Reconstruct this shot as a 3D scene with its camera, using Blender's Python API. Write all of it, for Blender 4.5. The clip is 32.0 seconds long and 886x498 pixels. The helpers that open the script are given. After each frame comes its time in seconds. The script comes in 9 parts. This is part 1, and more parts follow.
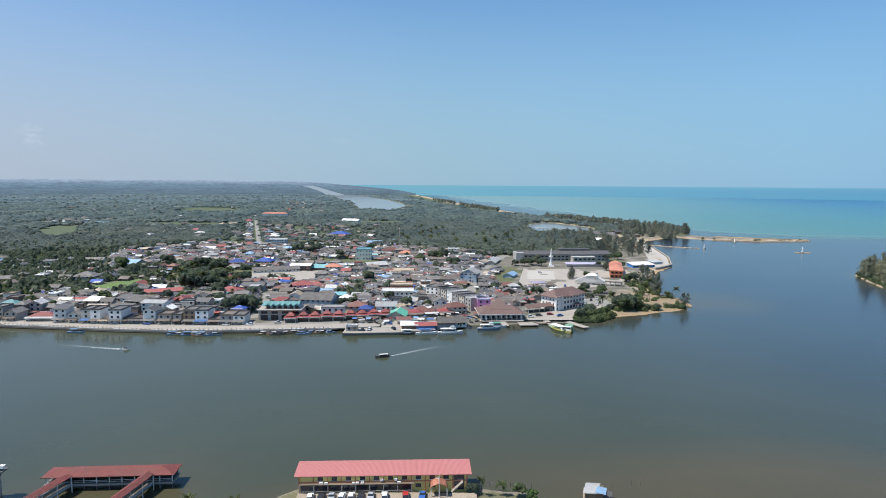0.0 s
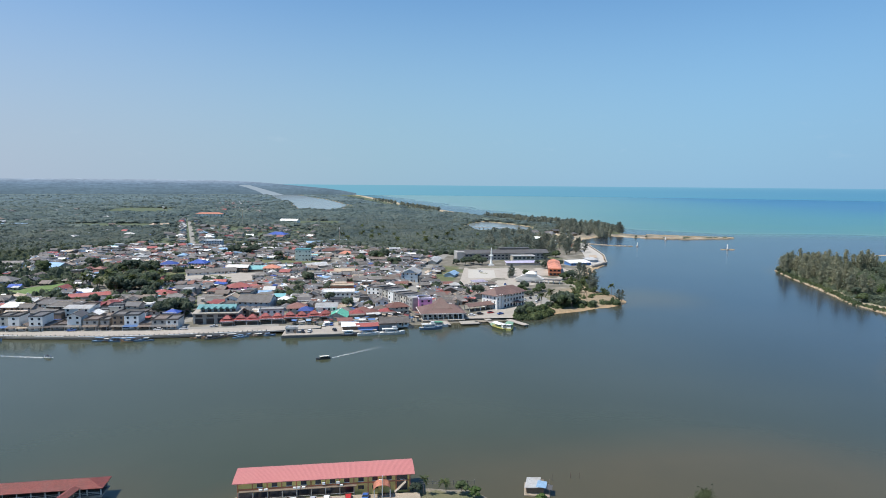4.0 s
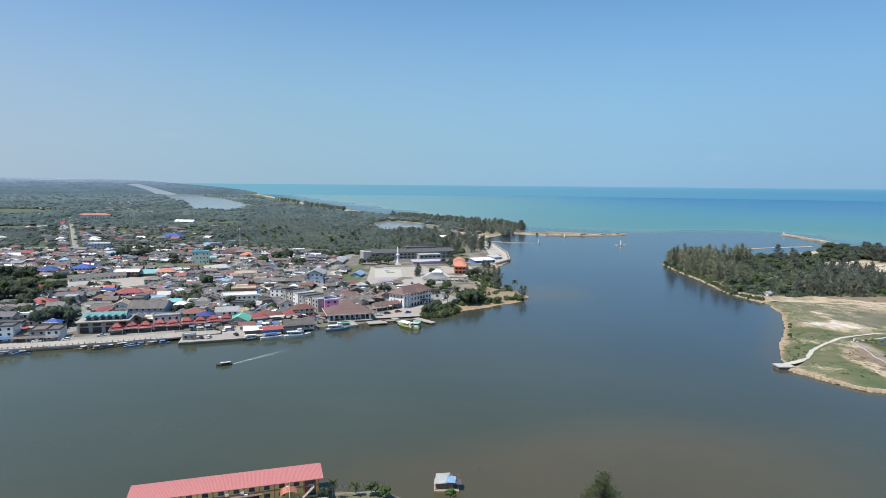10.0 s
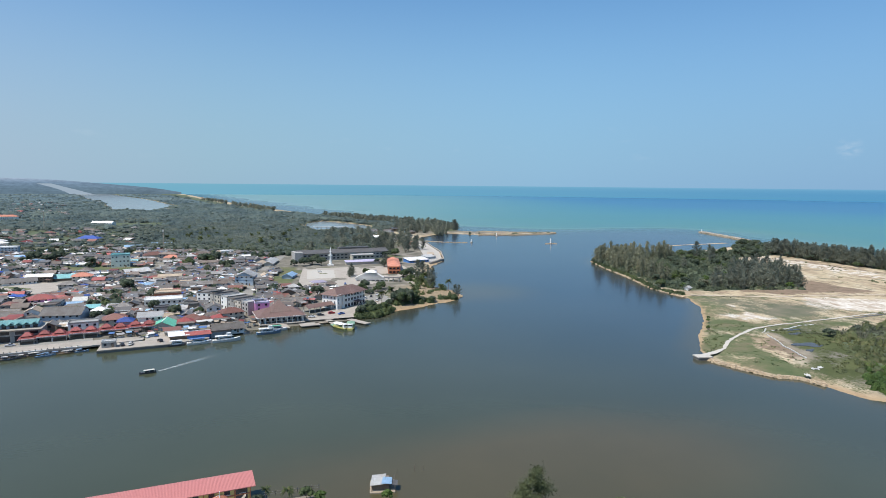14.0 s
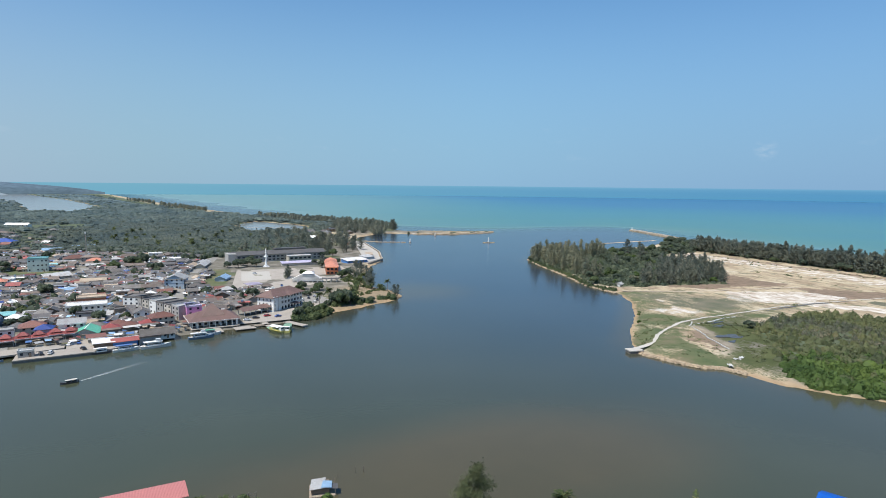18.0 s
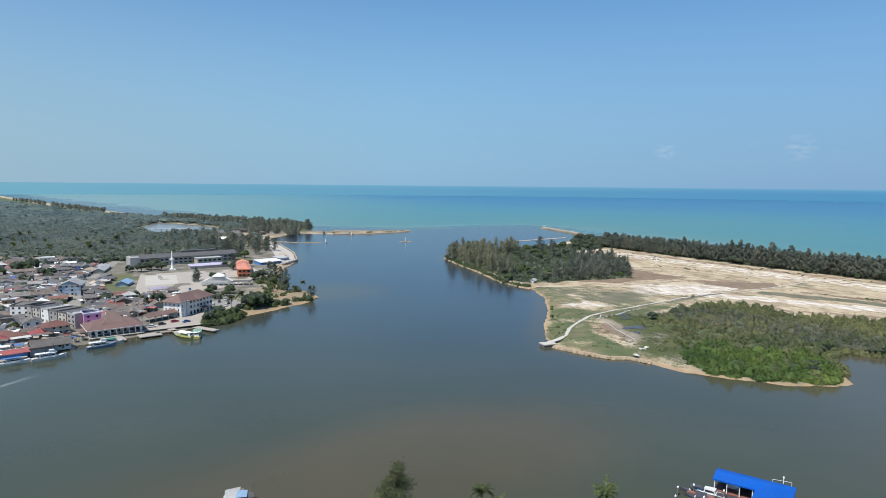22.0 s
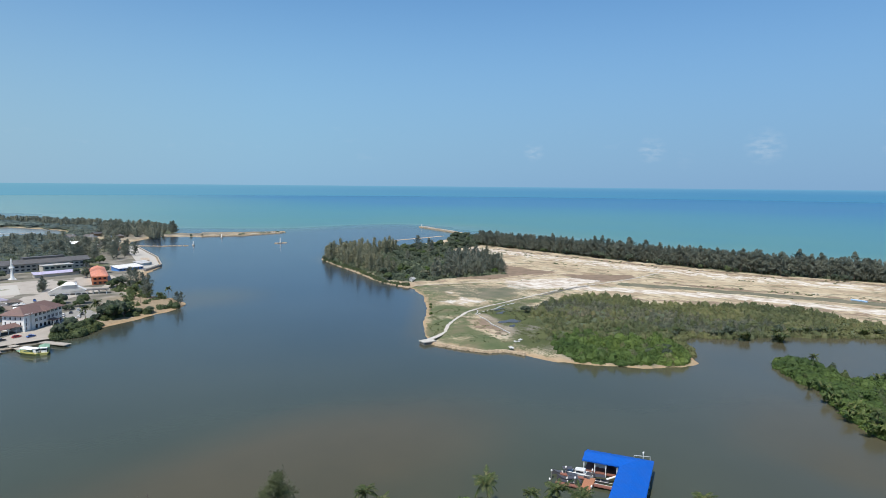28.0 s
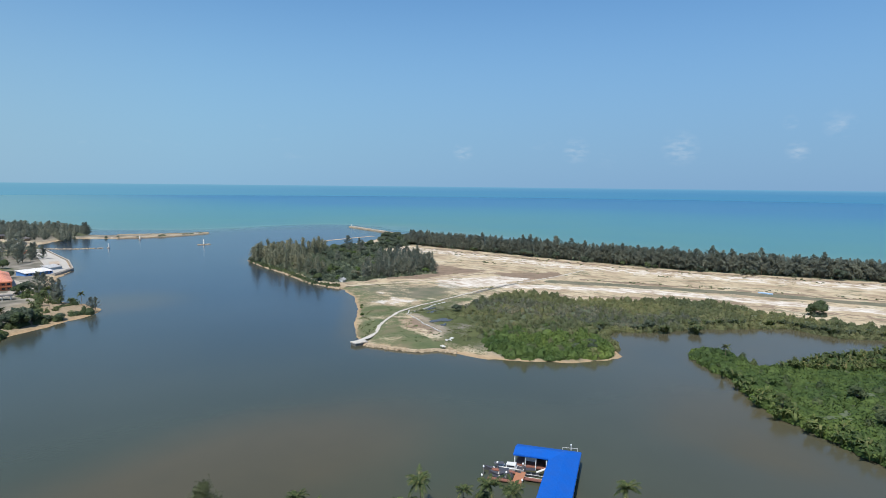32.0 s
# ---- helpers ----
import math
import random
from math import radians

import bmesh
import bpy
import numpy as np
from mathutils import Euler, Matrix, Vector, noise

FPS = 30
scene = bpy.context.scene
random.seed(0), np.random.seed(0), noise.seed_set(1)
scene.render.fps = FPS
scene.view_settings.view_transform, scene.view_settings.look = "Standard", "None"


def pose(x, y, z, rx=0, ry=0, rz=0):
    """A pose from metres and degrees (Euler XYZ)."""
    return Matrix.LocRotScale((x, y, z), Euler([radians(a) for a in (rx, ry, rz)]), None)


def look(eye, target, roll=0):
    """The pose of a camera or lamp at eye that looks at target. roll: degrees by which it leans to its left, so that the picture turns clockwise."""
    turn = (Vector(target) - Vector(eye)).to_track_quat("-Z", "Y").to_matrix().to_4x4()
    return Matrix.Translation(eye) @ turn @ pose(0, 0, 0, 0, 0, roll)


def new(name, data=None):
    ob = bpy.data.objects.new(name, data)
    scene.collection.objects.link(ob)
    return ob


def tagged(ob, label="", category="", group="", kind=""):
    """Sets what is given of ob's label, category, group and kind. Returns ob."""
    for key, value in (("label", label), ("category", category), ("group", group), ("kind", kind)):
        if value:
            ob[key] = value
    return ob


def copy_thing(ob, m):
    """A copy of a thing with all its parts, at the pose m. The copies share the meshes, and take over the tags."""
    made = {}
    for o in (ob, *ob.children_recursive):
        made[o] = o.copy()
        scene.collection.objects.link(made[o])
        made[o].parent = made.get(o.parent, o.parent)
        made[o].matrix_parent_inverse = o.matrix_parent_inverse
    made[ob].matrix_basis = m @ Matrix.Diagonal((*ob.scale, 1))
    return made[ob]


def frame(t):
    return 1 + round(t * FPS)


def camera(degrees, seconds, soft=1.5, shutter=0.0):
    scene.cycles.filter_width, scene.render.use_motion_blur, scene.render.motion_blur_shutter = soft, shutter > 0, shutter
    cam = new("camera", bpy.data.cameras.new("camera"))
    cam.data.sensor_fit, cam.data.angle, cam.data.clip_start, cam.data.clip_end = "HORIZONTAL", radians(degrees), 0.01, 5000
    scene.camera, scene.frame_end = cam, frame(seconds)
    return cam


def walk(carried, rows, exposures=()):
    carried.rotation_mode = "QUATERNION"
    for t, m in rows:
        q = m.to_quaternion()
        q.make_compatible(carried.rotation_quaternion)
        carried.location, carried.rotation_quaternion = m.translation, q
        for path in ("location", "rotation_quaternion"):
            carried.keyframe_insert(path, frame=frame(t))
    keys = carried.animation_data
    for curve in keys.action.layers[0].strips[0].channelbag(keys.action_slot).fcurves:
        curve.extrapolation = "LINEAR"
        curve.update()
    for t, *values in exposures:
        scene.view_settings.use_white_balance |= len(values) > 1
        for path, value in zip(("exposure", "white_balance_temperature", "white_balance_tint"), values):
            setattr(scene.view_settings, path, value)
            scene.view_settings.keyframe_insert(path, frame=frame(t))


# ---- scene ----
cam = camera(71.57, 32.0, 0.9)
EYE = 88.0
ROWS = [
    (0.0, 83.99, -0.35, 0.00),
    (0.5, 83.99, -0.36, -0.66),
    (1.0, 83.99, -0.37, -1.33),
    (1.5, 83.99, -0.39, -2.01),
    (2.0, 83.99, -0.40, -2.71),
    (2.5, 84.00, -0.41, -3.40),
    (3.0, 84.00, -0.42, -4.09),
    (3.5, 84.00, -0.43, -4.80),
    (5.5, 84.00, -0.47, -7.54),
    (6.0, 84.00, -0.47, -8.21),
    (6.5, 84.00, -0.47, -8.88),
    (7.0, 84.00, -0.47, -9.60),
    (7.5, 84.00, -0.47, -10.28),
    (8.0, 84.00, -0.48, -11.00),
    (8.5, 84.00, -0.48, -11.72),
    (9.0, 84.00, -0.48, -12.47),
    (9.5, 84.00, -0.48, -13.32),
    (10.0, 83.99, -0.48, -14.26),
    (10.5, 83.99, -0.48, -15.18),
    (11.0, 84.00, -0.48, -16.02),
    (11.5, 84.00, -0.49, -16.80),
    (12.0, 84.01, -0.50, -17.56),
    (12.5, 84.01, -0.50, -18.30),
    (13.0, 84.01, -0.51, -19.03),
    (13.5, 84.02, -0.52, -19.78),
    (14.0, 84.02, -0.52, -20.46),
    (14.5, 84.03, -0.53, -21.17),
    (16.5, 84.04, -0.55, -24.01),
    (17.0, 84.04, -0.54, -24.74),
    (17.5, 84.04, -0.54, -25.47),
    (18.0, 84.04, -0.54, -26.20),
    (18.5, 84.03, -0.53, -26.92),
    (19.0, 84.03, -0.53, -27.66),
    (19.5, 84.03, -0.53, -28.49),
    (20.0, 84.03, -0.52, -29.43),
    (20.5, 84.03, -0.52, -30.48),
    (21.0, 84.03, -0.52, -31.53),
    (21.5, 84.03, -0.51, -32.70),
    (22.0, 84.03, -0.51, -33.97),
    (22.5, 84.04, -0.50, -35.26),
    (23.0, 84.04, -0.50, -36.50),
    (23.5, 84.05, -0.50, -37.56),
    (24.0, 84.05, -0.49, -38.65),
    (24.5, 84.06, -0.49, -39.70),
    (25.0, 84.06, -0.48, -40.75),
    (25.5, 84.06, -0.48, -41.70),
    (27.5, 84.08, -0.48, -44.65),
    (28.0, 84.09, -0.50, -45.33),
    (28.5, 84.09, -0.51, -46.02),
    (29.0, 84.10, -0.52, -46.73),
    (29.5, 84.10, -0.53, -47.52),
    (30.0, 84.11, -0.54, -48.36),
    (30.5, 84.11, -0.55, -49.26),
    (31.0, 84.11, -0.56, -50.18),
    (31.5, 84.12, -0.58, -51.04),
    (32.0, 84.12, -0.59, -51.80),
]
walk(cam, [(t, pose(0, 0, EYE, rx, ry, rz)) for t, rx, ry, rz in ROWS], [(0.0, 0.5), (32.0, 0.4)])

# ---- light ----
SUN_AZ, SUN_EL = -104.0, 62.0          # degrees from +y (clockwise positive), above the horizon
world = bpy.data.worlds.new("sky")
scene.world = world
world.use_nodes = True
wn, wl = world.node_tree.nodes, world.node_tree.links
sky = wn.new("ShaderNodeTexSky")
sky.sky_type = "NISHITA"
sky.sun_disc = False
sky.sun_elevation, sky.sun_rotation = radians(SUN_EL), radians(SUN_AZ)
sky.altitude, sky.air_density, sky.dust_density, sky.ozone_density = 0.0, 1.0, 1.0, 4.0
wn["Background"].inputs["Strength"].default_value = 0.085
tint = wn.new("ShaderNodeMix")
tint.data_type, tint.blend_type = "RGBA", "MULTIPLY"
tint.inputs[0].default_value, tint.inputs[7].default_value = 1.0, (0.665, 1.055, 1.275, 1)
wl.new(sky.outputs["Color"], tint.inputs[6])
way, up = wn.new("ShaderNodeTexCoord"), wn.new("ShaderNodeSeparateXYZ")
wl.new(way.outputs["Generated"], up.inputs[0])
haze = wn.new("ShaderNodeValToRGB")
haze.color_ramp.interpolation = "EASE"
for e, (pos, v) in zip(haze.color_ramp.elements, ((0.0, 0.92), (0.42, 0.0))):
    e.position, e.color = pos, (v, v, v, 1)
wl.new(up.outputs["Z"], haze.inputs["Fac"])
haze_veil = wn.new("ShaderNodeMix")
haze_veil.data_type = "RGBA"
side, bright = wn.new("ShaderNodeMapRange"), wn.new("ShaderNodeValToRGB")
side.inputs["From Min"].default_value, side.inputs["From Max"].default_value = -1.0, 1.0
wl.new(up.outputs["X"], side.inputs["Value"])
stops = bright.color_ramp.elements
stops.new(0.5), stops.new(0.75)
for e, (pos, c) in zip(stops, ((0.2, (0.375, 0.435, 0.545)), (0.5, (0.285, 0.435, 0.555)), (0.75, (0.245, 0.43, 0.61)), (1.0, (0.205, 0.36, 0.565)))):
    e.position, e.color = pos, (*c, 1)
wl.new(side.outputs["Result"], bright.inputs["Fac"])
glow = wn.new("ShaderNodeVectorMath")
glow.operation, glow.inputs[3].default_value = "SCALE", 10.0
wl.new(bright.outputs["Color"], glow.inputs[0])
wl.new(glow.outputs[0], haze_veil.inputs[7])
wl.new(haze.outputs["Color"], haze_veil.inputs[0])
wl.new(tint.outputs[2], haze_veil.inputs[6])
puff, stretch_, shape = wn.new("ShaderNodeTexNoise"), wn.new("ShaderNodeMapping"), wn.new("ShaderNodeValToRGB")
stretch_.inputs["Scale"].default_value = (1.0, 1.0, 2.6)
wl.new(way.outputs["Generated"], stretch_.inputs["Vector"])
wl.new(stretch_.outputs["Vector"], puff.inputs["Vector"])
puff.inputs["Scale"].default_value, puff.inputs["Detail"].default_value, puff.inputs["Roughness"].default_value = 16.0, 6.0, 0.6
for e, (pos, v) in zip(shape.color_ramp.elements, ((0.62, 0.0), (0.78, 0.08))):
    e.position, e.color = pos, (v, v, v, 1)
wl.new(puff.outputs["Fac"], shape.inputs["Fac"])
low = wn.new("ShaderNodeValToRGB")
for e, (pos, v) in zip(low.color_ramp.elements, ((0.02, 0.0), (0.05, 1.0))):
    e.position, e.color = pos, (v, v, v, 1)
top = low.color_ramp.elements.new(0.14)
top.color = (0, 0, 0, 1)
wl.new(up.outputs["Z"], low.inputs["Fac"])
puffs = None
for cx, cy, cz, size in ((0.9915, 0.1, 0.089, 0.016), (0.983, 0.158, 0.0926, 0.008), (0.8965, 0.4396, 0.0563, 0.016), (0.953, 0.297, 0.0596, 0.02), (0.9876, 0.148, 0.0519, 0.012), (0.804, 0.592, 0.0538, 0.012), (-0.5506, 0.8324, 0.0631, 0.014)):
    off, far_, mask = wn.new("ShaderNodeVectorMath"), wn.new("ShaderNodeVectorMath"), wn.new("ShaderNodeMapRange")
    off.operation, off.inputs[1].default_value = "SUBTRACT", (cx, cy, cz)
    far_.operation = "LENGTH"
    wl.new(way.outputs["Generated"], off.inputs[0]), wl.new(off.outputs[0], far_.inputs[0])
    mask.inputs["From Min"].default_value, mask.inputs["From Max"].default_value = size * 1.5, size * 0.1
    wl.new(far_.outputs["Value"], mask.inputs["Value"])
    if puffs:
        both = wn.new("ShaderNodeMath")
        both.operation = "ADD"
        wl.new(puffs, both.inputs[0]), wl.new(mask.outputs["Result"], both.inputs[1])
        puffs = both.outputs[0]
    else:
        puffs = mask.outputs["Result"]
cover = wn.new("ShaderNodeMath")
cover.operation = "MULTIPLY"
billow, lump = wn.new("ShaderNodeTexNoise"), wn.new("ShaderNodeMapRange")
billow.inputs["Scale"].default_value, billow.inputs["Detail"].default_value = 60.0, 5.0
wl.new(stretch_.outputs["Vector"], billow.inputs["Vector"])
lump.inputs["From Min"].default_value, lump.inputs["From Max"].default_value = 0.4, 0.7
wl.new(billow.outputs["Fac"], lump.inputs["Value"])
white_, seen_ = wn.new("ShaderNodeMath"), wn.new("ShaderNodeMath")
white_.operation, seen_.operation = "MULTIPLY", "MULTIPLY"
seen_.inputs[1].default_value = 0.38
wl.new(puffs, white_.inputs[0]), wl.new(lump.outputs["Result"], white_.inputs[1]), wl.new(white_.outputs[0], seen_.inputs[0])
most = wn.new("ShaderNodeMath")
most.operation = "MAXIMUM"
wl.new(shape.outputs["Color"], most.inputs[0]), wl.new(seen_.outputs[0], most.inputs[1])
wl.new(most.outputs[0], cover.inputs[0]), wl.new(low.outputs["Color"], cover.inputs[1])
cloud = wn.new("ShaderNodeMix")
cloud.data_type = "RGBA"
cloud.inputs[7].default_value = (6.2, 6.8, 7.4, 1)
wl.new(cover.outputs[0], cloud.inputs[0]), wl.new(haze_veil.outputs[2], cloud.inputs[6])
wl.new(cloud.outputs[2], wn["Background"].inputs["Color"])
sun = new("sun", bpy.data.lights.new("sun", "SUN"))
sun.data.energy, sun.data.angle, sun.data.color = 4.0, radians(0.6), (1.0, 0.95, 0.87)
sun_dir = Vector((math.sin(radians(SUN_AZ)) * math.cos(radians(SUN_EL)), math.cos(radians(SUN_AZ)) * math.cos(radians(SUN_EL)), math.sin(radians(SUN_EL))))
sun.matrix_world = look(sun_dir * 900, (0, 0, 0))

rng = np.random.default_rng(7)
rnd = random.Random(11)


# ---- materials ----
def nodes_of(name):
    m = bpy.data.materials.new(name)
    m.use_nodes = True
    t = m.node_tree
    return m, t.nodes, t.links, t.nodes["Principled BSDF"]


def ramp(n, l, source, stops):
    r = n.new("ShaderNodeValToRGB")
    e = r.color_ramp.elements
    while len(e) < len(stops):
        e.new(0.5)
    for k, (p, c) in zip(e, stops):
        k.position, k.color = p, (*c, 1)
    l.new(source, r.inputs["Fac"])
    return r.outputs["Color"]


def noise_node(n, l, scale, detail=4, coord="Object", stretch=(1, 1, 1), rough=0.55):
    tc, mp, nz = n.new("ShaderNodeTexCoord"), n.new("ShaderNodeMapping"), n.new("ShaderNodeTexNoise")
    mp.inputs["Scale"].default_value = stretch
    l.new(tc.outputs[coord], mp.inputs["Vector"])
    l.new(mp.outputs["Vector"], nz.inputs["Vector"])
    nz.inputs["Scale"].default_value, nz.inputs["Detail"].default_value, nz.inputs["Roughness"].default_value = scale, detail, rough
    return nz.outputs["Fac"]


def mix(n, l, fac, a, b, mode="MIX"):
    x = n.new("ShaderNodeMix")
    x.data_type, x.blend_type = "RGBA", mode
    for key, v in ((0, fac), (6, a), (7, b)):
        if isinstance(v, (int, float)):
            x.inputs[key].default_value = v
        elif isinstance(v, tuple):
            x.inputs[key].default_value = (*v, 1)
        else:
            l.new(v, x.inputs[key])
    return x.outputs[2]


def bump(n, l, p, height, strength, distance):
    b = n.new("ShaderNodeBump")
    b.inputs["Strength"].default_value, b.inputs["Distance"].default_value = strength, distance
    l.new(height, b.inputs["Height"])
    l.new(b.outputs["Normal"], p.inputs["Normal"])


def surface(name, colour, rough=0.8, vary=0.25, scale=0.5, dirt=(0.12, 0.1, 0.08), dirty=0.25, metal=0.0, relief=0.0, streak=None, per_object=0.15):
    """Painted or weathered surface: grain and stains at two scales, a tint of its own for each object."""
    m, n, l, p = nodes_of(name)
    big = noise_node(n, l, scale * 0.35, 5, stretch=streak or (1, 1, 1))
    fine = noise_node(n, l, scale * 6, 3)
    c1 = tuple(max(0, v * (1 - vary)) for v in colour)
    c2 = tuple(min(1, v * (1 + vary)) for v in colour)
    c = ramp(n, l, fine, [(0.3, c1), (0.7, c2)])
    stain = ramp(n, l, big, [(0.45, (0, 0, 0)), (0.75, (dirty, dirty, dirty))])
    c = mix(n, l, stain, c, dirt)
    if per_object:
        oi = n.new("ShaderNodeObjectInfo")
        h = ramp(n, l, oi.outputs["Random"], [(0.0, (1 - per_object,) * 3), (1.0, (1 + per_object * 0.4,) * 3)])
        c = mix(n, l, 1.0, c, h, "MULTIPLY")
    l.new(c, p.inputs["Base Color"])
    p.inputs["Roughness"].default_value, p.inputs["Metallic"].default_value = rough, metal
    if relief:
        bump(n, l, p, fine, relief, 0.05)
    return m


def sheet_roof(name, colour, vary=0.3, rough=0.6, dirt=(0.09, 0.075, 0.06), dirty=0.5, pitch=0.9, per_object=0.3, gloss=0.5):
    """Corrugated or tiled roofing: ribs down the slope, rows of sheets, stains."""
    m, n, l, p = nodes_of(name)
    big = noise_node(n, l, 0.25, 5)
    fine = noise_node(n, l, 2.2, 4, stretch=(1, 1, 3))
    tc, w = n.new("ShaderNodeTexCoord"), n.new("ShaderNodeTexWave")
    w.bands_direction, w.inputs["Scale"].default_value, w.inputs["Distortion"].default_value = "X", pitch, 0.4
    l.new(tc.outputs["Object"], w.inputs["Vector"])
    c = ramp(n, l, fine, [(0.3, tuple(v * (1 - vary) for v in colour)), (0.7, tuple(min(1, v * (1 + vary)) for v in colour))])
    c = mix(n, l, ramp(n, l, big, [(0.42, (0, 0, 0)), (0.7, (dirty,) * 3)]), c, dirt)
    oi = n.new("ShaderNodeObjectInfo")
    h = ramp(n, l, oi.outputs["Random"], [(0.0, (1 - per_object, 1 - per_object * 1.05, 1 - per_object * 1.1)), (1.0, (1 + per_object * 0.5,) * 3)])
    c = mix(n, l, 1.0, c, h, "MULTIPLY")
    if per_object > 0.1:
        isle = n.new("ShaderNodeNewGeometry")
        c = mix(n, l, 1.0, c, ramp(n, l, isle.outputs["Random Per Island"], [(0.0, (0.7, 0.69, 0.68)), (0.8, (1.12, 1.12, 1.12)), (1.0, (1.4, 1.4, 1.4))]), "MULTIPLY")
    l.new(c, p.inputs["Base Color"])
    p.inputs["Roughness"].default_value = rough
    p.inputs["Specular IOR Level"].default_value = gloss
    bump(n, l, p, w.outputs["Color"], 0.5, 0.06)
    return m


def foliage(name, dark, light, dry=None, rough=0.65, glow=0.3, spread_at=0.02, groves=False):
    """Leaves: a tint for each spray, patches at two scales, some light passing through."""
    m, n, l, p = nodes_of(name)
    g = n.new("ShaderNodeNewGeometry")
    oi = n.new("ShaderNodeObjectInfo")
    c = ramp(n, l, g.outputs["Random Per Island"], [(0.0, dark), (0.7, light), (1.0, dry or light)])
    patch, wide = noise_node(n, l, 0.09, 3), noise_node(n, l, spread_at, 4)
    c = mix(n, l, 1.0, c, ramp(n, l, patch, [(0.32, (0.68, 0.74, 0.72)), (0.68, (1.18, 1.12, 1.0))]), "MULTIPLY")
    c = mix(n, l, 1.0, c, ramp(n, l, wide, [(0.36, (0.72, 0.78, 0.8)), (0.64, (1.15, 1.1, 1.0))]), "MULTIPLY")
    c = mix(n, l, 1.0, c, ramp(n, l, oi.outputs["Random"], [(0.0, (0.78, 0.8, 0.8)), (1.0, (1.15, 1.12, 1.05))]), "MULTIPLY")
    if groves:
        stand = noise_node(n, l, 0.022, 5, stretch=(1, 0.16, 1), rough=0.7)
        c = mix(n, l, 1.0, c, ramp(n, l, stand, [(0.38, (0.66, 0.7, 0.74)), (0.62, (1.2, 1.17, 1.12))]), "MULTIPLY")
    l.new(c, p.inputs["Base Color"])
    p.inputs["Roughness"].default_value = rough
    p.inputs["Specular IOR Level"].default_value = 0.25
    t, x = n.new("ShaderNodeBsdfTranslucent"), n.new("ShaderNodeMixShader")
    x.inputs[0].default_value = glow
    l.new(c, t.inputs["Color"])
    l.new(p.outputs[0], x.inputs[1]), l.new(t.outputs[0], x.inputs[2])
    l.new(x.outputs[0], n["Material Output"].inputs["Surface"])
    return m


LEAF = foliage("broad_leaves", (0.1, 0.13, 0.072), (0.152, 0.194, 0.1), glow=0.5)
# Three far leaf tones, bluer and paler in turn: haze painted into base colour.
FAR_LEAF_HAZED = foliage("hazed_woodland_leaves", (0.1, 0.128, 0.131), (0.131, 0.161, 0.157), glow=0.4, spread_at=0.008)
FARTHEST_HAZED = foliage("hazed_distant_leaves", (0.115, 0.158, 0.175), (0.14, 0.183, 0.194), spread_at=0.003, groves=True)
HAZY = foliage("hazed_faint_leaves", (0.148, 0.208, 0.255), (0.165, 0.225, 0.27), spread_at=0.002, groves=True)
# Blue raised a little here as painted haze over the town's trees.
LEAF_DARK = foliage("dark_leaves", (0.102, 0.13, 0.104), (0.15, 0.184, 0.14), glow=0.52)
LEAF_BRIGHT = foliage("bright_leaves", (0.069, 0.112, 0.034), (0.117, 0.176, 0.052))
LEAF_OLIVE = foliage("olive_leaves", (0.118, 0.138, 0.07), (0.152, 0.168, 0.088), (0.17, 0.166, 0.1))
LEAF_GREY = foliage("dry_mangrove_twigs", (0.125, 0.135, 0.100), (0.200, 0.203, 0.150), (0.275, 0.250, 0.200))
NEEDLE = foliage("casuarina_needles", (0.185, 0.205, 0.188), (0.232, 0.25, 0.222), (0.25, 0.25, 0.222), glow=0.35)
NEEDLE_DRY = foliage("dry_casuarina_needles", (0.175, 0.188, 0.15), (0.222, 0.232, 0.18), (0.245, 0.236, 0.19), glow=0.35)
NEEDLE_OPEN = foliage("olive_casuarina_needles", (0.135, 0.158, 0.085), (0.178, 0.202, 0.112), (0.2, 0.2, 0.125), glow=0.35)
FROND = foliage("palm_fronds", (0.052, 0.08, 0.03), (0.108, 0.14, 0.052), (0.2, 0.18, 0.09))
NIPA_LEAF = foliage("nipa_fronds", (0.056, 0.09, 0.032), (0.105, 0.148, 0.052), (0.16, 0.168, 0.078))
BARK = surface("bark", (0.16, 0.12, 0.09), 0.9, 0.35, 2.0)
CONCRETE = surface("concrete", (0.355, 0.312, 0.265), 0.85, 0.15, 0.3, (0.2, 0.18, 0.15), 0.4, per_object=0.08)
CONCRETE_DARK = surface("wet_concrete", (0.16, 0.15, 0.135), 0.8, 0.25, 0.5, (0.05, 0.045, 0.04), 0.5)
ASPHALT = surface("grey_asphalt", (0.25, 0.235, 0.21), 0.9, 0.15, 0.25, (0.2, 0.18, 0.15), 0.35, per_object=0.05)
ROCK = surface("breakwater_rock", (0.4, 0.31, 0.21), 0.9, 0.35, 0.8, (0.16, 0.12, 0.08), 0.5, relief=0.4, per_object=0.3)
WHITE = surface("white_paint", (0.78, 0.77, 0.74), 0.6, 0.05, 0.4, (0.4, 0.37, 0.32), 0.25, per_object=0.06)
GLASS_DARK = surface("window_glass", (0.03, 0.035, 0.045), 0.15, 0.3, 1.0, dirty=0.0, per_object=0.4)
GRAVEL = surface("white_gravel", (0.45, 0.42, 0.375), 0.95, 0.12, 0.6, (0.5, 0.42, 0.32), 0.4)
WOOD = surface("grey_planks", (0.3, 0.24, 0.18), 0.85, 0.3, 1.2, streak=(1, 8, 1))
DECK_RED = surface("red_brown_deck", (0.22, 0.088, 0.062), 0.8, 0.2, 1.2)


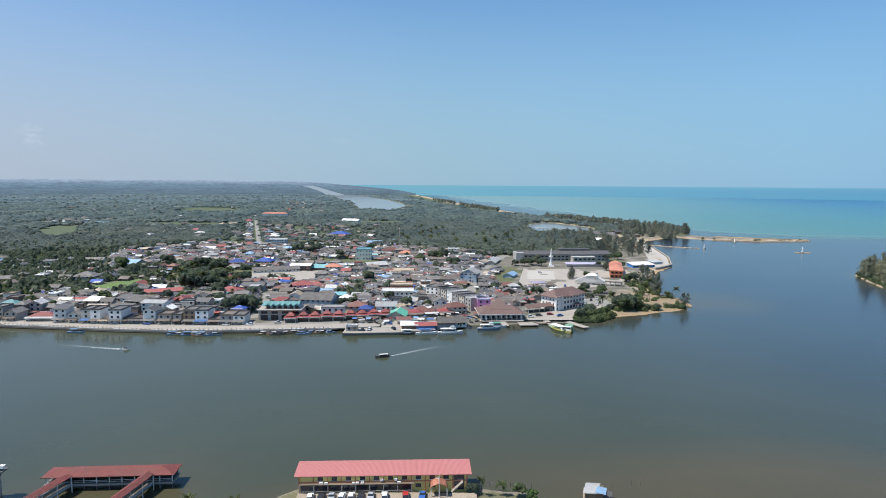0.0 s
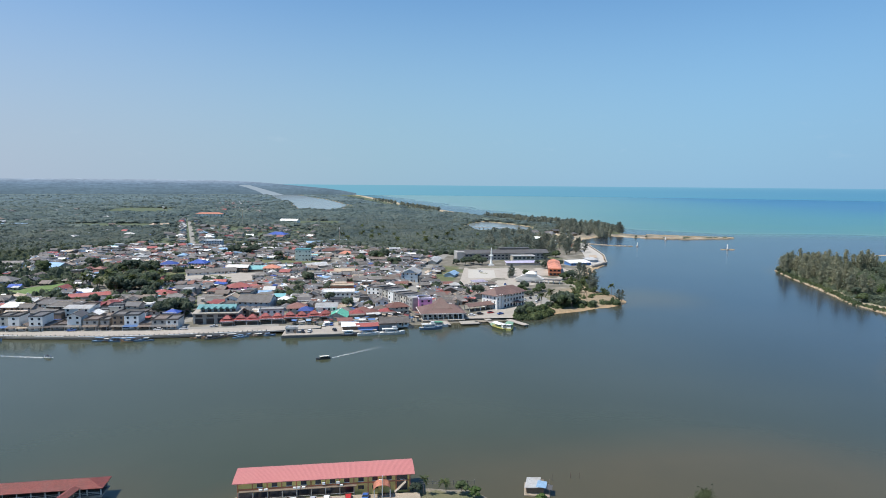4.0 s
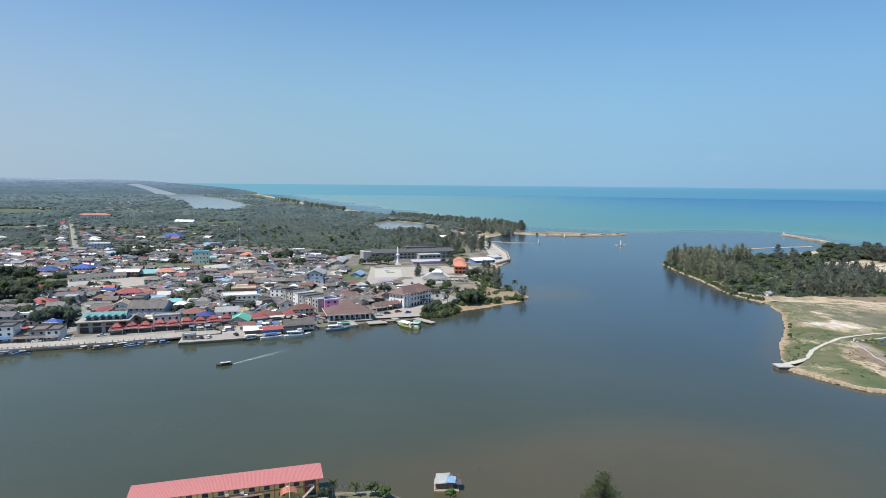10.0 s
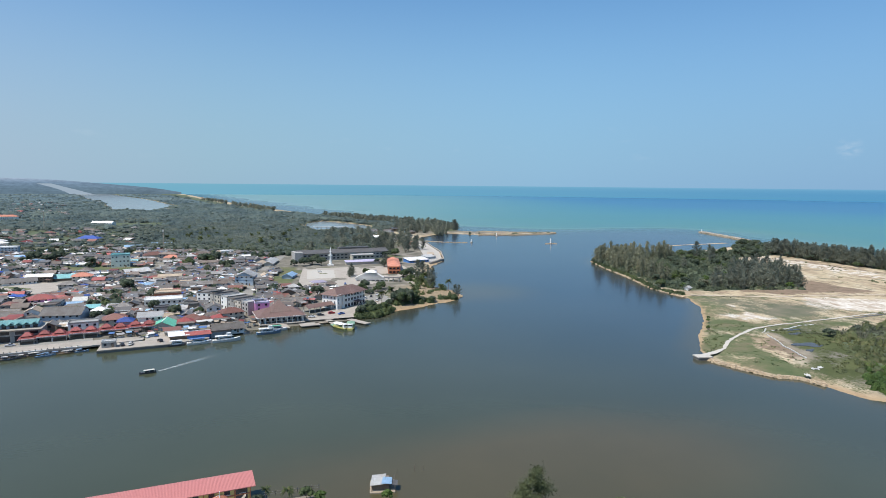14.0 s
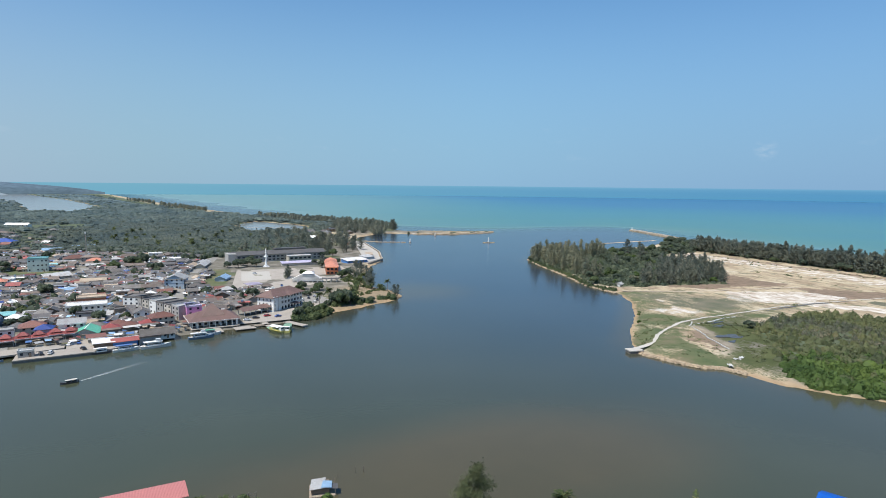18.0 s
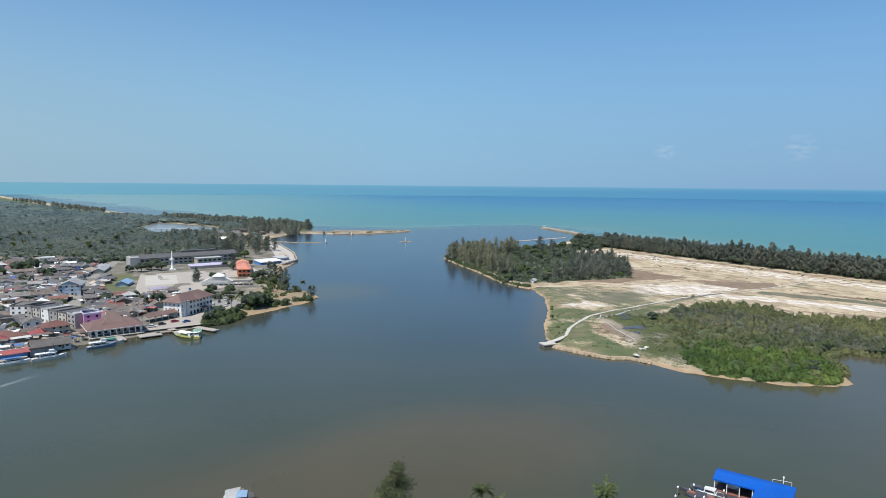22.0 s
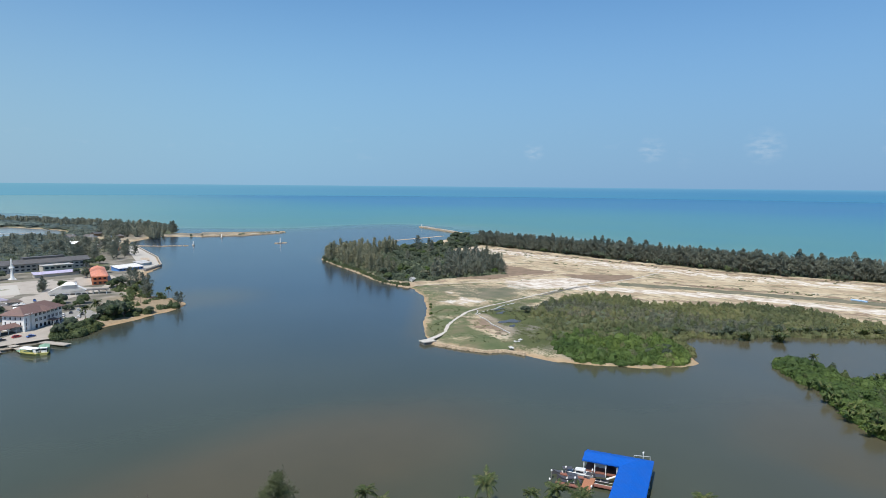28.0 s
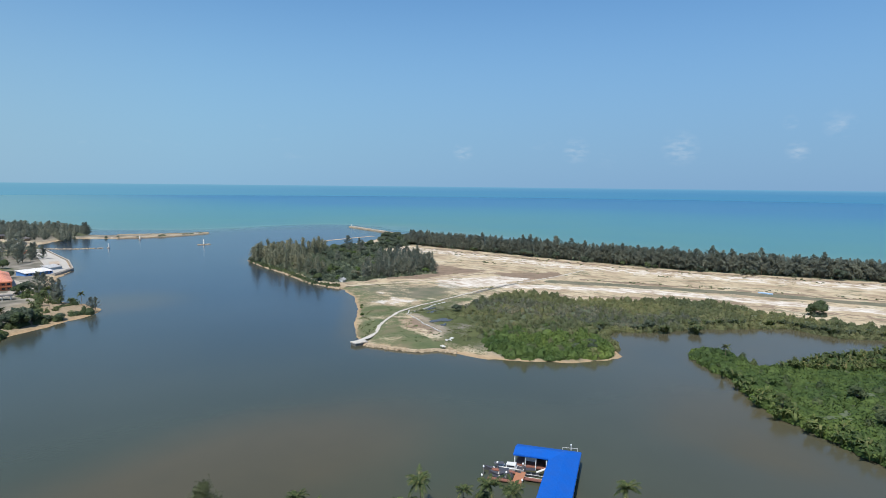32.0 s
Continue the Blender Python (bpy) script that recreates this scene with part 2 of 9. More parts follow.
# ---- mesh helpers ----
def mesh_of(name, v, f, mat=None, smooth=False):
    me = bpy.data.meshes.new(name)
    me.from_pydata([tuple(map(float, a)) for a in v], [], f)
    if mat:
        me.materials.append(mat)
    if smooth:
        me.shade_smooth()
    return me


def quads_mesh(name, v, mat):
    """Mesh of loose quads from an (n, 4, 3) array."""
    v = np.asarray(v, np.float32)
    k = len(v)
    me = bpy.data.meshes.new(name)
    me.vertices.add(4 * k)
    me.vertices.foreach_set("co", v.reshape(-1))
    me.loops.add(4 * k)
    me.loops.foreach_set("vertex_index", np.arange(4 * k, dtype=np.int32))
    me.polygons.add(k)
    me.polygons.foreach_set("loop_start", np.arange(0, 4 * k, 4, dtype=np.int32))
    me.polygons.foreach_set("loop_total", np.full(k, 4, dtype=np.int32))
    me.materials.append(mat)
    me.update(calc_edges=True)
    me.validate()
    return me


class Geo:
    """Gathers boxes, prisms and tubes into one mesh."""

    def __init__(self):
        self.v, self.f = [], []

    def add(self, v, f):
        k = len(self.v)
        self.v += [tuple(a) for a in v]
        self.f += [tuple(i + k for i in q) for q in f]
        return self

    def box(self, x, y, z, sx, sy, sz, rz=0.0):
        """Box on the point x, y, z (middle of its underside)."""
        c, s = math.cos(rz), math.sin(rz)
        v = []
        for dz in (0, sz):
            for dx, dy in ((-1, -1), (1, -1), (1, 1), (-1, 1)):
                a, b = dx * sx / 2, dy * sy / 2
                v.append((x + a * c - b * s, y + a * s + b * c, z + dz))
        return self.add(v, [(0, 3, 2, 1), (4, 5, 6, 7), (0, 1, 5, 4), (1, 2, 6, 5), (2, 3, 7, 6), (3, 0, 4, 7)])

    def beam(self, a, b, w, h):
        """Beam of section w by h from a to b."""
        a, b = Vector(a), Vector(b)
        d = (b - a).normalized()
        s = d.cross(Vector((0, 0, 1)))
        s = s.normalized() if s.length > 1e-4 else Vector((1, 0, 0))
        u = s.cross(d)
        v = [p + s * i * w / 2 + u * j * h / 2 for p in (a, b) for i, j in ((-1, -1), (1, -1), (1, 1), (-1, 1))]
        return self.add(v, [(0, 1, 2, 3), (7, 6, 5, 4), (0, 4, 5, 1), (1, 5, 6, 2), (2, 6, 7, 3), (3, 7, 4, 0)])

    def tube(self, path, radii, sides=7):
        k = len(self.v)
        for (x, y, z), r in zip(path, radii):
            for i in range(sides):
                a = 2 * math.pi * i / sides
                self.v.append((x + r * math.cos(a), y + r * math.sin(a), z))
        for j in range(len(path) - 1):
            for i in range(sides):
                a, b = k + j * sides + i, k + j * sides + (i + 1) % sides
                self.f.append((a, b, b + sides, a + sides))
        self.f.append(tuple(k + i for i in reversed(range(sides))))
        self.f.append(tuple(k + (len(path) - 1) * sides + i for i in range(sides)))
        return self

    def plate(self, pts, thick):
        """Flat or folded polygon given by its upper corners, with a thickness downwards."""
        k = len(pts)
        v = [tuple(p) for p in pts] + [(p[0], p[1], p[2] - thick) for p in pts]
        f = [tuple(range(k)), tuple(reversed(range(k, 2 * k)))] + [(i, k + i, k + (i + 1) % k, (i + 1) % k) for i in range(k)]
        return self.add(v, f)

    def gable(self, w, d, z, rise, over, thick=0.18):
        """Two roof slopes, ridge along x."""
        a, b = w / 2 + over, d / 2 + over
        e = z - rise * over / (d / 2)
        for s in (-1, 1):
            q = [(-a, s * b, e), (a, s * b, e), (a, 0, z + rise), (-a, 0, z + rise)]
            self.plate(q if s < 0 else q[::-1], thick)
        return self

    def hip(self, w, d, z, rise, over, ridge=None, thick=0.18):
        a, b = w / 2 + over, d / 2 + over
        r = max(0.05, (w - d) / 2 if ridge is None else ridge)
        e = z - rise * over / (d / 2)
        c = [(-a, -b, e), (a, -b, e), (a, b, e), (-a, b, e)]
        t = [(-r, 0, z + rise), (r, 0, z + rise)]
        for q in ([c[0], c[1], t[1], t[0]], [c[1], c[2], t[1]], [c[2], c[3], t[0], t[1]], [c[3], c[0], t[0]]):
            self.plate(q, thick)
        return self

    def shed(self, w, d, z, rise, over, thick=0.15):
        a, b = w / 2 + over, d / 2 + over
        return self.plate([(-a, -b, z), (a, -b, z), (a, b, z + rise), (-a, b, z + rise)], thick)

    def mesh(self, name, mat, smooth=False):
        return mesh_of(name, self.v, self.f, mat, smooth)


def thing(name, x, y, z, rz=0.0, label="", category="", group="", kind=""):
    ob = new(name)
    ob.empty_display_size = 0.5
    ob.matrix_basis = pose(x, y, z, 0, 0, rz)
    return tagged(ob, label, category, group, kind)


def part(name, geo, mat, parent, label="", smooth=False):
    me = geo if isinstance(geo, bpy.types.Mesh) else geo.mesh(name, mat, smooth)
    ob = new(name, me)
    ob.parent = parent
    if label:
        ob["label"] = label
    return ob


def setting(name, geo, mat, label="", category="", smooth=False, kind="structure"):
    me = geo if isinstance(geo, bpy.types.Mesh) else geo.mesh(name, mat, smooth)
    return tagged(new(name, me), label, category, "", kind)


# ---- plan of land and water (metres) ----
TOWN = [(-4900, 430), (-900, 395), (-267, 371), (-194, 363), (-150, 361), (-112, 366), (-69, 371), (-20, 372), (20, 378), (60, 384), (85, 388), (98, 391), (114, 404), (133, 411), (158, 424), (176, 434), (184, 446), (186, 472), (176, 500), (180, 540), (198, 573), (221, 622), (250, 667), (275, 740), (302, 893), (318, 965), (391, 1042), (437, 996), (497, 971), (581, 982), (596, 1000), (529, 1026), (440, 1085), (461, 1262), (440, 1420), (370, 1530), (303, 1640), (232, 1957), (180, 2250), (110, 2655), (10, 3400), (-123, 4422), (-200, 4950), (-4900, 4950)]
LAGOON = [(-910, 4960), (-782, 4460), (-600, 3600), (-432, 2930), (-285, 2130), (-200, 2050), (-146, 2130), (-140, 2530), (-225, 3000), (-320, 3455), (-588, 4510), (-690, 4960)]
POND = [(190, 1368), (241, 1453), (285, 1351), (310, 1262), (275, 1126), (230, 1146), (182, 1124), (172, 1226)]
EAST = [(413, 610), (392, 554), (375, 490), (352, 426), (350, 381), (331, 348), (305, 317), (272, 285), (251, 263), (241, 250), (236, 238), (239, 221), (243, 206), (252, 200), (254, 185), (254, 172), (261, 161), (268, 148), (279, 134), (294, 122), (306, 121), (321, 132), (335, 146), (356, 151), (368, 134), (398, 112), (424, 84), (441, 66), (431, 40), (444, 14), (455, -60), (480, -400), (620, -2000), (700, -4900), (1700, -4900), (1450, -2000), (1000, -700), (850, -150), (785, 20), (765, 100), (742, 200), (738, 340), (742, 470), (765, 640), (806, 745), (760, 720), (670, 678), (603, 668), (520, 650), (451, 636)]
NIPA = [(338, 93), (326, 88.5), (316, 81), (307, 71.5), (303, 64), (290, 57), (276, 49.5), (266, 42), (262, 36), (252, 23), (242, 10), (237, 0), (215, -25), (190, -90), (230, -400), (400, -380), (406, -60), (404, 10), (385, 24), (364, 36), (345, 44), (333, 50), (326, 57), (328, 64), (337, 71), (345, 80), (346, 90)]
SOUTH = [(-4900, 120), (-300, 135), (-125, 144), (-80, 144), (-66, 151), (-52, 158), (-44, 169), (14, 171), (26, 168), (32, 158), (44, 150), (66, 142), (90, 131), (112, 111), (124, 97), (136, 79), (146, 62), (156, 52), (160, 30), (165, -60), (170, -600), (400, -4900), (-4900, -4900)]

MANG = [(330, 243), (350, 256), (381, 265), (436, 254), (428, 207), (449, 177), (476, 151), (486, 130), (485, 108), (470, 86), (466, 66), (468, 44), (474, -35), (452, -35), (434, 38), (443, 67), (427, 86), (402, 114), (369, 136), (357, 153), (334, 149), (304, 123), (294, 124), (281, 136), (270, 150), (263, 163), (262, 174), (285, 195), (312, 218)]
POINT = [(412, 602), (398, 552), (382, 490), (360, 428), (366, 404), (392, 396), (420, 392), (470, 378), (500, 430), (560, 540), (625, 590), (640, 640), (600, 652), (520, 640), (450, 626)]


def signed_distance(px, py, poly):
    """Distance to a polygon's edge, positive inside."""
    q = np.array(poly, float)
    r = np.roll(q, -1, 0)
    best = np.full(px.shape, 1e12)
    inside = np.zeros(px.shape, bool)
    for (ax, ay), (bx, by) in zip(q, r):
        dx, dy = bx - ax, by - ay
        t = np.clip(((px - ax) * dx + (py - ay) * dy) / (dx * dx + dy * dy), 0, 1)
        best = np.minimum(best, (px - ax - t * dx) ** 2 + (py - ay - t * dy) ** 2)
        hit = ((ay > py) != (by > py)) & (px < (bx - ax) * (py - ay) / (by - ay + 1e-12) + ax)
        inside ^= hit
    return np.where(inside, 1, -1) * np.sqrt(best)


def land_distance(px, py):
    d = signed_distance(px, py, TOWN)
    d = np.minimum(d, -signed_distance(px, py, LAGOON))
    d = np.minimum(d, -signed_distance(px, py, POND))
    for poly in (EAST, NIPA, SOUTH):
        d = np.maximum(d, signed_distance(px, py, poly))
    return d


def wobble(px, py, scale, seed=0.0):
    """Cheap smooth noise from crossed sines, about -1 to 1."""
    a = np.sin(px / scale * 1.7 + seed + 1.3 * np.sin(py / scale * 1.1 + seed * 2))
    b = np.sin(py / scale * 1.9 - seed + 1.7 * np.sin(px / scale * 0.9 + 2 + seed))
    c = np.sin((px + py) / scale * 3.1 + 3 * seed) * 0.5
    return (a + b + c) / 2.5


def axis(lo, fine_lo, fine_hi, hi, step, grow=1.05):
    a = list(np.arange(fine_lo, fine_hi, step))
    s, p = step, a[-1]
    while p < hi:
        s *= grow
        p += s
        a.append(min(p, hi))
    s, p = step, a[0]
    while p > lo:
        s *= grow
        p -= s
        a.insert(0, max(p, lo))
    return np.array(a)


def soft(d, width):
    t = np.clip(d / width * 0.5 + 0.5, 0, 1)
    return t * t * (3 - 2 * t)


def sheet(name, xs, ys, z, layers):
    nx, ny = len(xs), len(ys)
    gx, gy = np.meshgrid(xs, ys)
    v = np.stack([gx, gy, z], -1).reshape(-1, 3).astype(np.float32)
    i = (np.arange(ny - 1)[:, None] * nx + np.arange(nx - 1)[None]).reshape(-1)
    f = np.stack([i, i + 1, i + nx + 1, i + nx], 1).astype(np.int32)
    me = bpy.data.meshes.new(name)
    me.vertices.add(len(v))
    me.vertices.foreach_set("co", v.reshape(-1))
    me.loops.add(f.size)
    me.loops.foreach_set("vertex_index", f.reshape(-1))
    me.polygons.add(len(f))
    me.polygons.foreach_set("loop_start", np.arange(0, f.size, 4, dtype=np.int32))
    me.polygons.foreach_set("loop_total", np.full(len(f), 4, dtype=np.int32))
    me.update(calc_edges=True)
    for key, (r, g, b) in layers.items():
        a = me.color_attributes.new(key, "FLOAT_COLOR", "POINT")
        c = np.ones((nx * ny, 4), np.float32)
        c[:, 0], c[:, 1], c[:, 2] = r.reshape(-1), g.reshape(-1), b.reshape(-1)
        a.data.foreach_set("color", c.reshape(-1))
    me.shade_smooth()
    return me


# ---- ground ----
xs = axis(-4900, -330, 780, 4900, 5.0)
ys = axis(-4900, -20, 660, 4900, 5.0)
gx, gy = np.meshgrid(xs, ys)
coast = land_distance(gx, gy) + 1.6 * wobble(gx, gy, 9) + 0.7 * wobble(gx, gy, 3.5, 4)
height = np.where(coast > 0, 1.5 * soft(coast - 6, 7) + 0.05, np.maximum(coast * 0.16, -4.0))
height += np.where(coast > 14, 0.18 * wobble(gx, gy, 14, 2), 0)
def line_band(line, half, edge):
    """Mask of a band along a line of points."""
    best = np.full(gx.shape, 1e9)
    for (ax, ay), (bx, by) in zip(line, line[1:]):
        t = np.clip(((gx - ax) * (bx - ax) + (gy - ay) * (by - ay)) / ((bx - ax) ** 2 + (by - ay) ** 2), 0, 1)
        best = np.minimum(best, np.hypot(gx - ax - t * (bx - ax), gy - ay - t * (by - ay)))
    return soft(half + 2.5 * wobble(gx, gy, 11, 6) - best, edge)


east_d = signed_distance(gx, gy, EAST)
east = soft(east_d, 4)
beach = soft(11 + 45 * soft(gy - 1500, 400) * soft(-signed_distance(gx, gy, LAGOON) - 130, 60) * soft(-signed_distance(gx, gy, POND) - 60, 40) - np.abs(coast), 8)
grass_a = signed_distance(gx, gy, [(280, 292), (300, 312), (322, 302), (318, 283), (290, 268), (245, 242), (240, 252)])
grass_b = signed_distance(gx, gy, [(244, 243), (280, 262), (300, 272), (284, 245), (266, 214), (254, 199), (240, 210)])
grass_c = signed_distance(gx, gy, [(354, 372), (376, 366), (425, 334), (412, 303), (379, 291), (342, 306), (350, 336)])
marsh = signed_distance(gx, gy, [(313, 274), (368, 279), (350, 255), (330, 215), (288, 192), (266, 170), (258, 178), (257, 194), (292, 236)])
bald = signed_distance(gx, gy, [(290, 262), (310, 265), (287, 222), (268, 216), (272, 240)])
wedge = signed_distance(gx, gy, [(325, 282), (382, 285), (430, 288), (430, 275), (345, 262)])
veg = np.maximum.reduce([soft(grass_a, 8), soft(grass_b, 8), soft(grass_c, 10), soft(marsh, 8), soft(wedge, 6) * 0.7])
veg = np.clip(veg * (0.75 + 0.5 * wobble(gx, gy, 17, 1)), 0, 1) * (1 - 0.9 * soft(bald + 3 * wobble(gx, gy, 7, 3), 8))
woods = np.maximum(soft(gy - 1010 - 0.35 * gx, 200), soft(signed_distance(gx, gy, NIPA), 8))
woods = np.maximum(woods, soft(-gx - 250, 60) * soft(gy - 640, 80))
woods = woods * (1 - beach * soft(gy - 1250, 100))
resort = soft(signed_distance(gx, gy, [(205, 850), (285, 880), (330, 1000), (345, 1110), (290, 1160), (245, 1080), (215, 960)]), 25)
woods = woods * (1 - 0.8 * resort)
LAWN = [(-301, 507), (-285, 528), (-271, 548), (-262, 524), (-254.5, 503), (-252, 479), (-274, 483), (-288, 488)]
lawns = np.maximum.reduce([signed_distance(gx, gy, LAWN), signed_distance(gx, gy, [(-130, 660), (-60, 640), (-70, 700), (-150, 720)]),
                           signed_distance(gx, gy, [(-560, 1230), (-430, 1230), (-470, 1330), (-640, 1330)]), signed_distance(gx, gy, [(-640, 1000), (-618, 970), (-622, 1025), (-660, 1080)]), signed_distance(gx, gy, [(-800, 1850), (-640, 1850), (-690, 2150), (-860, 2150)]), signed_distance(gx, gy, [(-260, 560), (-170, 560), (-180, 610), (-250, 620)]),
                           signed_distance(gx, gy, [(30, 540), (60, 530), (78, 640), (62, 650)])])
point = soft(signed_distance(gx, gy, [(95, 385), (190, 430), (200, 480), (150, 500), (120, 430)]), 12)
meadow = signed_distance(gx, gy, [(354, 384), (388, 370), (425, 338), (414, 302), (440, 286), (380, 281), (345, 268), (300, 228), (268, 198), (252, 200), (246, 208), (244, 222), (242, 236), (250, 256), (277, 282), (310, 314), (336, 345)])
veg = np.maximum(veg, soft(meadow + 6, 5) * 0.56 * (1 - 0.9 * soft(bald + 3 * wobble(gx, gy, 7, 3), 8)))
track = np.maximum(line_band([(364, 366), (354, 340), (343, 315), (337, 306)], 1.4, 3), soft(signed_distance(gx, gy, [(314, 318), (326, 300), (340, 289), (352, 296), (344, 316), (330, 322)]) + 4.5 * wobble(gx, gy, 8, 8), 7) * 0.62)
veg = veg * (1 - 0.9 * track) * (1 - 0.4 * soft(gx - 385, 30) * soft(meadow, 5))
green = (1 - point) * np.clip(np.maximum.reduce([veg * east, soft(lawns, 10), woods * (1 - east), soft(wobble(gx, gy, 40, 2) * 30 - 12, 10) * (1 - east) * 0.8]), 0, 1)
sand = np.clip(np.maximum.reduce([east * (1 - soft(marsh, 10)), beach * (1 - soft(signed_distance(gx, gy, [(-4900, 300), (-4900, 460), (100, 460), (100, 300)]), 4)), point * 0.8, soft(signed_distance(gx, gy, [(250, 665), (305, 890), (330, 1000), (600, 1010), (600, 960), (400, 900), (300, 670)]), 30)]), 0, 1)
near_bank = soft(200 - gy, 6) * soft(180 - gx, 10)
sand = sand * (1 - 0.85 * near_bank)
green = np.maximum(green, 0.8 * near_bank * soft(coast - 1, 3))
thick = np.maximum(soft(signed_distance(gx, gy, MANG) - 2.0, 3), soft(signed_distance(gx, gy, POINT) - 2, 8) * 0.9)
thick = np.maximum(thick, line_band([(706, 610), (694, 464), (687, 336), (687, 204), (713, 102), (734, 26), (756, -50)], 24, 6))
sand = sand * (1 - thick)
green = np.maximum(green, thick)
sand = np.maximum(sand, resort * 0.9)
shore = beach * soft(3.5 - coast, 4)


drain = line_band([(501, 263), (520, 213), (527, 187), (547, 128), (558, 81), (566, 20), (580, -80)], 8, 4)
white = np.maximum.reduce([line_band([(450, 285), (471, 254), (493, 202), (507, 179), (515, 129), (521, 82), (532, 20), (545, -80)], 9, 6),
                           soft(signed_distance(gx, gy, [(434, 350), (489, 324), (500, 290), (456, 291), (402, 312)]) + 5 * wobble(gx, gy, 15, 8), 12),
                           track,
                           line_band([(640, 600), (625, 470), (612, 330), (622, 200), (650, 90), (668, 20), (690, -80)], 24, 16) * 0.5])
brown = np.maximum.reduce([soft(signed_distance(gx, gy, [(560, 470), (512, 384), (530, 346), (473, 358), (425, 372), (392, 392), (470, 392), (540, 500)]) + 6 * wobble(gx, gy, 19, 7), 14),
                           soft(signed_distance(gx, gy, [(512, 336), (560, 290), (545, 278), (509, 276), (480, 306)]) + 5 * wobble(gx, gy, 14, 7), 10),
                           line_band([(530, 250), (545, 190), (562, 128), (575, 70), (590, 0)], 3.5, 5),
                           soft(bald + 3 * wobble(gx, gy, 7, 3), 8) * 0.6, line_band([(648, 560), (646, 430), (640, 320), (646, 200), (668, 100), (690, 20)], 9, 10) * 0.7,
                           line_band([(405, 267), (436, 233), (455, 194), (480, 160), (500, 108), (505, 20)], 9, 8) * 0.55])
field = np.maximum.reduce([soft(grass_c, 14) * 0.8, drain, line_band([(600, 540), (616, 470), (612, 420)], 8, 8) * 0.7, line_band([(560, 420), (590, 360)], 5, 6) * 0.6])
green = np.maximum(green, drain)
ground_me = sheet("ground", xs, ys, height, {"zone": (sand, green, shore), "tone": (white * east, brown * east, point), "turf": (field * east, soft(marsh, 8), np.maximum(woods * (1 - east), thick))})
m, n, l, p = nodes_of("ground")
at = n.new("ShaderNodeVertexColor")
at.layer_name = "zone"
sep = n.new("ShaderNodeSeparateColor")
l.new(at.outputs["Color"], sep.inputs["Color"])
fine, mid = noise_node(n, l, 0.9, 5), noise_node(n, l, 0.07, 6)
long_a = noise_node(n, l, 0.035, 8, stretch=(1.4, 0.75, 1), rough=0.68)
long_b = noise_node(n, l, 0.11, 8, stretch=(1.5, 0.8, 1), rough=0.66)
tn, ts = n.new("ShaderNodeVertexColor"), n.new("ShaderNodeSeparateColor")
tn.layer_name = "tone"
l.new(tn.outputs["Color"], ts.inputs["Color"])
earth = ramp(n, l, mid, [(0.3, (0.1, 0.098, 0.076)), (0.5, (0.165, 0.15, 0.122)), (0.7, (0.27, 0.245, 0.205))])
def broken(mask, noise, low=0.42, high=0.58):
    """A zone with ragged edges and holes."""
    a, k = n.new("ShaderNodeMath"), n.new("ShaderNodeMath")
    k.operation, k.inputs[1].default_value, k.inputs[2].default_value = "MULTIPLY_ADD", 1.9, -0.95
    l.new(noise, k.inputs[0])
    a.operation, a.use_clamp = "ADD", True
    l.new(mask, a.inputs[0]), l.new(k.outputs[0], a.inputs[1])
    return ramp(n, l, a.outputs[0], [(low, (0, 0, 0)), (high, (1, 1, 1))])


sands = ramp(n, l, long_a, [(0.34, (0.25, 0.185, 0.118)), (0.44, (0.345, 0.27, 0.185)), (0.53, (0.445, 0.36, 0.24)), (0.66, (0.51, 0.44, 0.335))])
scrub = ramp(n, l, long_b, [(0.54, (0, 0, 0)), (0.62, (0.7, 0.7, 0.7))])
sands = mix(n, l, scrub, sands, (0.17, 0.145, 0.092))
tufts = noise_node(n, l, 0.045, 9, stretch=(1.6, 0.7, 1), rough=0.72)
sands = mix(n, l, ramp(n, l, tufts, [(0.55, (0, 0, 0)), (0.61, (0.8, 0.8, 0.8))]), sands, (0.135, 0.138, 0.085))
sands = mix(n, l, broken(ts.outputs["Green"], long_b), sands, ramp(n, l, long_b, [(0.35, (0.15, 0.115, 0.082)), (0.6, (0.24, 0.175, 0.125))]))
sands = mix(n, l, broken(ts.outputs["Red"], long_b), sands, ramp(n, l, long_b, [(0.36, (0.32, 0.25, 0.185)), (0.5, (0.5, 0.435, 0.36)), (0.6, (0.62, 0.575, 0.51))]))
sands = mix(n, l, ts.outputs["Blue"], sands, ramp(n, l, fine, [(0.3, (0.2, 0.15, 0.09)), (0.7, (0.36, 0.27, 0.17))]))
sands = mix(n, l, sep.outputs["Blue"], sands, ramp(n, l, fine, [(0.3, (0.26, 0.175, 0.1)), (0.7, (0.4, 0.285, 0.17))]))
tf, tu = n.new("ShaderNodeVertexColor"), n.new("ShaderNodeSeparateColor")
tf.layer_name = "turf"
l.new(tf.outputs["Color"], tu.inputs["Color"])
grass = ramp(n, l, mid, [(0.32, (0.07, 0.096, 0.044)), (0.48, (0.105, 0.12, 0.058)), (0.62, (0.155, 0.138, 0.082))])
grass = mix(n, l, ramp(n, l, fine, [(0.35, (0, 0, 0)), (0.8, (0.5, 0.5, 0.5))]), grass, (0.115, 0.125, 0.065))
grass = mix(n, l, tu.outputs["Red"], grass, ramp(n, l, mid, [(0.35, (0.118, 0.118, 0.082)), (0.65, (0.178, 0.16, 0.118))]))
grass = mix(n, l, tu.outputs["Green"], grass, ramp(n, l, mid, [(0.35, (0.055, 0.068, 0.026)), (0.65, (0.09, 0.1, 0.042))]))
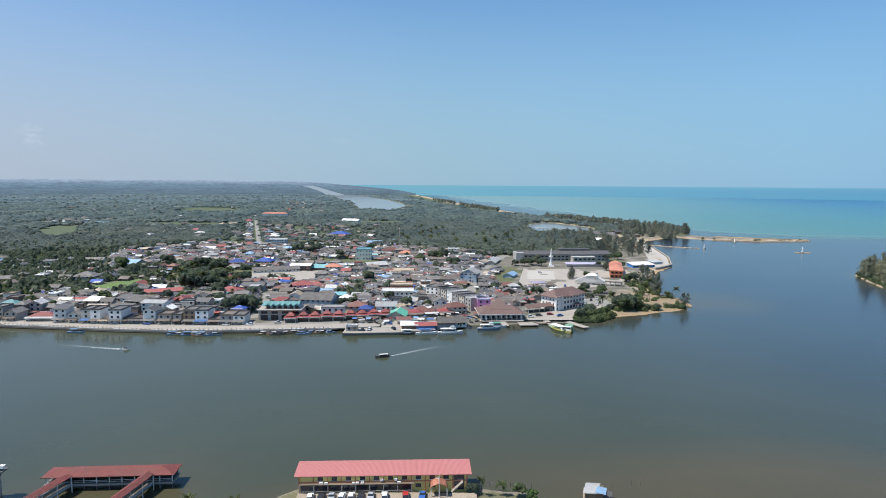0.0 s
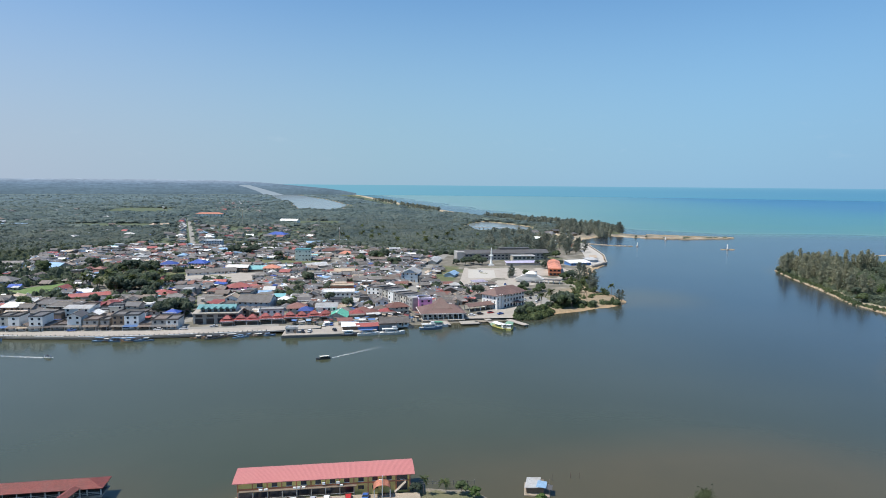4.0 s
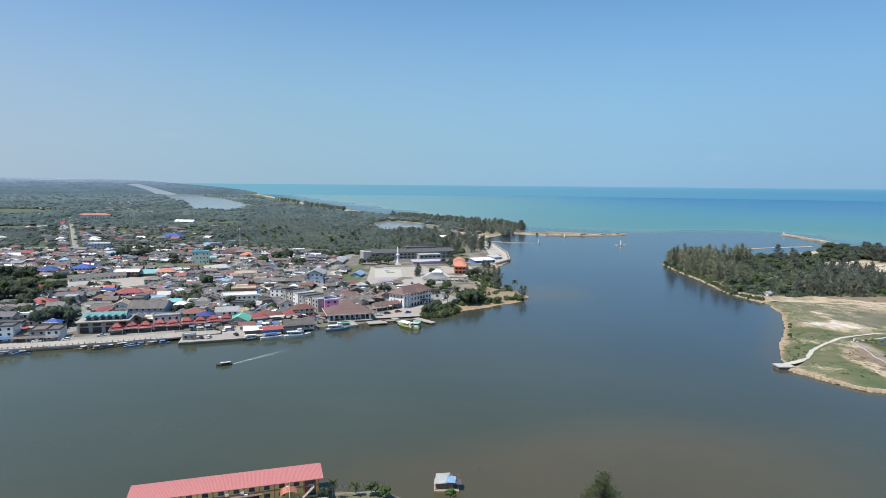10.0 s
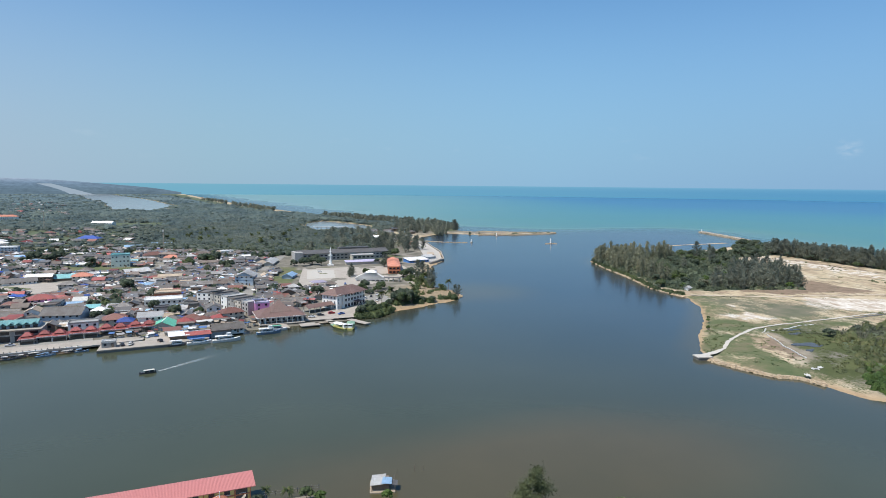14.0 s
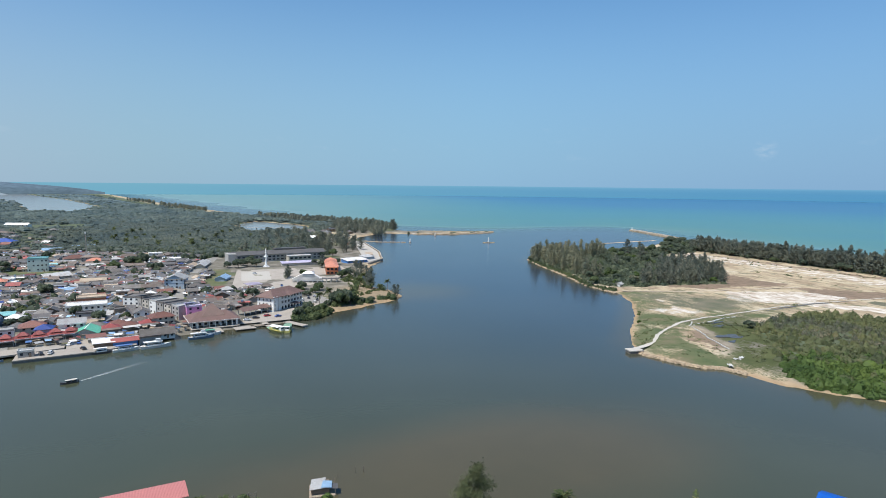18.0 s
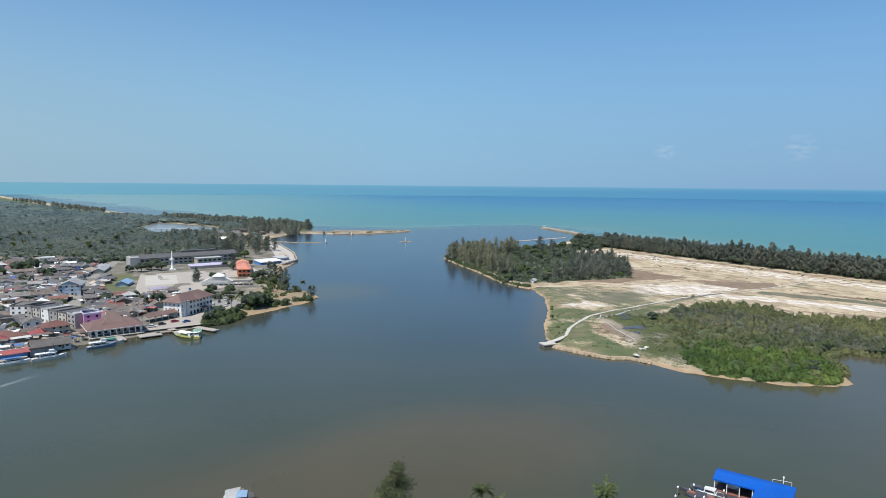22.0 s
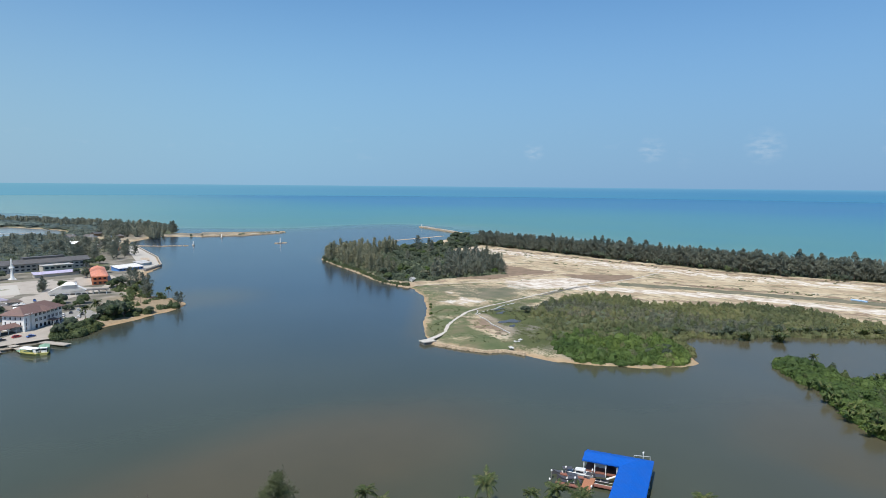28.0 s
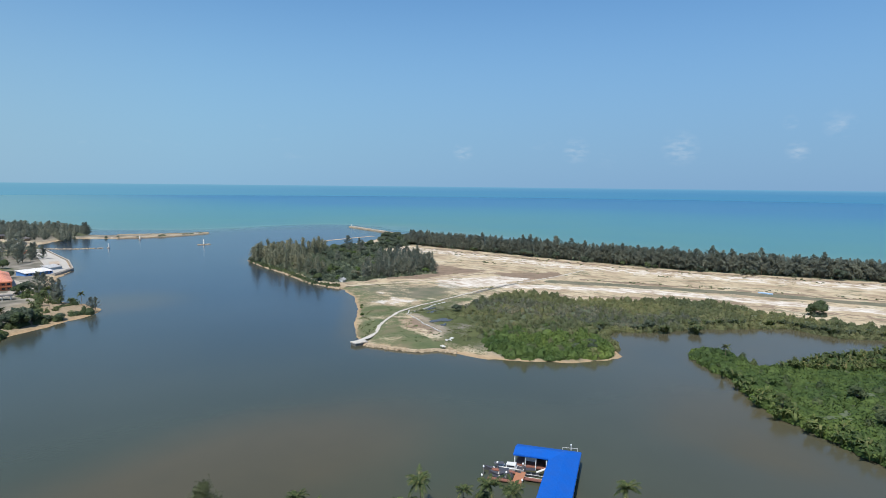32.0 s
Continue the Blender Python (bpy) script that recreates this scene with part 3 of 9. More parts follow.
grass = mix(n, l, tu.outputs["Blue"], grass, ramp(n, l, fine, [(0.3, (0.075, 0.095, 0.058)), (0.7, (0.12, 0.14, 0.085))]))
edge = n.new("ShaderNodeMath")
edge.operation = "MULTIPLY_ADD"
edge.inputs[1].default_value, edge.inputs[2].default_value = 1.7, -0.85
blend = mix(n, l, 0.5, fine, long_b)
l.new(blend, edge.inputs[0])
def frayed(s):
    a = n.new("ShaderNodeMath")
    a.operation, a.use_clamp = "ADD", True
    l.new(s, a.inputs[0]), l.new(edge.outputs[0], a.inputs[1])
    return ramp(n, l, a.outputs[0], [(0.32, (0, 0, 0)), (0.58, (1, 1, 1))])
c = mix(n, l, sep.outputs["Red"], earth, sands)
c = mix(n, l, frayed(sep.outputs["Green"]), c, grass)
l.new(c, p.inputs["Base Color"])
p.inputs["Roughness"].default_value = 0.95
p.inputs["Specular IOR Level"].default_value = 0.15
bump(n, l, p, fine, 0.35, 0.3)
ground_me.materials.append(m)
setting("ground", ground_me, None, "sandy and grassy flat coastal ground with beaches", "ground")

# ---- water ----
wx, wy = axis(-4900, -300, 1100, 4900, 14), axis(-4900, 0, 1300, 4900, 14)
hx, hy = np.meshgrid(wx, wy)
shore_d = -land_distance(hx, hy)
mouth = signed_distance(hx, hy, [(-4900, -4900), (-4900, 4950), (-100, 4950), (240, 2400), (420, 1150), (600, 1020), (860, 960), (880, 900), (800, 720), (745, 400), (750, 180), (800, -20), (1000, -700), (1700, -4900)])
open_sea = soft(-mouth - 20 + 40 * wobble(hx, hy, 120), 130)
# Held lower at bearings near +y, so the sea stays pale as if hazed.
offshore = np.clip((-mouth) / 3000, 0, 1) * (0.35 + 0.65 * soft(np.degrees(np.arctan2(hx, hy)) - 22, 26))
mud_d = np.hypot((hx - 85) / 72, (hy - 160) / 30)
mud = np.clip(soft(1.25 - mud_d + 0.15 * wobble(hx, hy, 30), 0.6), 0, 1)
mud = np.maximum(mud, soft(28 - np.hypot((hx - 255), (hy - 55)) * 0.9 + 8 * wobble(hx, hy, 25, 1), 16) * 0.7)
mud = np.maximum(mud, soft(7 - shore_d, 6) * 0.7 * (1 - open_sea))
mud = np.maximum(mud, soft(30 - np.hypot((hx + 92), (hy - 152)) * 0.9, 22) * 0.8)
mud = np.maximum(mud, soft(15 - np.hypot((hx - 225) / 1.0, (hy - 42) / 1.5) + 5 * wobble(hx, hy, 18, 2), 9))
mud = np.maximum(mud, soft(36 - np.hypot((hx - 205) / 1.1, (hy - 462) / 1.0), 25) * 0.6)
mud = np.maximum(mud, soft(signed_distance(hx, hy, [(318, 128), (352, 100), (346, 66), (420, 12), (430, -100), (465, -100), (440, 40), (430, 90), (368, 140)]), 25) * 0.75)
# The last layer masks painted haze on the far sea near +y.
water_me = sheet("water", wx, wy, np.zeros_like(hx), {"zone": (open_sea, offshore, mud), "still": (np.maximum(soft(signed_distance(hx, hy, LAGOON) + 15, 10), soft(signed_distance(hx, hy, POND) + 10, 10)), soft(hx + 0.6 * hy - 370, 240) * (0.15 + 0.85 * soft(hy - 0.1 * hx - 170, 130)), 0.65 * soft(hx - 1.3 * hy - 120, 130)), "haze_veil": (0.62 * soft(19 - np.degrees(np.arctan2(hx, hy)), 16) * soft(np.hypot(hx, hy) - 1500, 900),) * 3})
m, n, l, p = nodes_of("water")
at = n.new("ShaderNodeVertexColor")
at.layer_name = "zone"
sep = n.new("ShaderNodeSeparateColor")
l.new(at.outputs["Color"], sep.inputs["Color"])
patches = noise_node(n, l, 0.012, 4)
bands = noise_node(n, l, 0.004, 5, stretch=(1, 1, 1))
river = ramp(n, l, patches, [(0.3, (0.047, 0.054, 0.032)), (0.7, (0.056, 0.063, 0.038))])
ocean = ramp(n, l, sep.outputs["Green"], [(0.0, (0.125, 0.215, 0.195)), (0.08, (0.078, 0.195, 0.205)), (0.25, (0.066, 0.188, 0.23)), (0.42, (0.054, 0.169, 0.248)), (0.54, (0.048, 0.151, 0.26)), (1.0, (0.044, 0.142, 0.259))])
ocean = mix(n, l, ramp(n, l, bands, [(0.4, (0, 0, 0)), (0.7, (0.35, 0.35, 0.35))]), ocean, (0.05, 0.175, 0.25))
# Haze painted into the sea's base colour.
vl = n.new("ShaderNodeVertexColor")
vl.layer_name = "haze_veil"
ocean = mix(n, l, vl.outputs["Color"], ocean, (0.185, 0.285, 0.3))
st = n.new("ShaderNodeVertexColor")
st.layer_name = "still"
ss = n.new("ShaderNodeSeparateColor")
l.new(st.outputs["Color"], ss.inputs["Color"])
river = mix(n, l, ss.outputs["Green"], river, ramp(n, l, patches, [(0.3, (0.022, 0.036, 0.055)), (0.7, (0.03, 0.045, 0.064))]))
river = mix(n, l, ss.outputs["Blue"], river, ramp(n, l, patches, [(0.3, (0.068, 0.066, 0.052)), (0.7, (0.08, 0.077, 0.06))]))
river = mix(n, l, sep.outputs["Blue"], river, ramp(n, l, patches, [(0.3, (0.064, 0.058, 0.032)), (0.7, (0.086, 0.071, 0.038))]))
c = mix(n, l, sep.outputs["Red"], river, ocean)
# Lagoon and pond base paled to stand in for reflected sky.
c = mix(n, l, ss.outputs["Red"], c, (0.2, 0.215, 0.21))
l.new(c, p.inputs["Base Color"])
l.new(mix(n, l, sep.outputs["Red"], (0.16, 0.16, 0.16), (0.3, 0.3, 0.3)), p.inputs["Roughness"])
p.inputs["IOR"].default_value = 1.33
gloss = mix(n, l, ss.outputs["Blue"], mix(n, l, ss.outputs["Green"], (0.5, 0.5, 0.5), (0.3, 0.3, 0.3)), (0.22, 0.22, 0.22))
l.new(mix(n, l, sep.outputs["Red"], gloss, (0.012, 0.012, 0.012)), p.inputs["Specular IOR Level"])
ripples = noise_node(n, l, 0.55, 3, stretch=(1, 1.6, 1))
bump(n, l, p, ripples, 0.035, 0.5)
water_me.materials.append(m)
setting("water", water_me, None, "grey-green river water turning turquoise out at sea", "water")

# ---- distance: glowing ring of far sea and land behind everything, haze painted in ----
def ring(name, a0, a1, top, radius, stops, label, pale=None, rough=0.02):
    """Self-lit strip of distance, haze painted in; top gives height at each bearing."""
    g, k = Geo(), 120
    for i in range(k + 1):
        b = a0 + (a1 - a0) * i / k
        a = radians(b)
        g.v += [(radius * math.sin(a), radius * math.cos(a), -3), (radius * math.sin(a), radius * math.cos(a), top(b))]
    g.f = [(2 * i, 2 * i + 1, 2 * i + 3, 2 * i + 2) for i in range(k)]
    m, n, l, p = nodes_of(name)
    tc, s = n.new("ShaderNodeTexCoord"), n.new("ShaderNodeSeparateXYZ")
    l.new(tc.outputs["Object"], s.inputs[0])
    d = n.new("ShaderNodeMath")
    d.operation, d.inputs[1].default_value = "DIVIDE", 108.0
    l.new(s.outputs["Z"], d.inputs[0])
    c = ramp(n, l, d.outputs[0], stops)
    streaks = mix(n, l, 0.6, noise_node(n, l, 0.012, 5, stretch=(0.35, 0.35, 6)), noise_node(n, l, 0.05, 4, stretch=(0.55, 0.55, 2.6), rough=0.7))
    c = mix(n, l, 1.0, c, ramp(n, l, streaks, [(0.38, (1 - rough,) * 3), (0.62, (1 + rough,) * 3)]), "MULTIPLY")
    # Towards +y the strip's glow is mixed with a paler haze tone.
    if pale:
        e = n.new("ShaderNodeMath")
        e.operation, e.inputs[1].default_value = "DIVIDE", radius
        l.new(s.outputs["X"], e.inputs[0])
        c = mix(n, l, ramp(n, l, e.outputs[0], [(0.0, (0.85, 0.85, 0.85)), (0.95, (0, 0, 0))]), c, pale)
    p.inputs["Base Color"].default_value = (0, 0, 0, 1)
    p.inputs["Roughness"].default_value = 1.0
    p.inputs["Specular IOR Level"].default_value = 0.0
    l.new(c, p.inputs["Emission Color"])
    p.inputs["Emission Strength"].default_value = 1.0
    return setting(name, g, m, label, "backdrop", True)


# The sea strip glows too, paling at its top as painted haze.
ring("backdrop_sea", -14, 200, lambda b: 80, 4890, [(0.0, (0.068, 0.228, 0.4)), (0.4, (0.072, 0.23, 0.41)), (0.62, (0.092, 0.255, 0.43)), (0.73, (0.13, 0.305, 0.47))], "glowing strip of far blue sea, haze painted in", (0.14, 0.325, 0.42))
# Wood tone rising to sky-pale: haze painted into the glow by height.
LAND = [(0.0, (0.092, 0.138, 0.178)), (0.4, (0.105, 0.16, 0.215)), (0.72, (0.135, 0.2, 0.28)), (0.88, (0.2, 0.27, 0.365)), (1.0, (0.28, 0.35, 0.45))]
ring("backdrop_land", -160, -2.5, lambda b: 108 * min(1.0, max(0.02, (-2.5 - b) / 12.0) ** 0.5) + 1.5 * math.sin(b * 9) + math.sin(b * 23), 4870, LAND, "glowing strip of far wooded land, haze painted in", None, 0.2)
g = Geo()
for i in range(9):
    u = i / 8
    for b in (-10.7 - 2.2 * u ** 1.5, -8.9 - 3.0 * u):
        g.v.append((4850 * math.sin(radians(b)), 4850 * math.cos(radians(b)), -2 + 74 * u))
g.f = [(2 * i, 2 * i + 1, 2 * i + 3, 2 * i + 2) for i in range(8)]
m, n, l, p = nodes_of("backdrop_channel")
# No lamp: this pale emission stands in for hazy, sky-bright water.
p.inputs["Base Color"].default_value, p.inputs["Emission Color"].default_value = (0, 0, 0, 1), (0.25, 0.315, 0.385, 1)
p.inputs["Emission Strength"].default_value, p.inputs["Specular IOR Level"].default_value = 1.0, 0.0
setting("backdrop_channel", g, m, "pale glowing strip for the lagoon channel's far reach", "backdrop")


# ---- plants ----
def leaf_quads(pts, size, up=0.5, aspect=1.0, gen=rng, droop=0.0, out=None, loose=0.55):
    """Leaf sprays: one quad at each point; out gives the way each faces, loosely, otherwise it is turned at random with a bias to the sky."""
    k = len(pts)
    nrm = gen.normal(size=(k, 3))
    if out is None:
        nrm[:, 2] = np.abs(nrm[:, 2]) + up
    else:
        nrm = nrm * loose + out
        nrm[:, 2] += up
    nrm /= np.linalg.norm(nrm, axis=1)[:, None] + 1e-9
    a = np.cross(nrm, gen.normal(size=(k, 3)))
    a /= np.linalg.norm(a, axis=1)[:, None] + 1e-9
    if droop:
        a = a * (1 - droop) + np.array([0, 0, -1.0]) * droop
        a /= np.linalg.norm(a, axis=1)[:, None] + 1e-9
    b = np.cross(nrm, a)
    b /= np.linalg.norm(b, axis=1)[:, None] + 1e-9
    s = (size * gen.uniform(0.6, 1.35, k))[:, None] * 0.5
    j = gen.uniform(0.55, 1.2, (k, 4, 1))
    q = np.stack([-a * s - b * s * aspect, a * s - b * s * aspect * 0.6, a * s + b * s * aspect, -a * s * 0.8 + b * s * aspect], 1)
    return pts[:, None, :] + q * j


def blobs(centre, size, gen, sides=6, low=0.0, rows=3, rough=0.16):
    """Lumpy inner masses of twigs and leaves, as quads: centre (k, 3), size (k, 3); low: the sine at which they begin."""
    k = len(centre)
    el = np.linspace(math.asin(low), math.pi / 2 * 0.94, rows + 1)
    az = np.arange(sides) * 2 * math.pi / sides
    v = np.empty((k, rows + 1, sides, 3))
    turn = gen.uniform(0, 6.283, (k, 1, 1))
    f = gen.uniform(1 - rough, 1 + rough, (k, rows + 1, sides))
    v[..., 0] = np.cos(az[None, None] + turn) * np.cos(el)[None, :, None] * f
    v[..., 1] = np.sin(az[None, None] + turn) * np.cos(el)[None, :, None] * f
    v[..., 2] = np.sin(el)[None, :, None] * f
    v = v * size[:, None, None, :] + centre[:, None, None, :]
    w = np.roll(v, -1, 2)
    return np.stack([v[:, :-1], w[:, :-1], w[:, 1:], v[:, 1:]], 3).reshape(-1, 4, 3)


def ball(k, gen=rng, shell=0.55):
    d = gen.normal(size=(k, 3))
    d /= np.linalg.norm(d, axis=1)[:, None]
    return d * gen.uniform(shell, 1, (k, 1))


def broadleaf(kind, h, r, mat, seed, leaf=0.8, clumps=13, per=34):
    gen = np.random.default_rng(seed)
    root = thing(kind, 0, 0, -500)
    g = Geo()
    lean = gen.normal(0, 0.25, 2)
    fork = h * 0.3
    g.tube([(0, 0, -0.4), (lean[0] * 0.4, lean[1] * 0.4, fork * 0.5), (lean[0], lean[1], fork)], [h * 0.035, h * 0.026, h * 0.02], 7)
    pts, outs, hearts = [], [], []
    for i in range(clumps):
        a = i * 2.4 + gen.uniform(-0.4, 0.4)
        rr = r * math.sqrt((i + 0.5) / clumps) * gen.uniform(0.65, 0.95)
        z = h * (0.84 - 0.5 * (rr / r) ** 2) + gen.normal(0, h * 0.06)
        c = np.array([rr * math.cos(a), rr * math.sin(a), z])
        if i % 2 == 0:
            g.tube([(lean[0], lean[1], fork - 0.2), tuple(c * 0.6 + np.array([0, 0, fork * 0.3])), tuple(c)], [h * 0.016, h * 0.011, 0.04], 5)
        s = r * gen.uniform(0.36, 0.52)
        d = ball(per, gen, 0.75)
        pts.append(c + d * np.array([s, s, s * 0.75]))
        outs.append(d * 0.8 + c / np.linalg.norm(c) * np.array([0.5, 0.5, 0.3]))
        hearts.append((c, (s * 0.78, s * 0.78, s * 0.58)))
    part("trunk", g, BARK, root)
    heart = blobs(np.array([a for a, b in hearts]), np.array([b for a, b in hearts]), gen, 6, -0.8, 4, 0.2)
    part("crown", quads_mesh("crown", np.concatenate([heart, leaf_quads(np.concatenate(pts), leaf, 0.15, 0.9, gen, out=np.concatenate(outs))]), mat), mat, root)
    return root


def casuarina(h, r, seed, k=2300, needle=0.72, haze=0.4, mat=NEEDLE):
    gen = np.random.default_rng(seed)
    root = thing("casuarina_tree", 0, 0, -500)
    g = Geo()
    b = gen.normal(0, 0.35, 2)
    axis_at = lambda z: np.array([b[0] * (z / h) ** 2, b[1] * (z / h) ** 2, z])
    g.tube([tuple(axis_at(z)) for z in (0, h * 0.3, h * 0.6, h * 0.97)], [h * 0.016, h * 0.012, h * 0.008, 0.03], 6)
    pts, outs, boughs = [], [], 39
    for i in range(boughs):
        z = h * (0.1 + 0.88 * (i + gen.uniform(0, 1)) / boughs)
        rad = r * (0.12 + min(1.0, 1.75 * (1 - z / h) ** 0.85)) * gen.uniform(0.5, 1.05) * (0.75 if z < 0.22 * h else 1)
        a = gen.uniform(0, 2 * math.pi)
        tip = axis_at(z) + np.array([rad * math.cos(a), rad * math.sin(a), rad * 0.5])
        if i % 4 == 0:
            g.tube([tuple(axis_at(z)), tuple(tip)], [0.06, 0.02], 4)
        u = gen.uniform(0.12, 1.08, (k // boughs, 1))
        pts.append(axis_at(z) * (1 - u) + tip * u + gen.normal(0, haze, (k // boughs, 3)))
        outs.append(np.tile((math.cos(a) * 0.9, math.sin(a) * 0.9, 0.35), (k // boughs, 1)))
    part("trunk", g, BARK, root)
    q = leaf_quads(np.concatenate(pts), needle, 0.1, 0.5, gen, 0.45, np.concatenate(outs), 0.5)
    part("crown", quads_mesh("crown", q, mat), mat, root)
    return root


def palm(h, seed, fronds=23, reach=4.2):
    gen = np.random.default_rng(seed)
    root = thing("coconut_palm", 0, 0, -500)
    bx, by = gen.normal(0, 0.09 * h, 2)
    path = [(bx * t * t, by * t * t, h * t) for t in (0, 0.3, 0.6, 0.85, 1)]
    g = Geo().tube(path, [0.24, 0.17, 0.15, 0.14, 0.16], 7)
    part("trunk", g, BARK, root)
    top = np.array(path[-1])
    q = []
    for i in range(fronds):
        a, lift, ln = i * 2.4, gen.uniform(-0.25, 1.45), reach * gen.uniform(0.8, 1.15)
        d = np.array([math.cos(a), math.sin(a), 0])
        s = np.array([-math.sin(a), math.cos(a), 0])
        k = 12
        fine = [top + d * ln * u * (1 - 0.12 * u) + np.array([0, 0, lift * ln * u * 0.75 - 0.95 * ln * u * u * (0.55 + 0.25 * (1 - lift))]) for u in np.linspace(0.04, 1, k + 1)]
        for j in range(k):
            w = 0.82 * math.sin(math.pi * (0.16 + 0.78 * j / k)) + 0.08
            step = fine[j + 1] - fine[j]
            q.append([fine[j] - s * 0.3 * w, fine[j] + s * 0.3 * w, fine[j + 1] + s * 0.3 * w, fine[j + 1] - s * 0.3 * w])
            for sg in (-1, 1):
                tip = fine[j] + step * 1.1 + sg * s * w + np.array([0, 0, -0.6 * w])
                q.append([fine[j], fine[j] + step * 0.74, tip + step * 0.18, tip - step * 0.14])
    part("crown", quads_mesh("crown", np.array(q), FROND), FROND, root)
    return root


def spread(poly, count, gen, gap=0.0, avoid=()):
    """Points at random inside a polygon, at least gap apart."""
    q = np.array(poly, float)
    lo, hi = q.min(0), q.max(0)
    out = []
    cells = {}
    for _ in range(60):
        p = gen.uniform(lo, hi, (count * 3, 2))
        ok = signed_distance(p[:, 0], p[:, 1], poly) > 0
        for a in avoid:
            ok &= signed_distance(p[:, 0], p[:, 1], a) < 0
        for x, y in p[ok]:
            if gap:
                cx, cy = int(x // gap), int(y // gap)
                if any((x - u) ** 2 + (y - v) ** 2 < gap * gap for i in (-1, 0, 1) for j in (-1, 0, 1) for u, v in cells.get((cx + i, cy + j), ())):
                    continue
                cells.setdefault((cx, cy), []).append((x, y))
            out.append((x, y))
            if len(out) >= count:
                return np.array(out)
    return np.array(out)


def thicket(pos, r, h, per, leaf, gen, base=0.6, core=6, up=0.25, rows=3, fill=0.9, loose=0.55):
    """Leaf quads of many bushes or far crowns, each round a lumpy inner mass: pos (k, 2)."""
    k = len(pos)
    rr, hh = r * gen.uniform(0.5, 1.35, k), h * gen.uniform(0.5, 1.3, k)
    d = ball(k * per, gen, 0.8).reshape(k, per, 3)
    d[:, :, 2] = np.abs(d[:, :, 2])
    az = np.arctan2(d[:, :, 1], d[:, :, 0])
    d *= (1 + 0.14 * np.sin(3 * az + gen.uniform(0, 6.283, (k, 1))) + 0.1 * np.sin(7 * d[:, :, 2] + gen.uniform(0, 6.283, (k, 1))))[..., None]
    size = np.stack([rr, rr, hh], 1)
    out = (d / size[:, None, :]).reshape(-1, 3)
    out /= np.linalg.norm(out, axis=1)[:, None] + 1e-9
    p = d * size[:, None, :]
    p[:, :, :2] += pos[:, None, :]
    p[:, :, 2] += base
    leaves = leaf_quads(p.reshape(-1, 3), leaf, up, 0.9, gen, out=out, loose=loose)
    if not core:
        return leaves
    return np.concatenate([leaves, blobs(np.column_stack([pos, np.full(k, base - 0.3)]), size * fill, gen, core, 0.0, rows, 0.2)])


def stuff(name, quads, mat, label, category):
    return tagged(new(name, quads_mesh(name, quads, mat)), label, category, "", "stuff")


gen = np.random.default_rng(21)
oaks = [broadleaf("broadleaf_tree", h, r, mt, 40 + i, clumps=c) for i, (h, r, mt, c) in enumerate(((9, 5.0, LEAF, 14), (7, 4.2, LEAF_DARK, 12), (11, 5.6, LEAF_DARK, 16), (6, 3.6, LEAF_BRIGHT, 10)))]
pines = [casuarina(h, r, 60 + i) for i, (h, r) in enumerate(((19, 6.2), (16.5, 5.4), (21, 6.6), (15, 5.6)))]
palms = [palm(h, 80 + i) for i, h in enumerate((8.0, 10.0, 6.5))]
for t in oaks:
    tagged(t, "leafy green broadleaf tree with a rounded uneven crown", "tree", "trees of the town")
for t in pines:
    tagged(t, "tall grey-green casuarina tree with feathery drooping needles", "tree", "coastal casuarinas")
for t in palms:
    tagged(t, "slender coconut palm with arching green fronds", "palm", "coconut palms")


def plant(kinds, x, y, z=1.4, scale=1.0, which=None):
    src = kinds[rnd.randrange(len(kinds)) if which is None else which]
    s = scale * rnd.uniform(0.82, 1.2)
    return copy_thing(src, pose(x, y, z, 0, 0, rnd.uniform(0, 360)) @ Matrix.Diagonal((s, s, s * rnd.uniform(0.92, 1.1), 1)))


# casuarina belt along the open sea: the front rows singly, the rows behind as one mass
BELT = [(676, 604), (668, 464), (661, 336), (661, 204), (687, 102), (708, 26), (730, -50)]
def along(line, s):
    pts = [Vector(p) for p in line]
    for a, b in zip(pts, pts[1:]):
        d = (b - a).length
        if s <= d:
            return a + (b - a) * (s / d), (b - a).normalized()
        s -= d
    return b, (b - a).normalized()
s = 0.0
while s < 650:
    p, d = along(BELT, s)
    o = rnd.uniform(0, 9)
    plant(pines, p.x + o, p.y, 1.4, 1.06)
    s += rnd.uniform(2.4, 4.4)
back = []
for s in np.arange(0, 655, 1.15):
    p, d = along(BELT, s)
    o = gen.uniform(8, 52)
    back.append((p.x + o, p.y + gen.normal(0, 2)))
def pine_quads(x, y, gen, k=150, leaf=1.05, squat=1.12, taper=0.85):
    h, r = gen.uniform(16, 22) / squat, gen.uniform(4.0, 5.6) * squat
    z = gen.uniform(0.08, 1, k) ** 0.85
    a, rad = gen.uniform(0, 6.283, k), r * np.minimum(1, 1.6 * (1 - z) ** taper + 0.06) * gen.uniform(0.4, 1.12, k)
    out = np.stack([np.cos(a), np.sin(a), np.full(k, 0.4)], 1)
    leaves = leaf_quads(np.stack([x + rad * np.cos(a), y + rad * np.sin(a), 1.4 + z * h], 1), leaf, 0.1, 0.6, gen, 0.3, out, 0.6)
    zc = np.linspace(0.12, 0.8, 5)
    rc = r * np.minimum(1, 1.6 * (1 - zc) ** taper) * 0.4
    t = gen.uniform(0, 6.283, 5)
    mass = blobs(np.stack([x + np.cos(t) * rc * 0.25, y + np.sin(t) * rc * 0.25, 1.4 + zc * h], 1), np.stack([rc, rc, np.full(5, h * 0.16)], 1), gen, 6, -0.7, 3, 0.25)
    return np.concatenate([leaves, mass])
q = [pine_quads(x, y, gen, 200) for x, y in back]
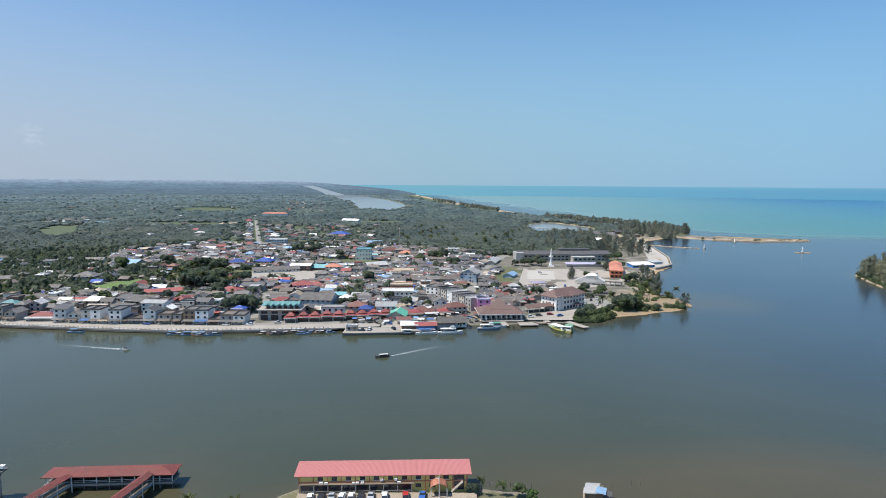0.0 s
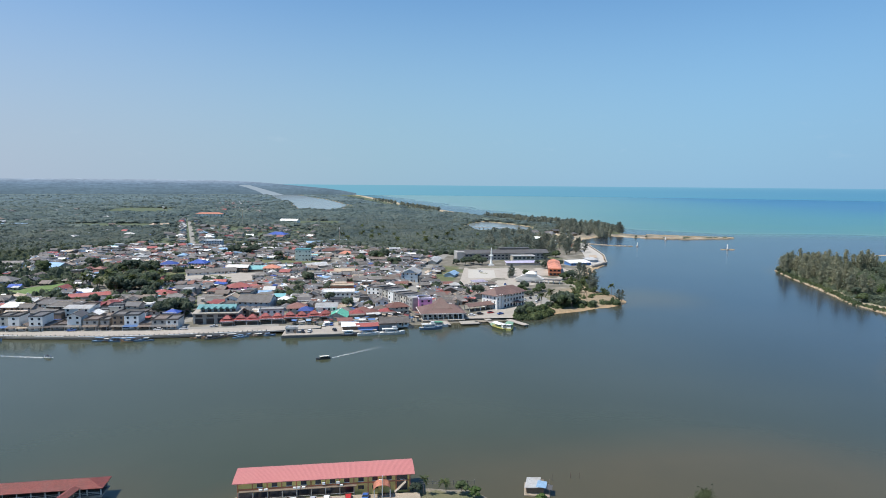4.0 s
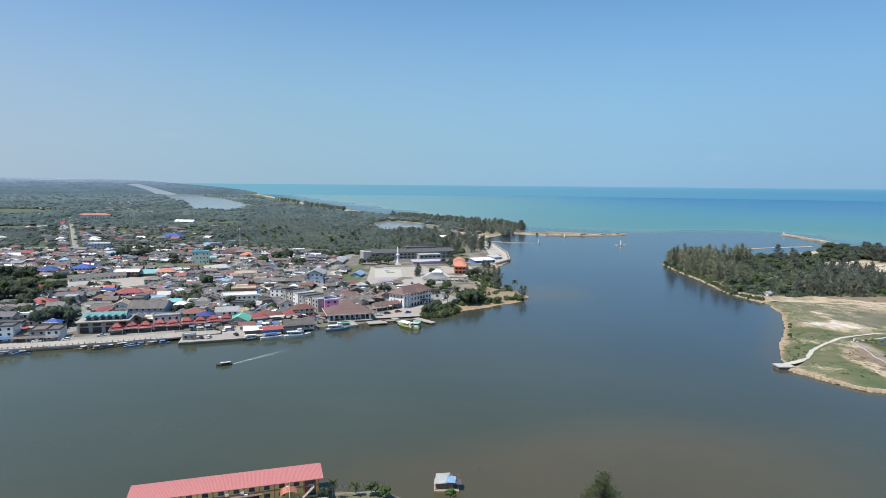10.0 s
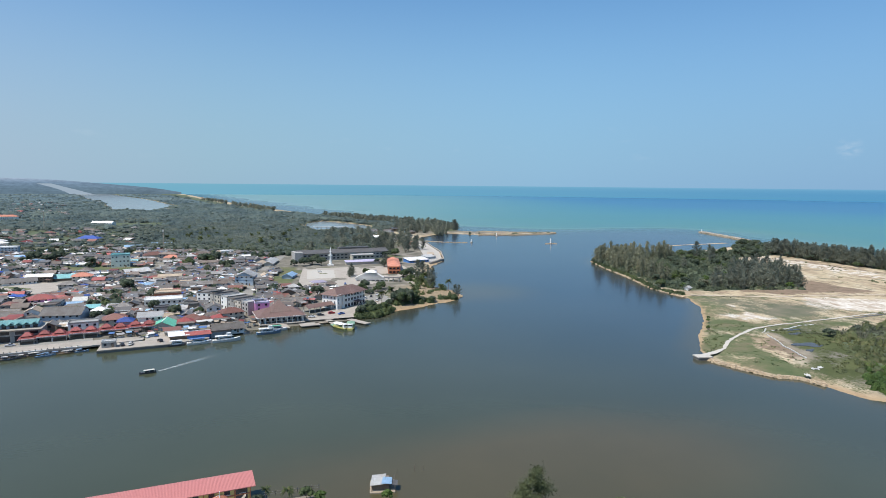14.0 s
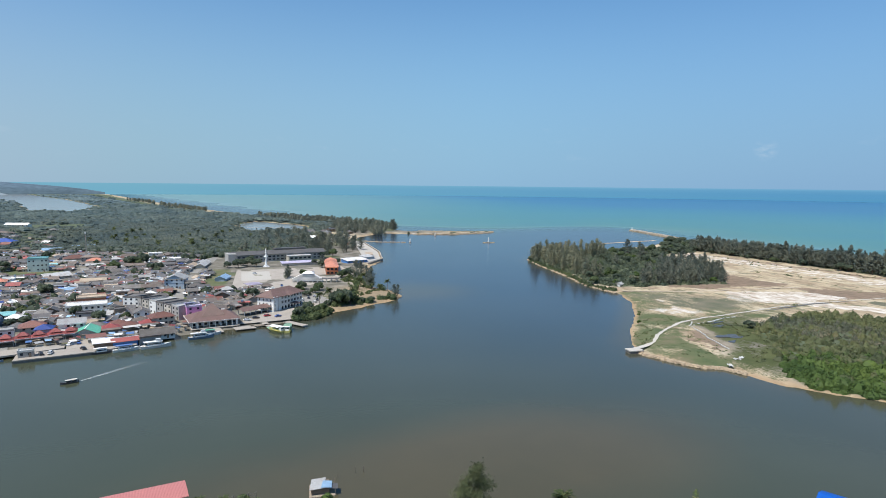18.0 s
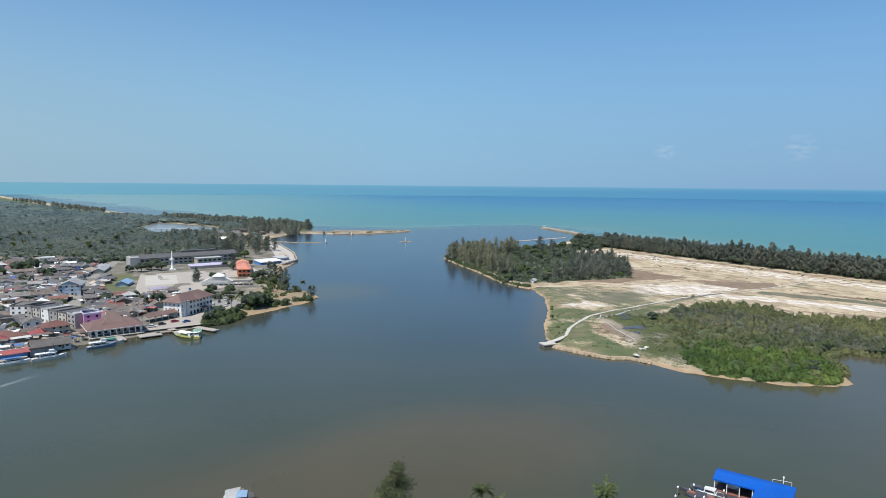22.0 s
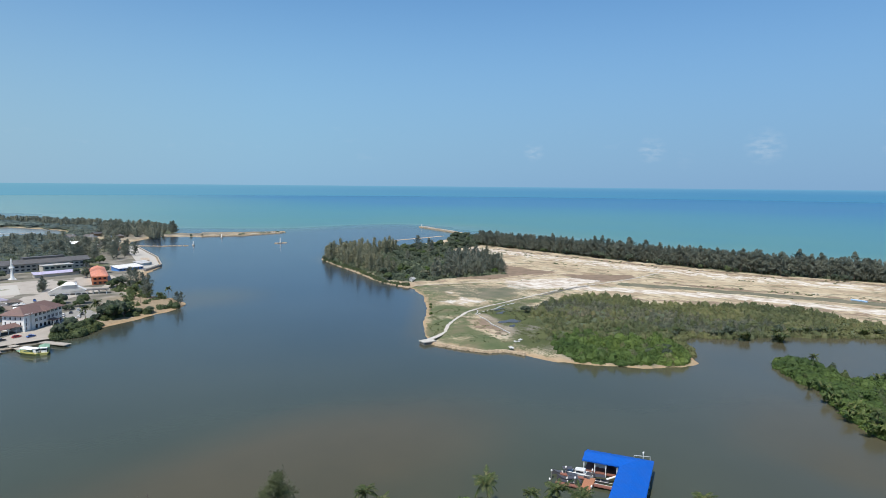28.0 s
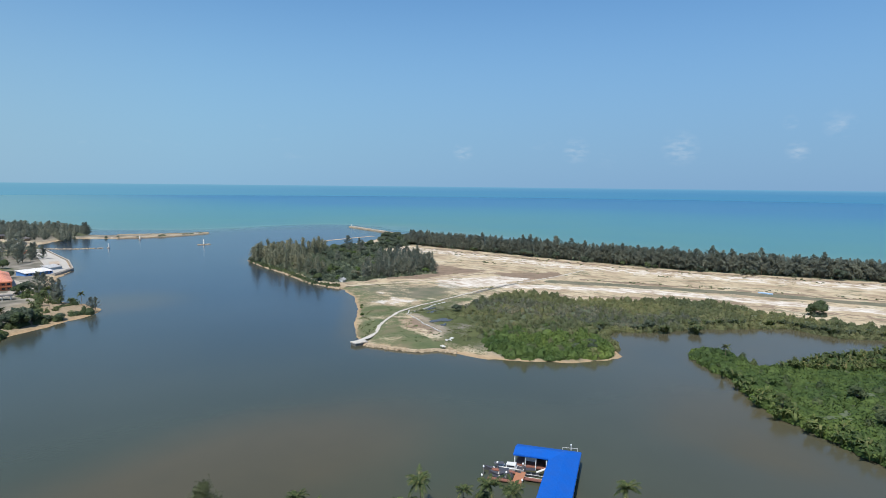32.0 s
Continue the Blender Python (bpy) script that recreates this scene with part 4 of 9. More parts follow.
stuff("casuarina_woods", np.concatenate(q), NEEDLE, "dense belt of grey-green casuarinas behind the beach", "woods")
stuff("undergrowth", thicket(np.array([(along(BELT, s)[0].x + gen.uniform(2, 40), along(BELT, s)[0].y) for s in gen.uniform(0, 650, 520)]), 2.6, 3.8, 40, 0.85, gen), LEAF_DARK, "dark green bushes under the casuarinas", "bushes")

# wooded point of the east bank
TALL_A = [(412, 604), (400, 560), (388, 500), (376, 452), (390, 448), (424, 530), (480, 590), (520, 588), (515, 612), (450, 626)]
TALL_B = [(388, 402), (470, 378), (510, 425), (540, 480), (505, 490), (440, 430)]
for x, y in spread(TALL_B, 52, gen, 4.5):
    plant(pines, x, y, 1.2, 0.82)
for x, y in ((538, 576), (533, 546), (560, 572), (549, 566), (470, 520)):
    plant(pines, x, y, 1.2, 0.95)
for x, y in spread(POINT, 78, gen, 7.0):
    plant(oaks, x, y, 1.2, 0.78)
grey_tree = tagged(broadleaf("broadleaf_tree", 10, 4.4, LEAF_GREY, 58, clumps=12), "half-bare grey tree on the wooded point", "tree", "bare trees")
grey_tree.matrix_basis = pose(403, 491, 1.0, 0, 0, 20)
for x, y, s_ in ((394, 478, 0.85), (420, 520, 1.0), (398, 414, 0.8), (404, 424, 0.7)):
    copy_thing(grey_tree, pose(x, y, 1.0, 0, 0, x * 7) @ Matrix.Diagonal((s_, s_, s_, 1)))
stuff("bushes", thicket(spread(POINT, 1000, gen), 3.2, 4.2, 60, 0.9, gen, 0.9, up=0.4, loose=0.45), LEAF_DARK, "low green bushes on the wooded point", "bushes")
q = [pine_quads(x, y, gen, 340, 0.95, gen.uniform(0.95, 1.3), 0.5) for x, y in spread(TALL_A, 66, gen, 4.5)]
stuff("broad_point_woods", np.concatenate(q), NEEDLE_DRY, "broad olive-grey casuarinas at the tip of the point", "woods")
q = [pine_quads(x, y, gen, 200, 1.0, 1.1) for x, y in spread(TALL_B, 50, gen, 3)]
stuff("point_woods", np.concatenate(q), NEEDLE, "grey-green casuarinas massed on the wooded point", "woods")
ROOT_WOODS = [(590, 585), (640, 575), (690, 596), (745, 656), (792, 728), (752, 716), (700, 680), (650, 630), (600, 606)]
for x, y in spread(ROOT_WOODS, 30, gen, 8):
    plant(oaks, x, y, 1.2, 0.92)
stuff("shore_bushes", thicket(spread(ROOT_WOODS, 260, gen), 3.8, 5.6, 60, 1.0, gen, 0.9, up=0.4, loose=0.45), LEAF_DARK, "green bushes at the root of the breakwater", "bushes")
plant(oaks, 416, 607, 0.6, 0.55, 1)
plant(oaks, 409, 598, 0.6, 0.5, 1)

# mangrove thicket of the east bank
FRONT = [(263, 166), (270, 149), (282, 135), (295, 123), (306, 122), (330, 146), (318, 168), (292, 190), (268, 182)]
bank = spread(MANG, 1850, gen)
front = signed_distance(bank[:, 0], bank[:, 1], FRONT) > -34 * gen.random(len(bank)) ** 2.2
side = (np.abs(bank[:, 0] + 0.2 * bank[:, 1] - 418) < 26) & (bank[:, 1] > 90) & (gen.random(len(bank)) < 0.75)
stuff("mangrove_thicket", np.concatenate([thicket(bank[~front & ~side], 2.9, 4.3, 80, 0.62, gen, up=0.45, loose=0.38), thicket(spread(MANG, 130, gen), 3.4, 5.0, 110, 0.6, gen, up=0.45, loose=0.4)]), LEAF_OLIVE, "olive green mangrove thicket on the river bank", "bushes")
stuff("bare_mangroves", thicket(bank[side & ~front], 2.9, 4.4, 80, 0.55, gen, fill=0.75, up=0.4, loose=0.4), LEAF_GREY, "grey half-bare mangroves beside the creek", "bushes")
fr = np.concatenate([bank[front], spread(FRONT, 150, gen)])
fr = fr[(signed_distance(fr[:, 0], fr[:, 1], EAST) > 2.6) | (fr[:, 0] > 318)]
stuff("river_bushes", np.concatenate([thicket(fr, 2.7, 3.8, 110, 0.6, gen, up=0.4, loose=0.42), thicket(spread(FRONT, 26, gen), 3.6, 5.6, 150, 0.62, gen, up=0.4, loose=0.42)]), LEAF_BRIGHT, "bright green bushes at the sandy water's edge", "bushes")
for x, y in ((302, 135), (312, 140), (298, 142), (346, 152)):
    plant(oaks, x, y, 0.5, 0.62, 1)
for x, y in ((376, 131), (404, 112), (436, 42), (446, 22)):
    plant(oaks, x, y, 0.0, 0.5, 2)
lone = plant(oaks, 487, 54, 0.2, 1.3, 0)

def fringe(line, step, r, h, mat, label):
    """Bushes that overhang the water along a bank."""
    tot = sum((Vector(b) - Vector(a)).length for a, b in zip(line, line[1:]))
    pos = np.array([tuple(along(line, s)[0] + Vector((rnd.uniform(-1.4, 1.4), rnd.uniform(-1.4, 1.4)))) for s in np.arange(0, tot, step)])
    stuff("bank_bushes", thicket(pos, r, h, 90, 0.75, gen, -0.1), mat, label, "bushes")


fringe([(318, 128), (335, 145), (356, 149), (367, 132), (397, 110), (422, 83), (439, 65), (430, 39), (442, 13), (453, -60)], 1.7, 3.0, 3.4, LEAF_OLIVE, "olive mangroves overhanging the creek")
fringe([(325, 59), (336, 71), (345, 82), (345, 90), (338, 93), (326, 88.5), (316, 81), (307, 71.5), (303, 64), (290, 57), (276, 49.5), (266, 42), (262, 36), (252, 23), (242, 10), (237, 0), (213, -23)], 1.4, 2.0, 2.4, LEAF_BRIGHT, "green bushes overhanging the island's bank")
fringe([(411, 599), (395, 553), (378, 490), (355, 428), (353, 402), (357, 392)], 1.3, 2.4, 3.0, LEAF, "green shrubs along the edge of the wooded point")
fringe([(266, 162), (273, 150), (283.5, 137.5), (297, 127.5), (305, 126.5)], 1.6, 2.0, 2.6, LEAF_BRIGHT, "green bushes above the sandy edge")
# nipa island
stuff("island_thicket", thicket(spread(NIPA[:12] + [(225, -30), (406, -30)] + NIPA[-10:], 2000, gen), 3.3, 2.8, 56, 0.62, gen, up=0.5, loose=0.4), LEAF_BRIGHT, "bright green low thicket covering the creek island", "bushes")
for x, y in spread([(338, 84), (300, 55), (255, 15), (235, -60), (330, -60), (390, 0), (345, 50)], 9, gen, 9):
    plant(oaks, x, y, 0.8, 0.72, rnd.choice((0, 3, 3)))
def nipa_fronds(pos, gen, base=0.6, long=1.0, each=9):
    """Clumps of long fronds that rise straight from the mud and arch over."""
    q = []
    for x, y in pos:
        for i in range(each):
            a, ln, w = gen.uniform(0, 6.283), long * gen.uniform(2.6, 4.6), gen.uniform(0.3, 0.5)
            d, s = np.array([math.cos(a), math.sin(a), 0]), np.array([-math.sin(a), math.cos(a), 0])
            b, lean = np.array([x, y, base]), gen.uniform(0.5, 1.0)
            m1, m2, m3 = b + d * ln * 0.2 * lean + np.array([0, 0, ln * 0.6]), b + d * ln * 0.52 * lean + np.array([0, 0, ln * 0.95]), b + d * ln * 0.95 * lean + np.array([0, 0, ln * gen.uniform(0.75, 1.1)])
            q += [[b - s * 0.05, b + s * 0.05, m1 + s * w, m1 - s * w], [m1 - s * w, m1 + s * w, m2 + s * w, m2 - s * w], [m2 - s * w, m2 + s * w, m3 + s * 0.08, m3 - s * 0.08]]
    return np.array(q)
NIPA_BACK = [(332, 52), (345, 45), (364, 37), (385, 25), (404, 11), (406, -30), (352, -30), (350, 10), (340, 32), (326, 50)]
stuff("nipa_palms", nipa_fronds(spread(NIPA_BACK, 420, gen), gen), FROND, "dense upright nipa palm fronds on the creek island", "palms")
edge_line = [(311, 75), (304, 65), (290, 57.5), (276, 50), (266, 42), (262, 36), (252, 23), (242, 10), (237, 0)]
stuff("bank_nipa", nipa_fronds(np.array([tuple(along(edge_line, float(u))[0] + Vector((gen.normal(0.4, 3.2), gen.normal(0.2, 3.2)))) for u in 112 * gen.random(90) ** 0.8]), gen, 0.4, 0.95, 11), NIPA_LEAF, "long arching nipa palm fronds along the island's bank", "palms")
stuff("island_clumps", thicket(spread([(336, 78), (300, 52), (262, 18), (250, -60), (330, -60), (390, 0), (345, 50)], 34, gen, 6), 2.6, 4.6, 120, 0.6, gen, up=0.35, loose=0.45), LEAF, "dark bushes standing out of the island's thicket", "bushes")
clump = [(369.9, 121.8), (371, 121), (383, 106.5), (384.5, 105), (382, 107.5), (351, 155), (353, 153), (350, 153)]
for line in ([(366, 137), (378, 128)], [(398, 114), (428, 87)], [(441, 68), (433, 40), (446, 12), (452, -30)]):
    for u in np.arange(0, (Vector(line[0]) - Vector(line[-1])).length, 2.6):
        p_, d_ = along(line, float(u))
        clump.append((p_.x + gen.uniform(-1.5, 1.5), p_.y + gen.uniform(-1.5, 1.5)))
stuff("creek_bushes", thicket(np.array(clump), 1.8, 2.6, 60, 0.6, gen, -0.2), LEAF_DARK, "dark low bushes standing in the creek's edge", "bushes")
stuff("creek_palms", nipa_fronds(np.array(clump + clump), gen, -0.2), LEAF_DARK, "dark nipa palm clumps standing in the creek's edge", "palms")
for x, y, s_ in ((332, 76, 0.55), (280, 50, 0.5), (266, 39, 0.72), (311, 74, 0.45)):
    plant(palms, x, y, 0.5, s_)

# far woods of the west bank; leaf colours step into painted haze with distance
FAR = [(-3900, 4700), (-3600, 900), (-700, 640), (-480, 770), (-412, 800), (-380, 850), (-335, 915), (-285, 915), (-120, 900), (40, 780), (90, 745), (190, 748), (240, 880), (225, 960), (260, 1000), (300, 1100), (405, 1250), (370, 1450), (262, 1690), (175, 1890), (140, 2020), (20, 2700), (-215, 4150), (-320, 4700)]
FIELDS = [[(-762, 1183), (-743, 1234), (-680, 1130), (-619, 1030), (-612, 964), (-660, 1010)], [(-800, 1850), (-640, 1850), (-690, 2150), (-860, 2150)], [(-870, 1270), (-780, 1270), (-780, 1350), (-880, 1350)]]
k = 16000
r = 1 / gen.uniform(1 / 4700, 1 / 720, k)
a = gen.uniform(radians(-39), radians(20), k)
far = np.stack([r * np.sin(a), r * np.cos(a)], 1)
ok = signed_distance(far[:, 0], far[:, 1], FAR) > 0
OPEN = (LAGOON, POND, [(-560, 1230), (-430, 1230), (-470, 1330), (-640, 1330)], *FIELDS, [(-458, 1500), (-268, 890), (-274, 890), (-464, 1500)],
             [(-500, 1560), (-390, 1560), (-390, 1640), (-500, 1640)], [(-190, 1330), (-110, 1330), (-100, 1430), (-190, 1430)], [(-330, 900), (-100, 900), (-130, 1240), (-370, 1240)])
for poly in OPEN[:-1]:
    ok &= signed_distance(far[:, 0], far[:, 1], poly) < -4
ok &= (signed_distance(far[:, 0], far[:, 1], [(-330, 900), (-100, 900), (-130, 1240), (-370, 1240)]) < 0) | (gen.random(k) < 0.35)
far = far[ok]
dist = np.hypot(far[:, 0], far[:, 1])
near = dist < gen.uniform(1200, 1800, len(dist))
close = dist < gen.uniform(740, 900, len(dist))
def canopy(name, near, far_edge, mats, rows, cols):
    """Closed uneven roof of the woods: a fan of quads that leaves out water, fields and roads."""
    inv = np.linspace(1 / near, 1 / far_edge, rows)
    ang = np.linspace(radians(-40), radians(21), cols)
    rr, aa = np.meshgrid(1 / inv, ang, indexing="ij")
    rr = rr * (1 + gen.normal(0, 0.3, rr.shape) * np.gradient(1 / inv)[:, None] / rr)
    vx, vy = rr * np.sin(aa), rr * np.cos(aa)
    vz = 5.6 + gen.normal(0, 0.55, rr.shape) + 1.7 * wobble(vx, vy, 26, 5) + 1.2 * wobble(vx, vy, 90, 1)
    inner = signed_distance(vx, vy, FAR)
    for poly in OPEN:
        inner = np.minimum(inner, -signed_distance(vx, vy, poly))
    keep = inner > 2
    vz = 0.9 + (vz - 0.9) * np.clip((inner - 14) / 24, 0, 1)
    v = np.stack([vx, vy, vz], -1)
    ok_ = keep[:-1, :-1] & keep[1:, :-1] & keep[:-1, 1:] & keep[1:, 1:]
    quad = np.stack([v[:-1, :-1], v[:-1, 1:], v[1:, 1:], v[1:, :-1]], 2)[ok_]
    # Farther quads take the leaf tones with more painted haze.
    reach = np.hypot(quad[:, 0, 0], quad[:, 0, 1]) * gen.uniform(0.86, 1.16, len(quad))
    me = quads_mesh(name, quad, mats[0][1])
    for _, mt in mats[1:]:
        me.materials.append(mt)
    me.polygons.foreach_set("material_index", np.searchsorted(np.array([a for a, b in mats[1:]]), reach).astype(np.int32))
    tagged(new(name, me), "closed uneven canopy of the flat woods behind the town", "woods", "", "stuff")
canopy("wood_canopy", 730, 4850, ((0, LEAF_DARK), (850, FAR_LEAF_HAZED), (1600, FARTHEST_HAZED), (2700, HAZY)), 170, 640)
stuff("wood_edge", thicket(far[close], 5.2, 5.6, 20, 1.7, gen, 2.4, 6, 0.5, loose=0.4), LEAF_DARK, "dark green trees at the edge of the town", "woods")
near &= ~close
stuff("woods", thicket(far[near], 5.6, 3.0, 20, 1.6, gen, 4.3, 7, 0.5, loose=0.42), FAR_LEAF_HAZED, "dense dark green woods behind the town", "woods")
stuff("far_woods", thicket(far[~near & ~close], 10.0, 4.0, 8, 2.8, gen, 4.6, 6, 0.6, loose=0.3), FARTHEST_HAZED, "far flat woodland beyond the town", "woods")
for x, y in spread([(-60, 900), (60, 820), (180, 960), (150, 1150), (-120, 1150)], 26, gen, 14):
    plant(palms, x, y, 1.4, 1.05)
# casuarinas on the sea side of the town and beyond
q = []
for poly, k in (([(85, 742), (195, 742), (235, 860), (170, 900), (100, 820)], 16), ([(205, 770), (262, 790), (285, 930), (250, 960), (190, 860)], 18), ([(300, 1010), (385, 1050), (440, 1100), (455, 1300), (380, 1330), (330, 1150)], 80), ([(345, 960), (380, 1000), (395, 1030), (360, 1040)], 8), ([(330, 1330), (430, 1330), (350, 1500), (270, 1650)], 70), ([(165, 1957), (195, 1957), (75, 2655), (40, 2655)], 34), ([(150, 870), (230, 890), (260, 1060), (180, 1080)], 12), ([(-60, 3300), (25, 2800), (60, 2800), (-20, 3300)], 22)):
    for x, y in spread(poly, int(k * 1.35), gen, 5):
        q.append(pine_quads(x, y, gen, 260, 1.3, 1.42, 0.6))
stuff("coastal_woods", np.concatenate(q), NEEDLE, "grey-green casuarina groves along the far beach", "woods")


# ---- building kit ----
R = {
    "grey": sheet_roof("fibre_cement_roof", (0.152, 0.14, 0.13), vary=0.4, dirty=0.72),
    "brown": sheet_roof("weathered_brown_roof", (0.172, 0.135, 0.112), vary=0.4, dirty=0.72),
    "dark": sheet_roof("dark_roof", (0.122, 0.121, 0.124)),
    "zinc": sheet_roof("zinc_roof", (0.45, 0.45, 0.44), rough=0.45, dirt=(0.25, 0.17, 0.11), dirty=0.5),
    "red": sheet_roof("red_roof", (0.33, 0.085, 0.075), dirty=0.4),
    "rust": sheet_roof("rusty_red_roof", (0.21, 0.09, 0.068), dirty=0.5),
    "orange": sheet_roof("orange_tile_roof", (0.5, 0.2, 0.13), dirty=0.25),
    "blue": sheet_roof("blue_roof", (0.035, 0.08, 0.32), dirty=0.2),
    "sky": sheet_roof("pale_blue_roof", (0.24, 0.38, 0.54), dirty=0.25),
    "teal": sheet_roof("teal_roof", (0.17, 0.38, 0.39), dirty=0.25),
    "green": sheet_roof("green_roof", (0.1, 0.36, 0.25), dirty=0.2),
    "white": sheet_roof("white_roof", (0.72, 0.71, 0.68), dirty=0.3, dirt=(0.35, 0.3, 0.25)),
    "tan": sheet_roof("tan_roof", (0.42, 0.33, 0.24), dirty=0.35),
    "tile": sheet_roof("brown_tile_roof", (0.17, 0.1, 0.083), dirty=0.3, per_object=0.05, pitch=1.6),
    "market": sheet_roof("market_red_roof", (0.25, 0.05, 0.045), dirty=0.35, pitch=1.4, per_object=0.2),
    "pink": sheet_roof("salmon_roof", (0.43, 0.155, 0.142), dirty=0.12, vary=0.08, per_object=0.0, dirt=(0.45, 0.2, 0.16)),
    "cobalt": sheet_roof("cobalt_blue_roof", (0.006, 0.088, 0.4), dirty=0.08, vary=0.08, per_object=0.0, gloss=0.12),
    "pier": sheet_roof("pier_red_roof", (0.195, 0.047, 0.036), dirty=0.3, pitch=3.0, per_object=0.05),
    "lilac": sheet_roof("lilac_roof", (0.42, 0.38, 0.5), dirty=0.25),
}
W = {
    "cream": surface("cream_wall", (0.5, 0.47, 0.41), 0.8, 0.08, 0.4, (0.3, 0.26, 0.2), 0.45),
    "white": WHITE,
    "grey": surface("grey_wall", (0.38, 0.37, 0.35), 0.85, 0.12, 0.4, (0.17, 0.15, 0.13), 0.5),
    "brown": surface("timber_wall", (0.22, 0.165, 0.12), 0.85, 0.2, 0.6, (0.09, 0.07, 0.05), 0.5),
    "blue": surface("pale_blue_wall", (0.4, 0.49, 0.57), 0.8, 0.08, 0.4, (0.25, 0.24, 0.22), 0.4),
    "green": surface("pale_green_wall", (0.55, 0.61, 0.55), 0.8, 0.08, 0.4, (0.25, 0.26, 0.22), 0.35),
    "pink": surface("pink_wall", (0.72, 0.3, 0.55), 0.8, 0.08, 0.4, (0.4, 0.25, 0.3), 0.3),
    "yellow": surface("yellow_wall", (0.74, 0.58, 0.2), 0.75, 0.06, 0.5, (0.45, 0.33, 0.14), 0.3, per_object=0.0),
    "orange": surface("orange_wall", (0.55, 0.2, 0.1), 0.8, 0.08, 0.4, (0.35, 0.12, 0.06), 0.3),
    "strong_blue": surface("blue_wall", (0.08, 0.22, 0.52), 0.8, 0.08, 0.4, (0.1, 0.15, 0.25), 0.3),
}
AWNING = [surface("awning_" + k, c, 0.75, 0.1, 0.8, per_object=0.2) for k, c in (("blue", (0.07, 0.15, 0.33)), ("green", (0.12, 0.36, 0.24)), ("white", (0.75, 0.74, 0.72)), ("orange", (0.65, 0.25, 0.08)), ("red", (0.5, 0.06, 0.05)))]
WINDOW = Geo().box(0, 0, 0, 1, 1, 1).mesh("window", GLASS_DARK)
DOOR = Geo().box(0, 0, 0, 1, 1, 1).mesh("door", W["brown"])


def put(me, name, parent, x, y, z, sx, sy, sz, rz=0.0, label=""):
    ob = new(name, me)
    ob.parent = parent
    ob.matrix_basis = pose(x, y, z, 0, 0, rz) @ Matrix.Diagonal((sx, sy, sz, 1))
    if label:
        ob["label"] = label
    return ob


def windows(root, w, d, h, storeys, sides=("front",), pitch=3.2, size=(1.3, 1.3), skip=0.0):
    for side in sides:
        run, off, rz = {"front": (w, d / 2, 0), "left": (d, w / 2, -90), "right": (d, w / 2, 90), "back": (w, d / 2, 180)}[side]
        k = max(1, int(run // pitch))
        for s in range(storeys):
            for i in range(k):
                if rnd.random() < skip:
                    continue
                u = (i + 0.5) * run / k - run / 2
                m = Matrix.Rotation(radians(rz), 4, "Z") @ Vector((u, -off, 0))
                put(WINDOW, "window", root, m.x, m.y, h / storeys * (s + 0.36), size[0], 0.14, size[1], rz)


NAMES = {"grey": "grey fibre-cement", "brown": "weathered brown", "dark": "dark grey", "zinc": "pale zinc", "red": "bright red", "rust": "rusty red", "orange": "orange tiled", "blue": "deep blue", "sky": "pale blue", "teal": "teal", "green": "green", "white": "white sheet", "tan": "tan", "tile": "brown tiled", "market": "dark red", "lilac": "lilac"}


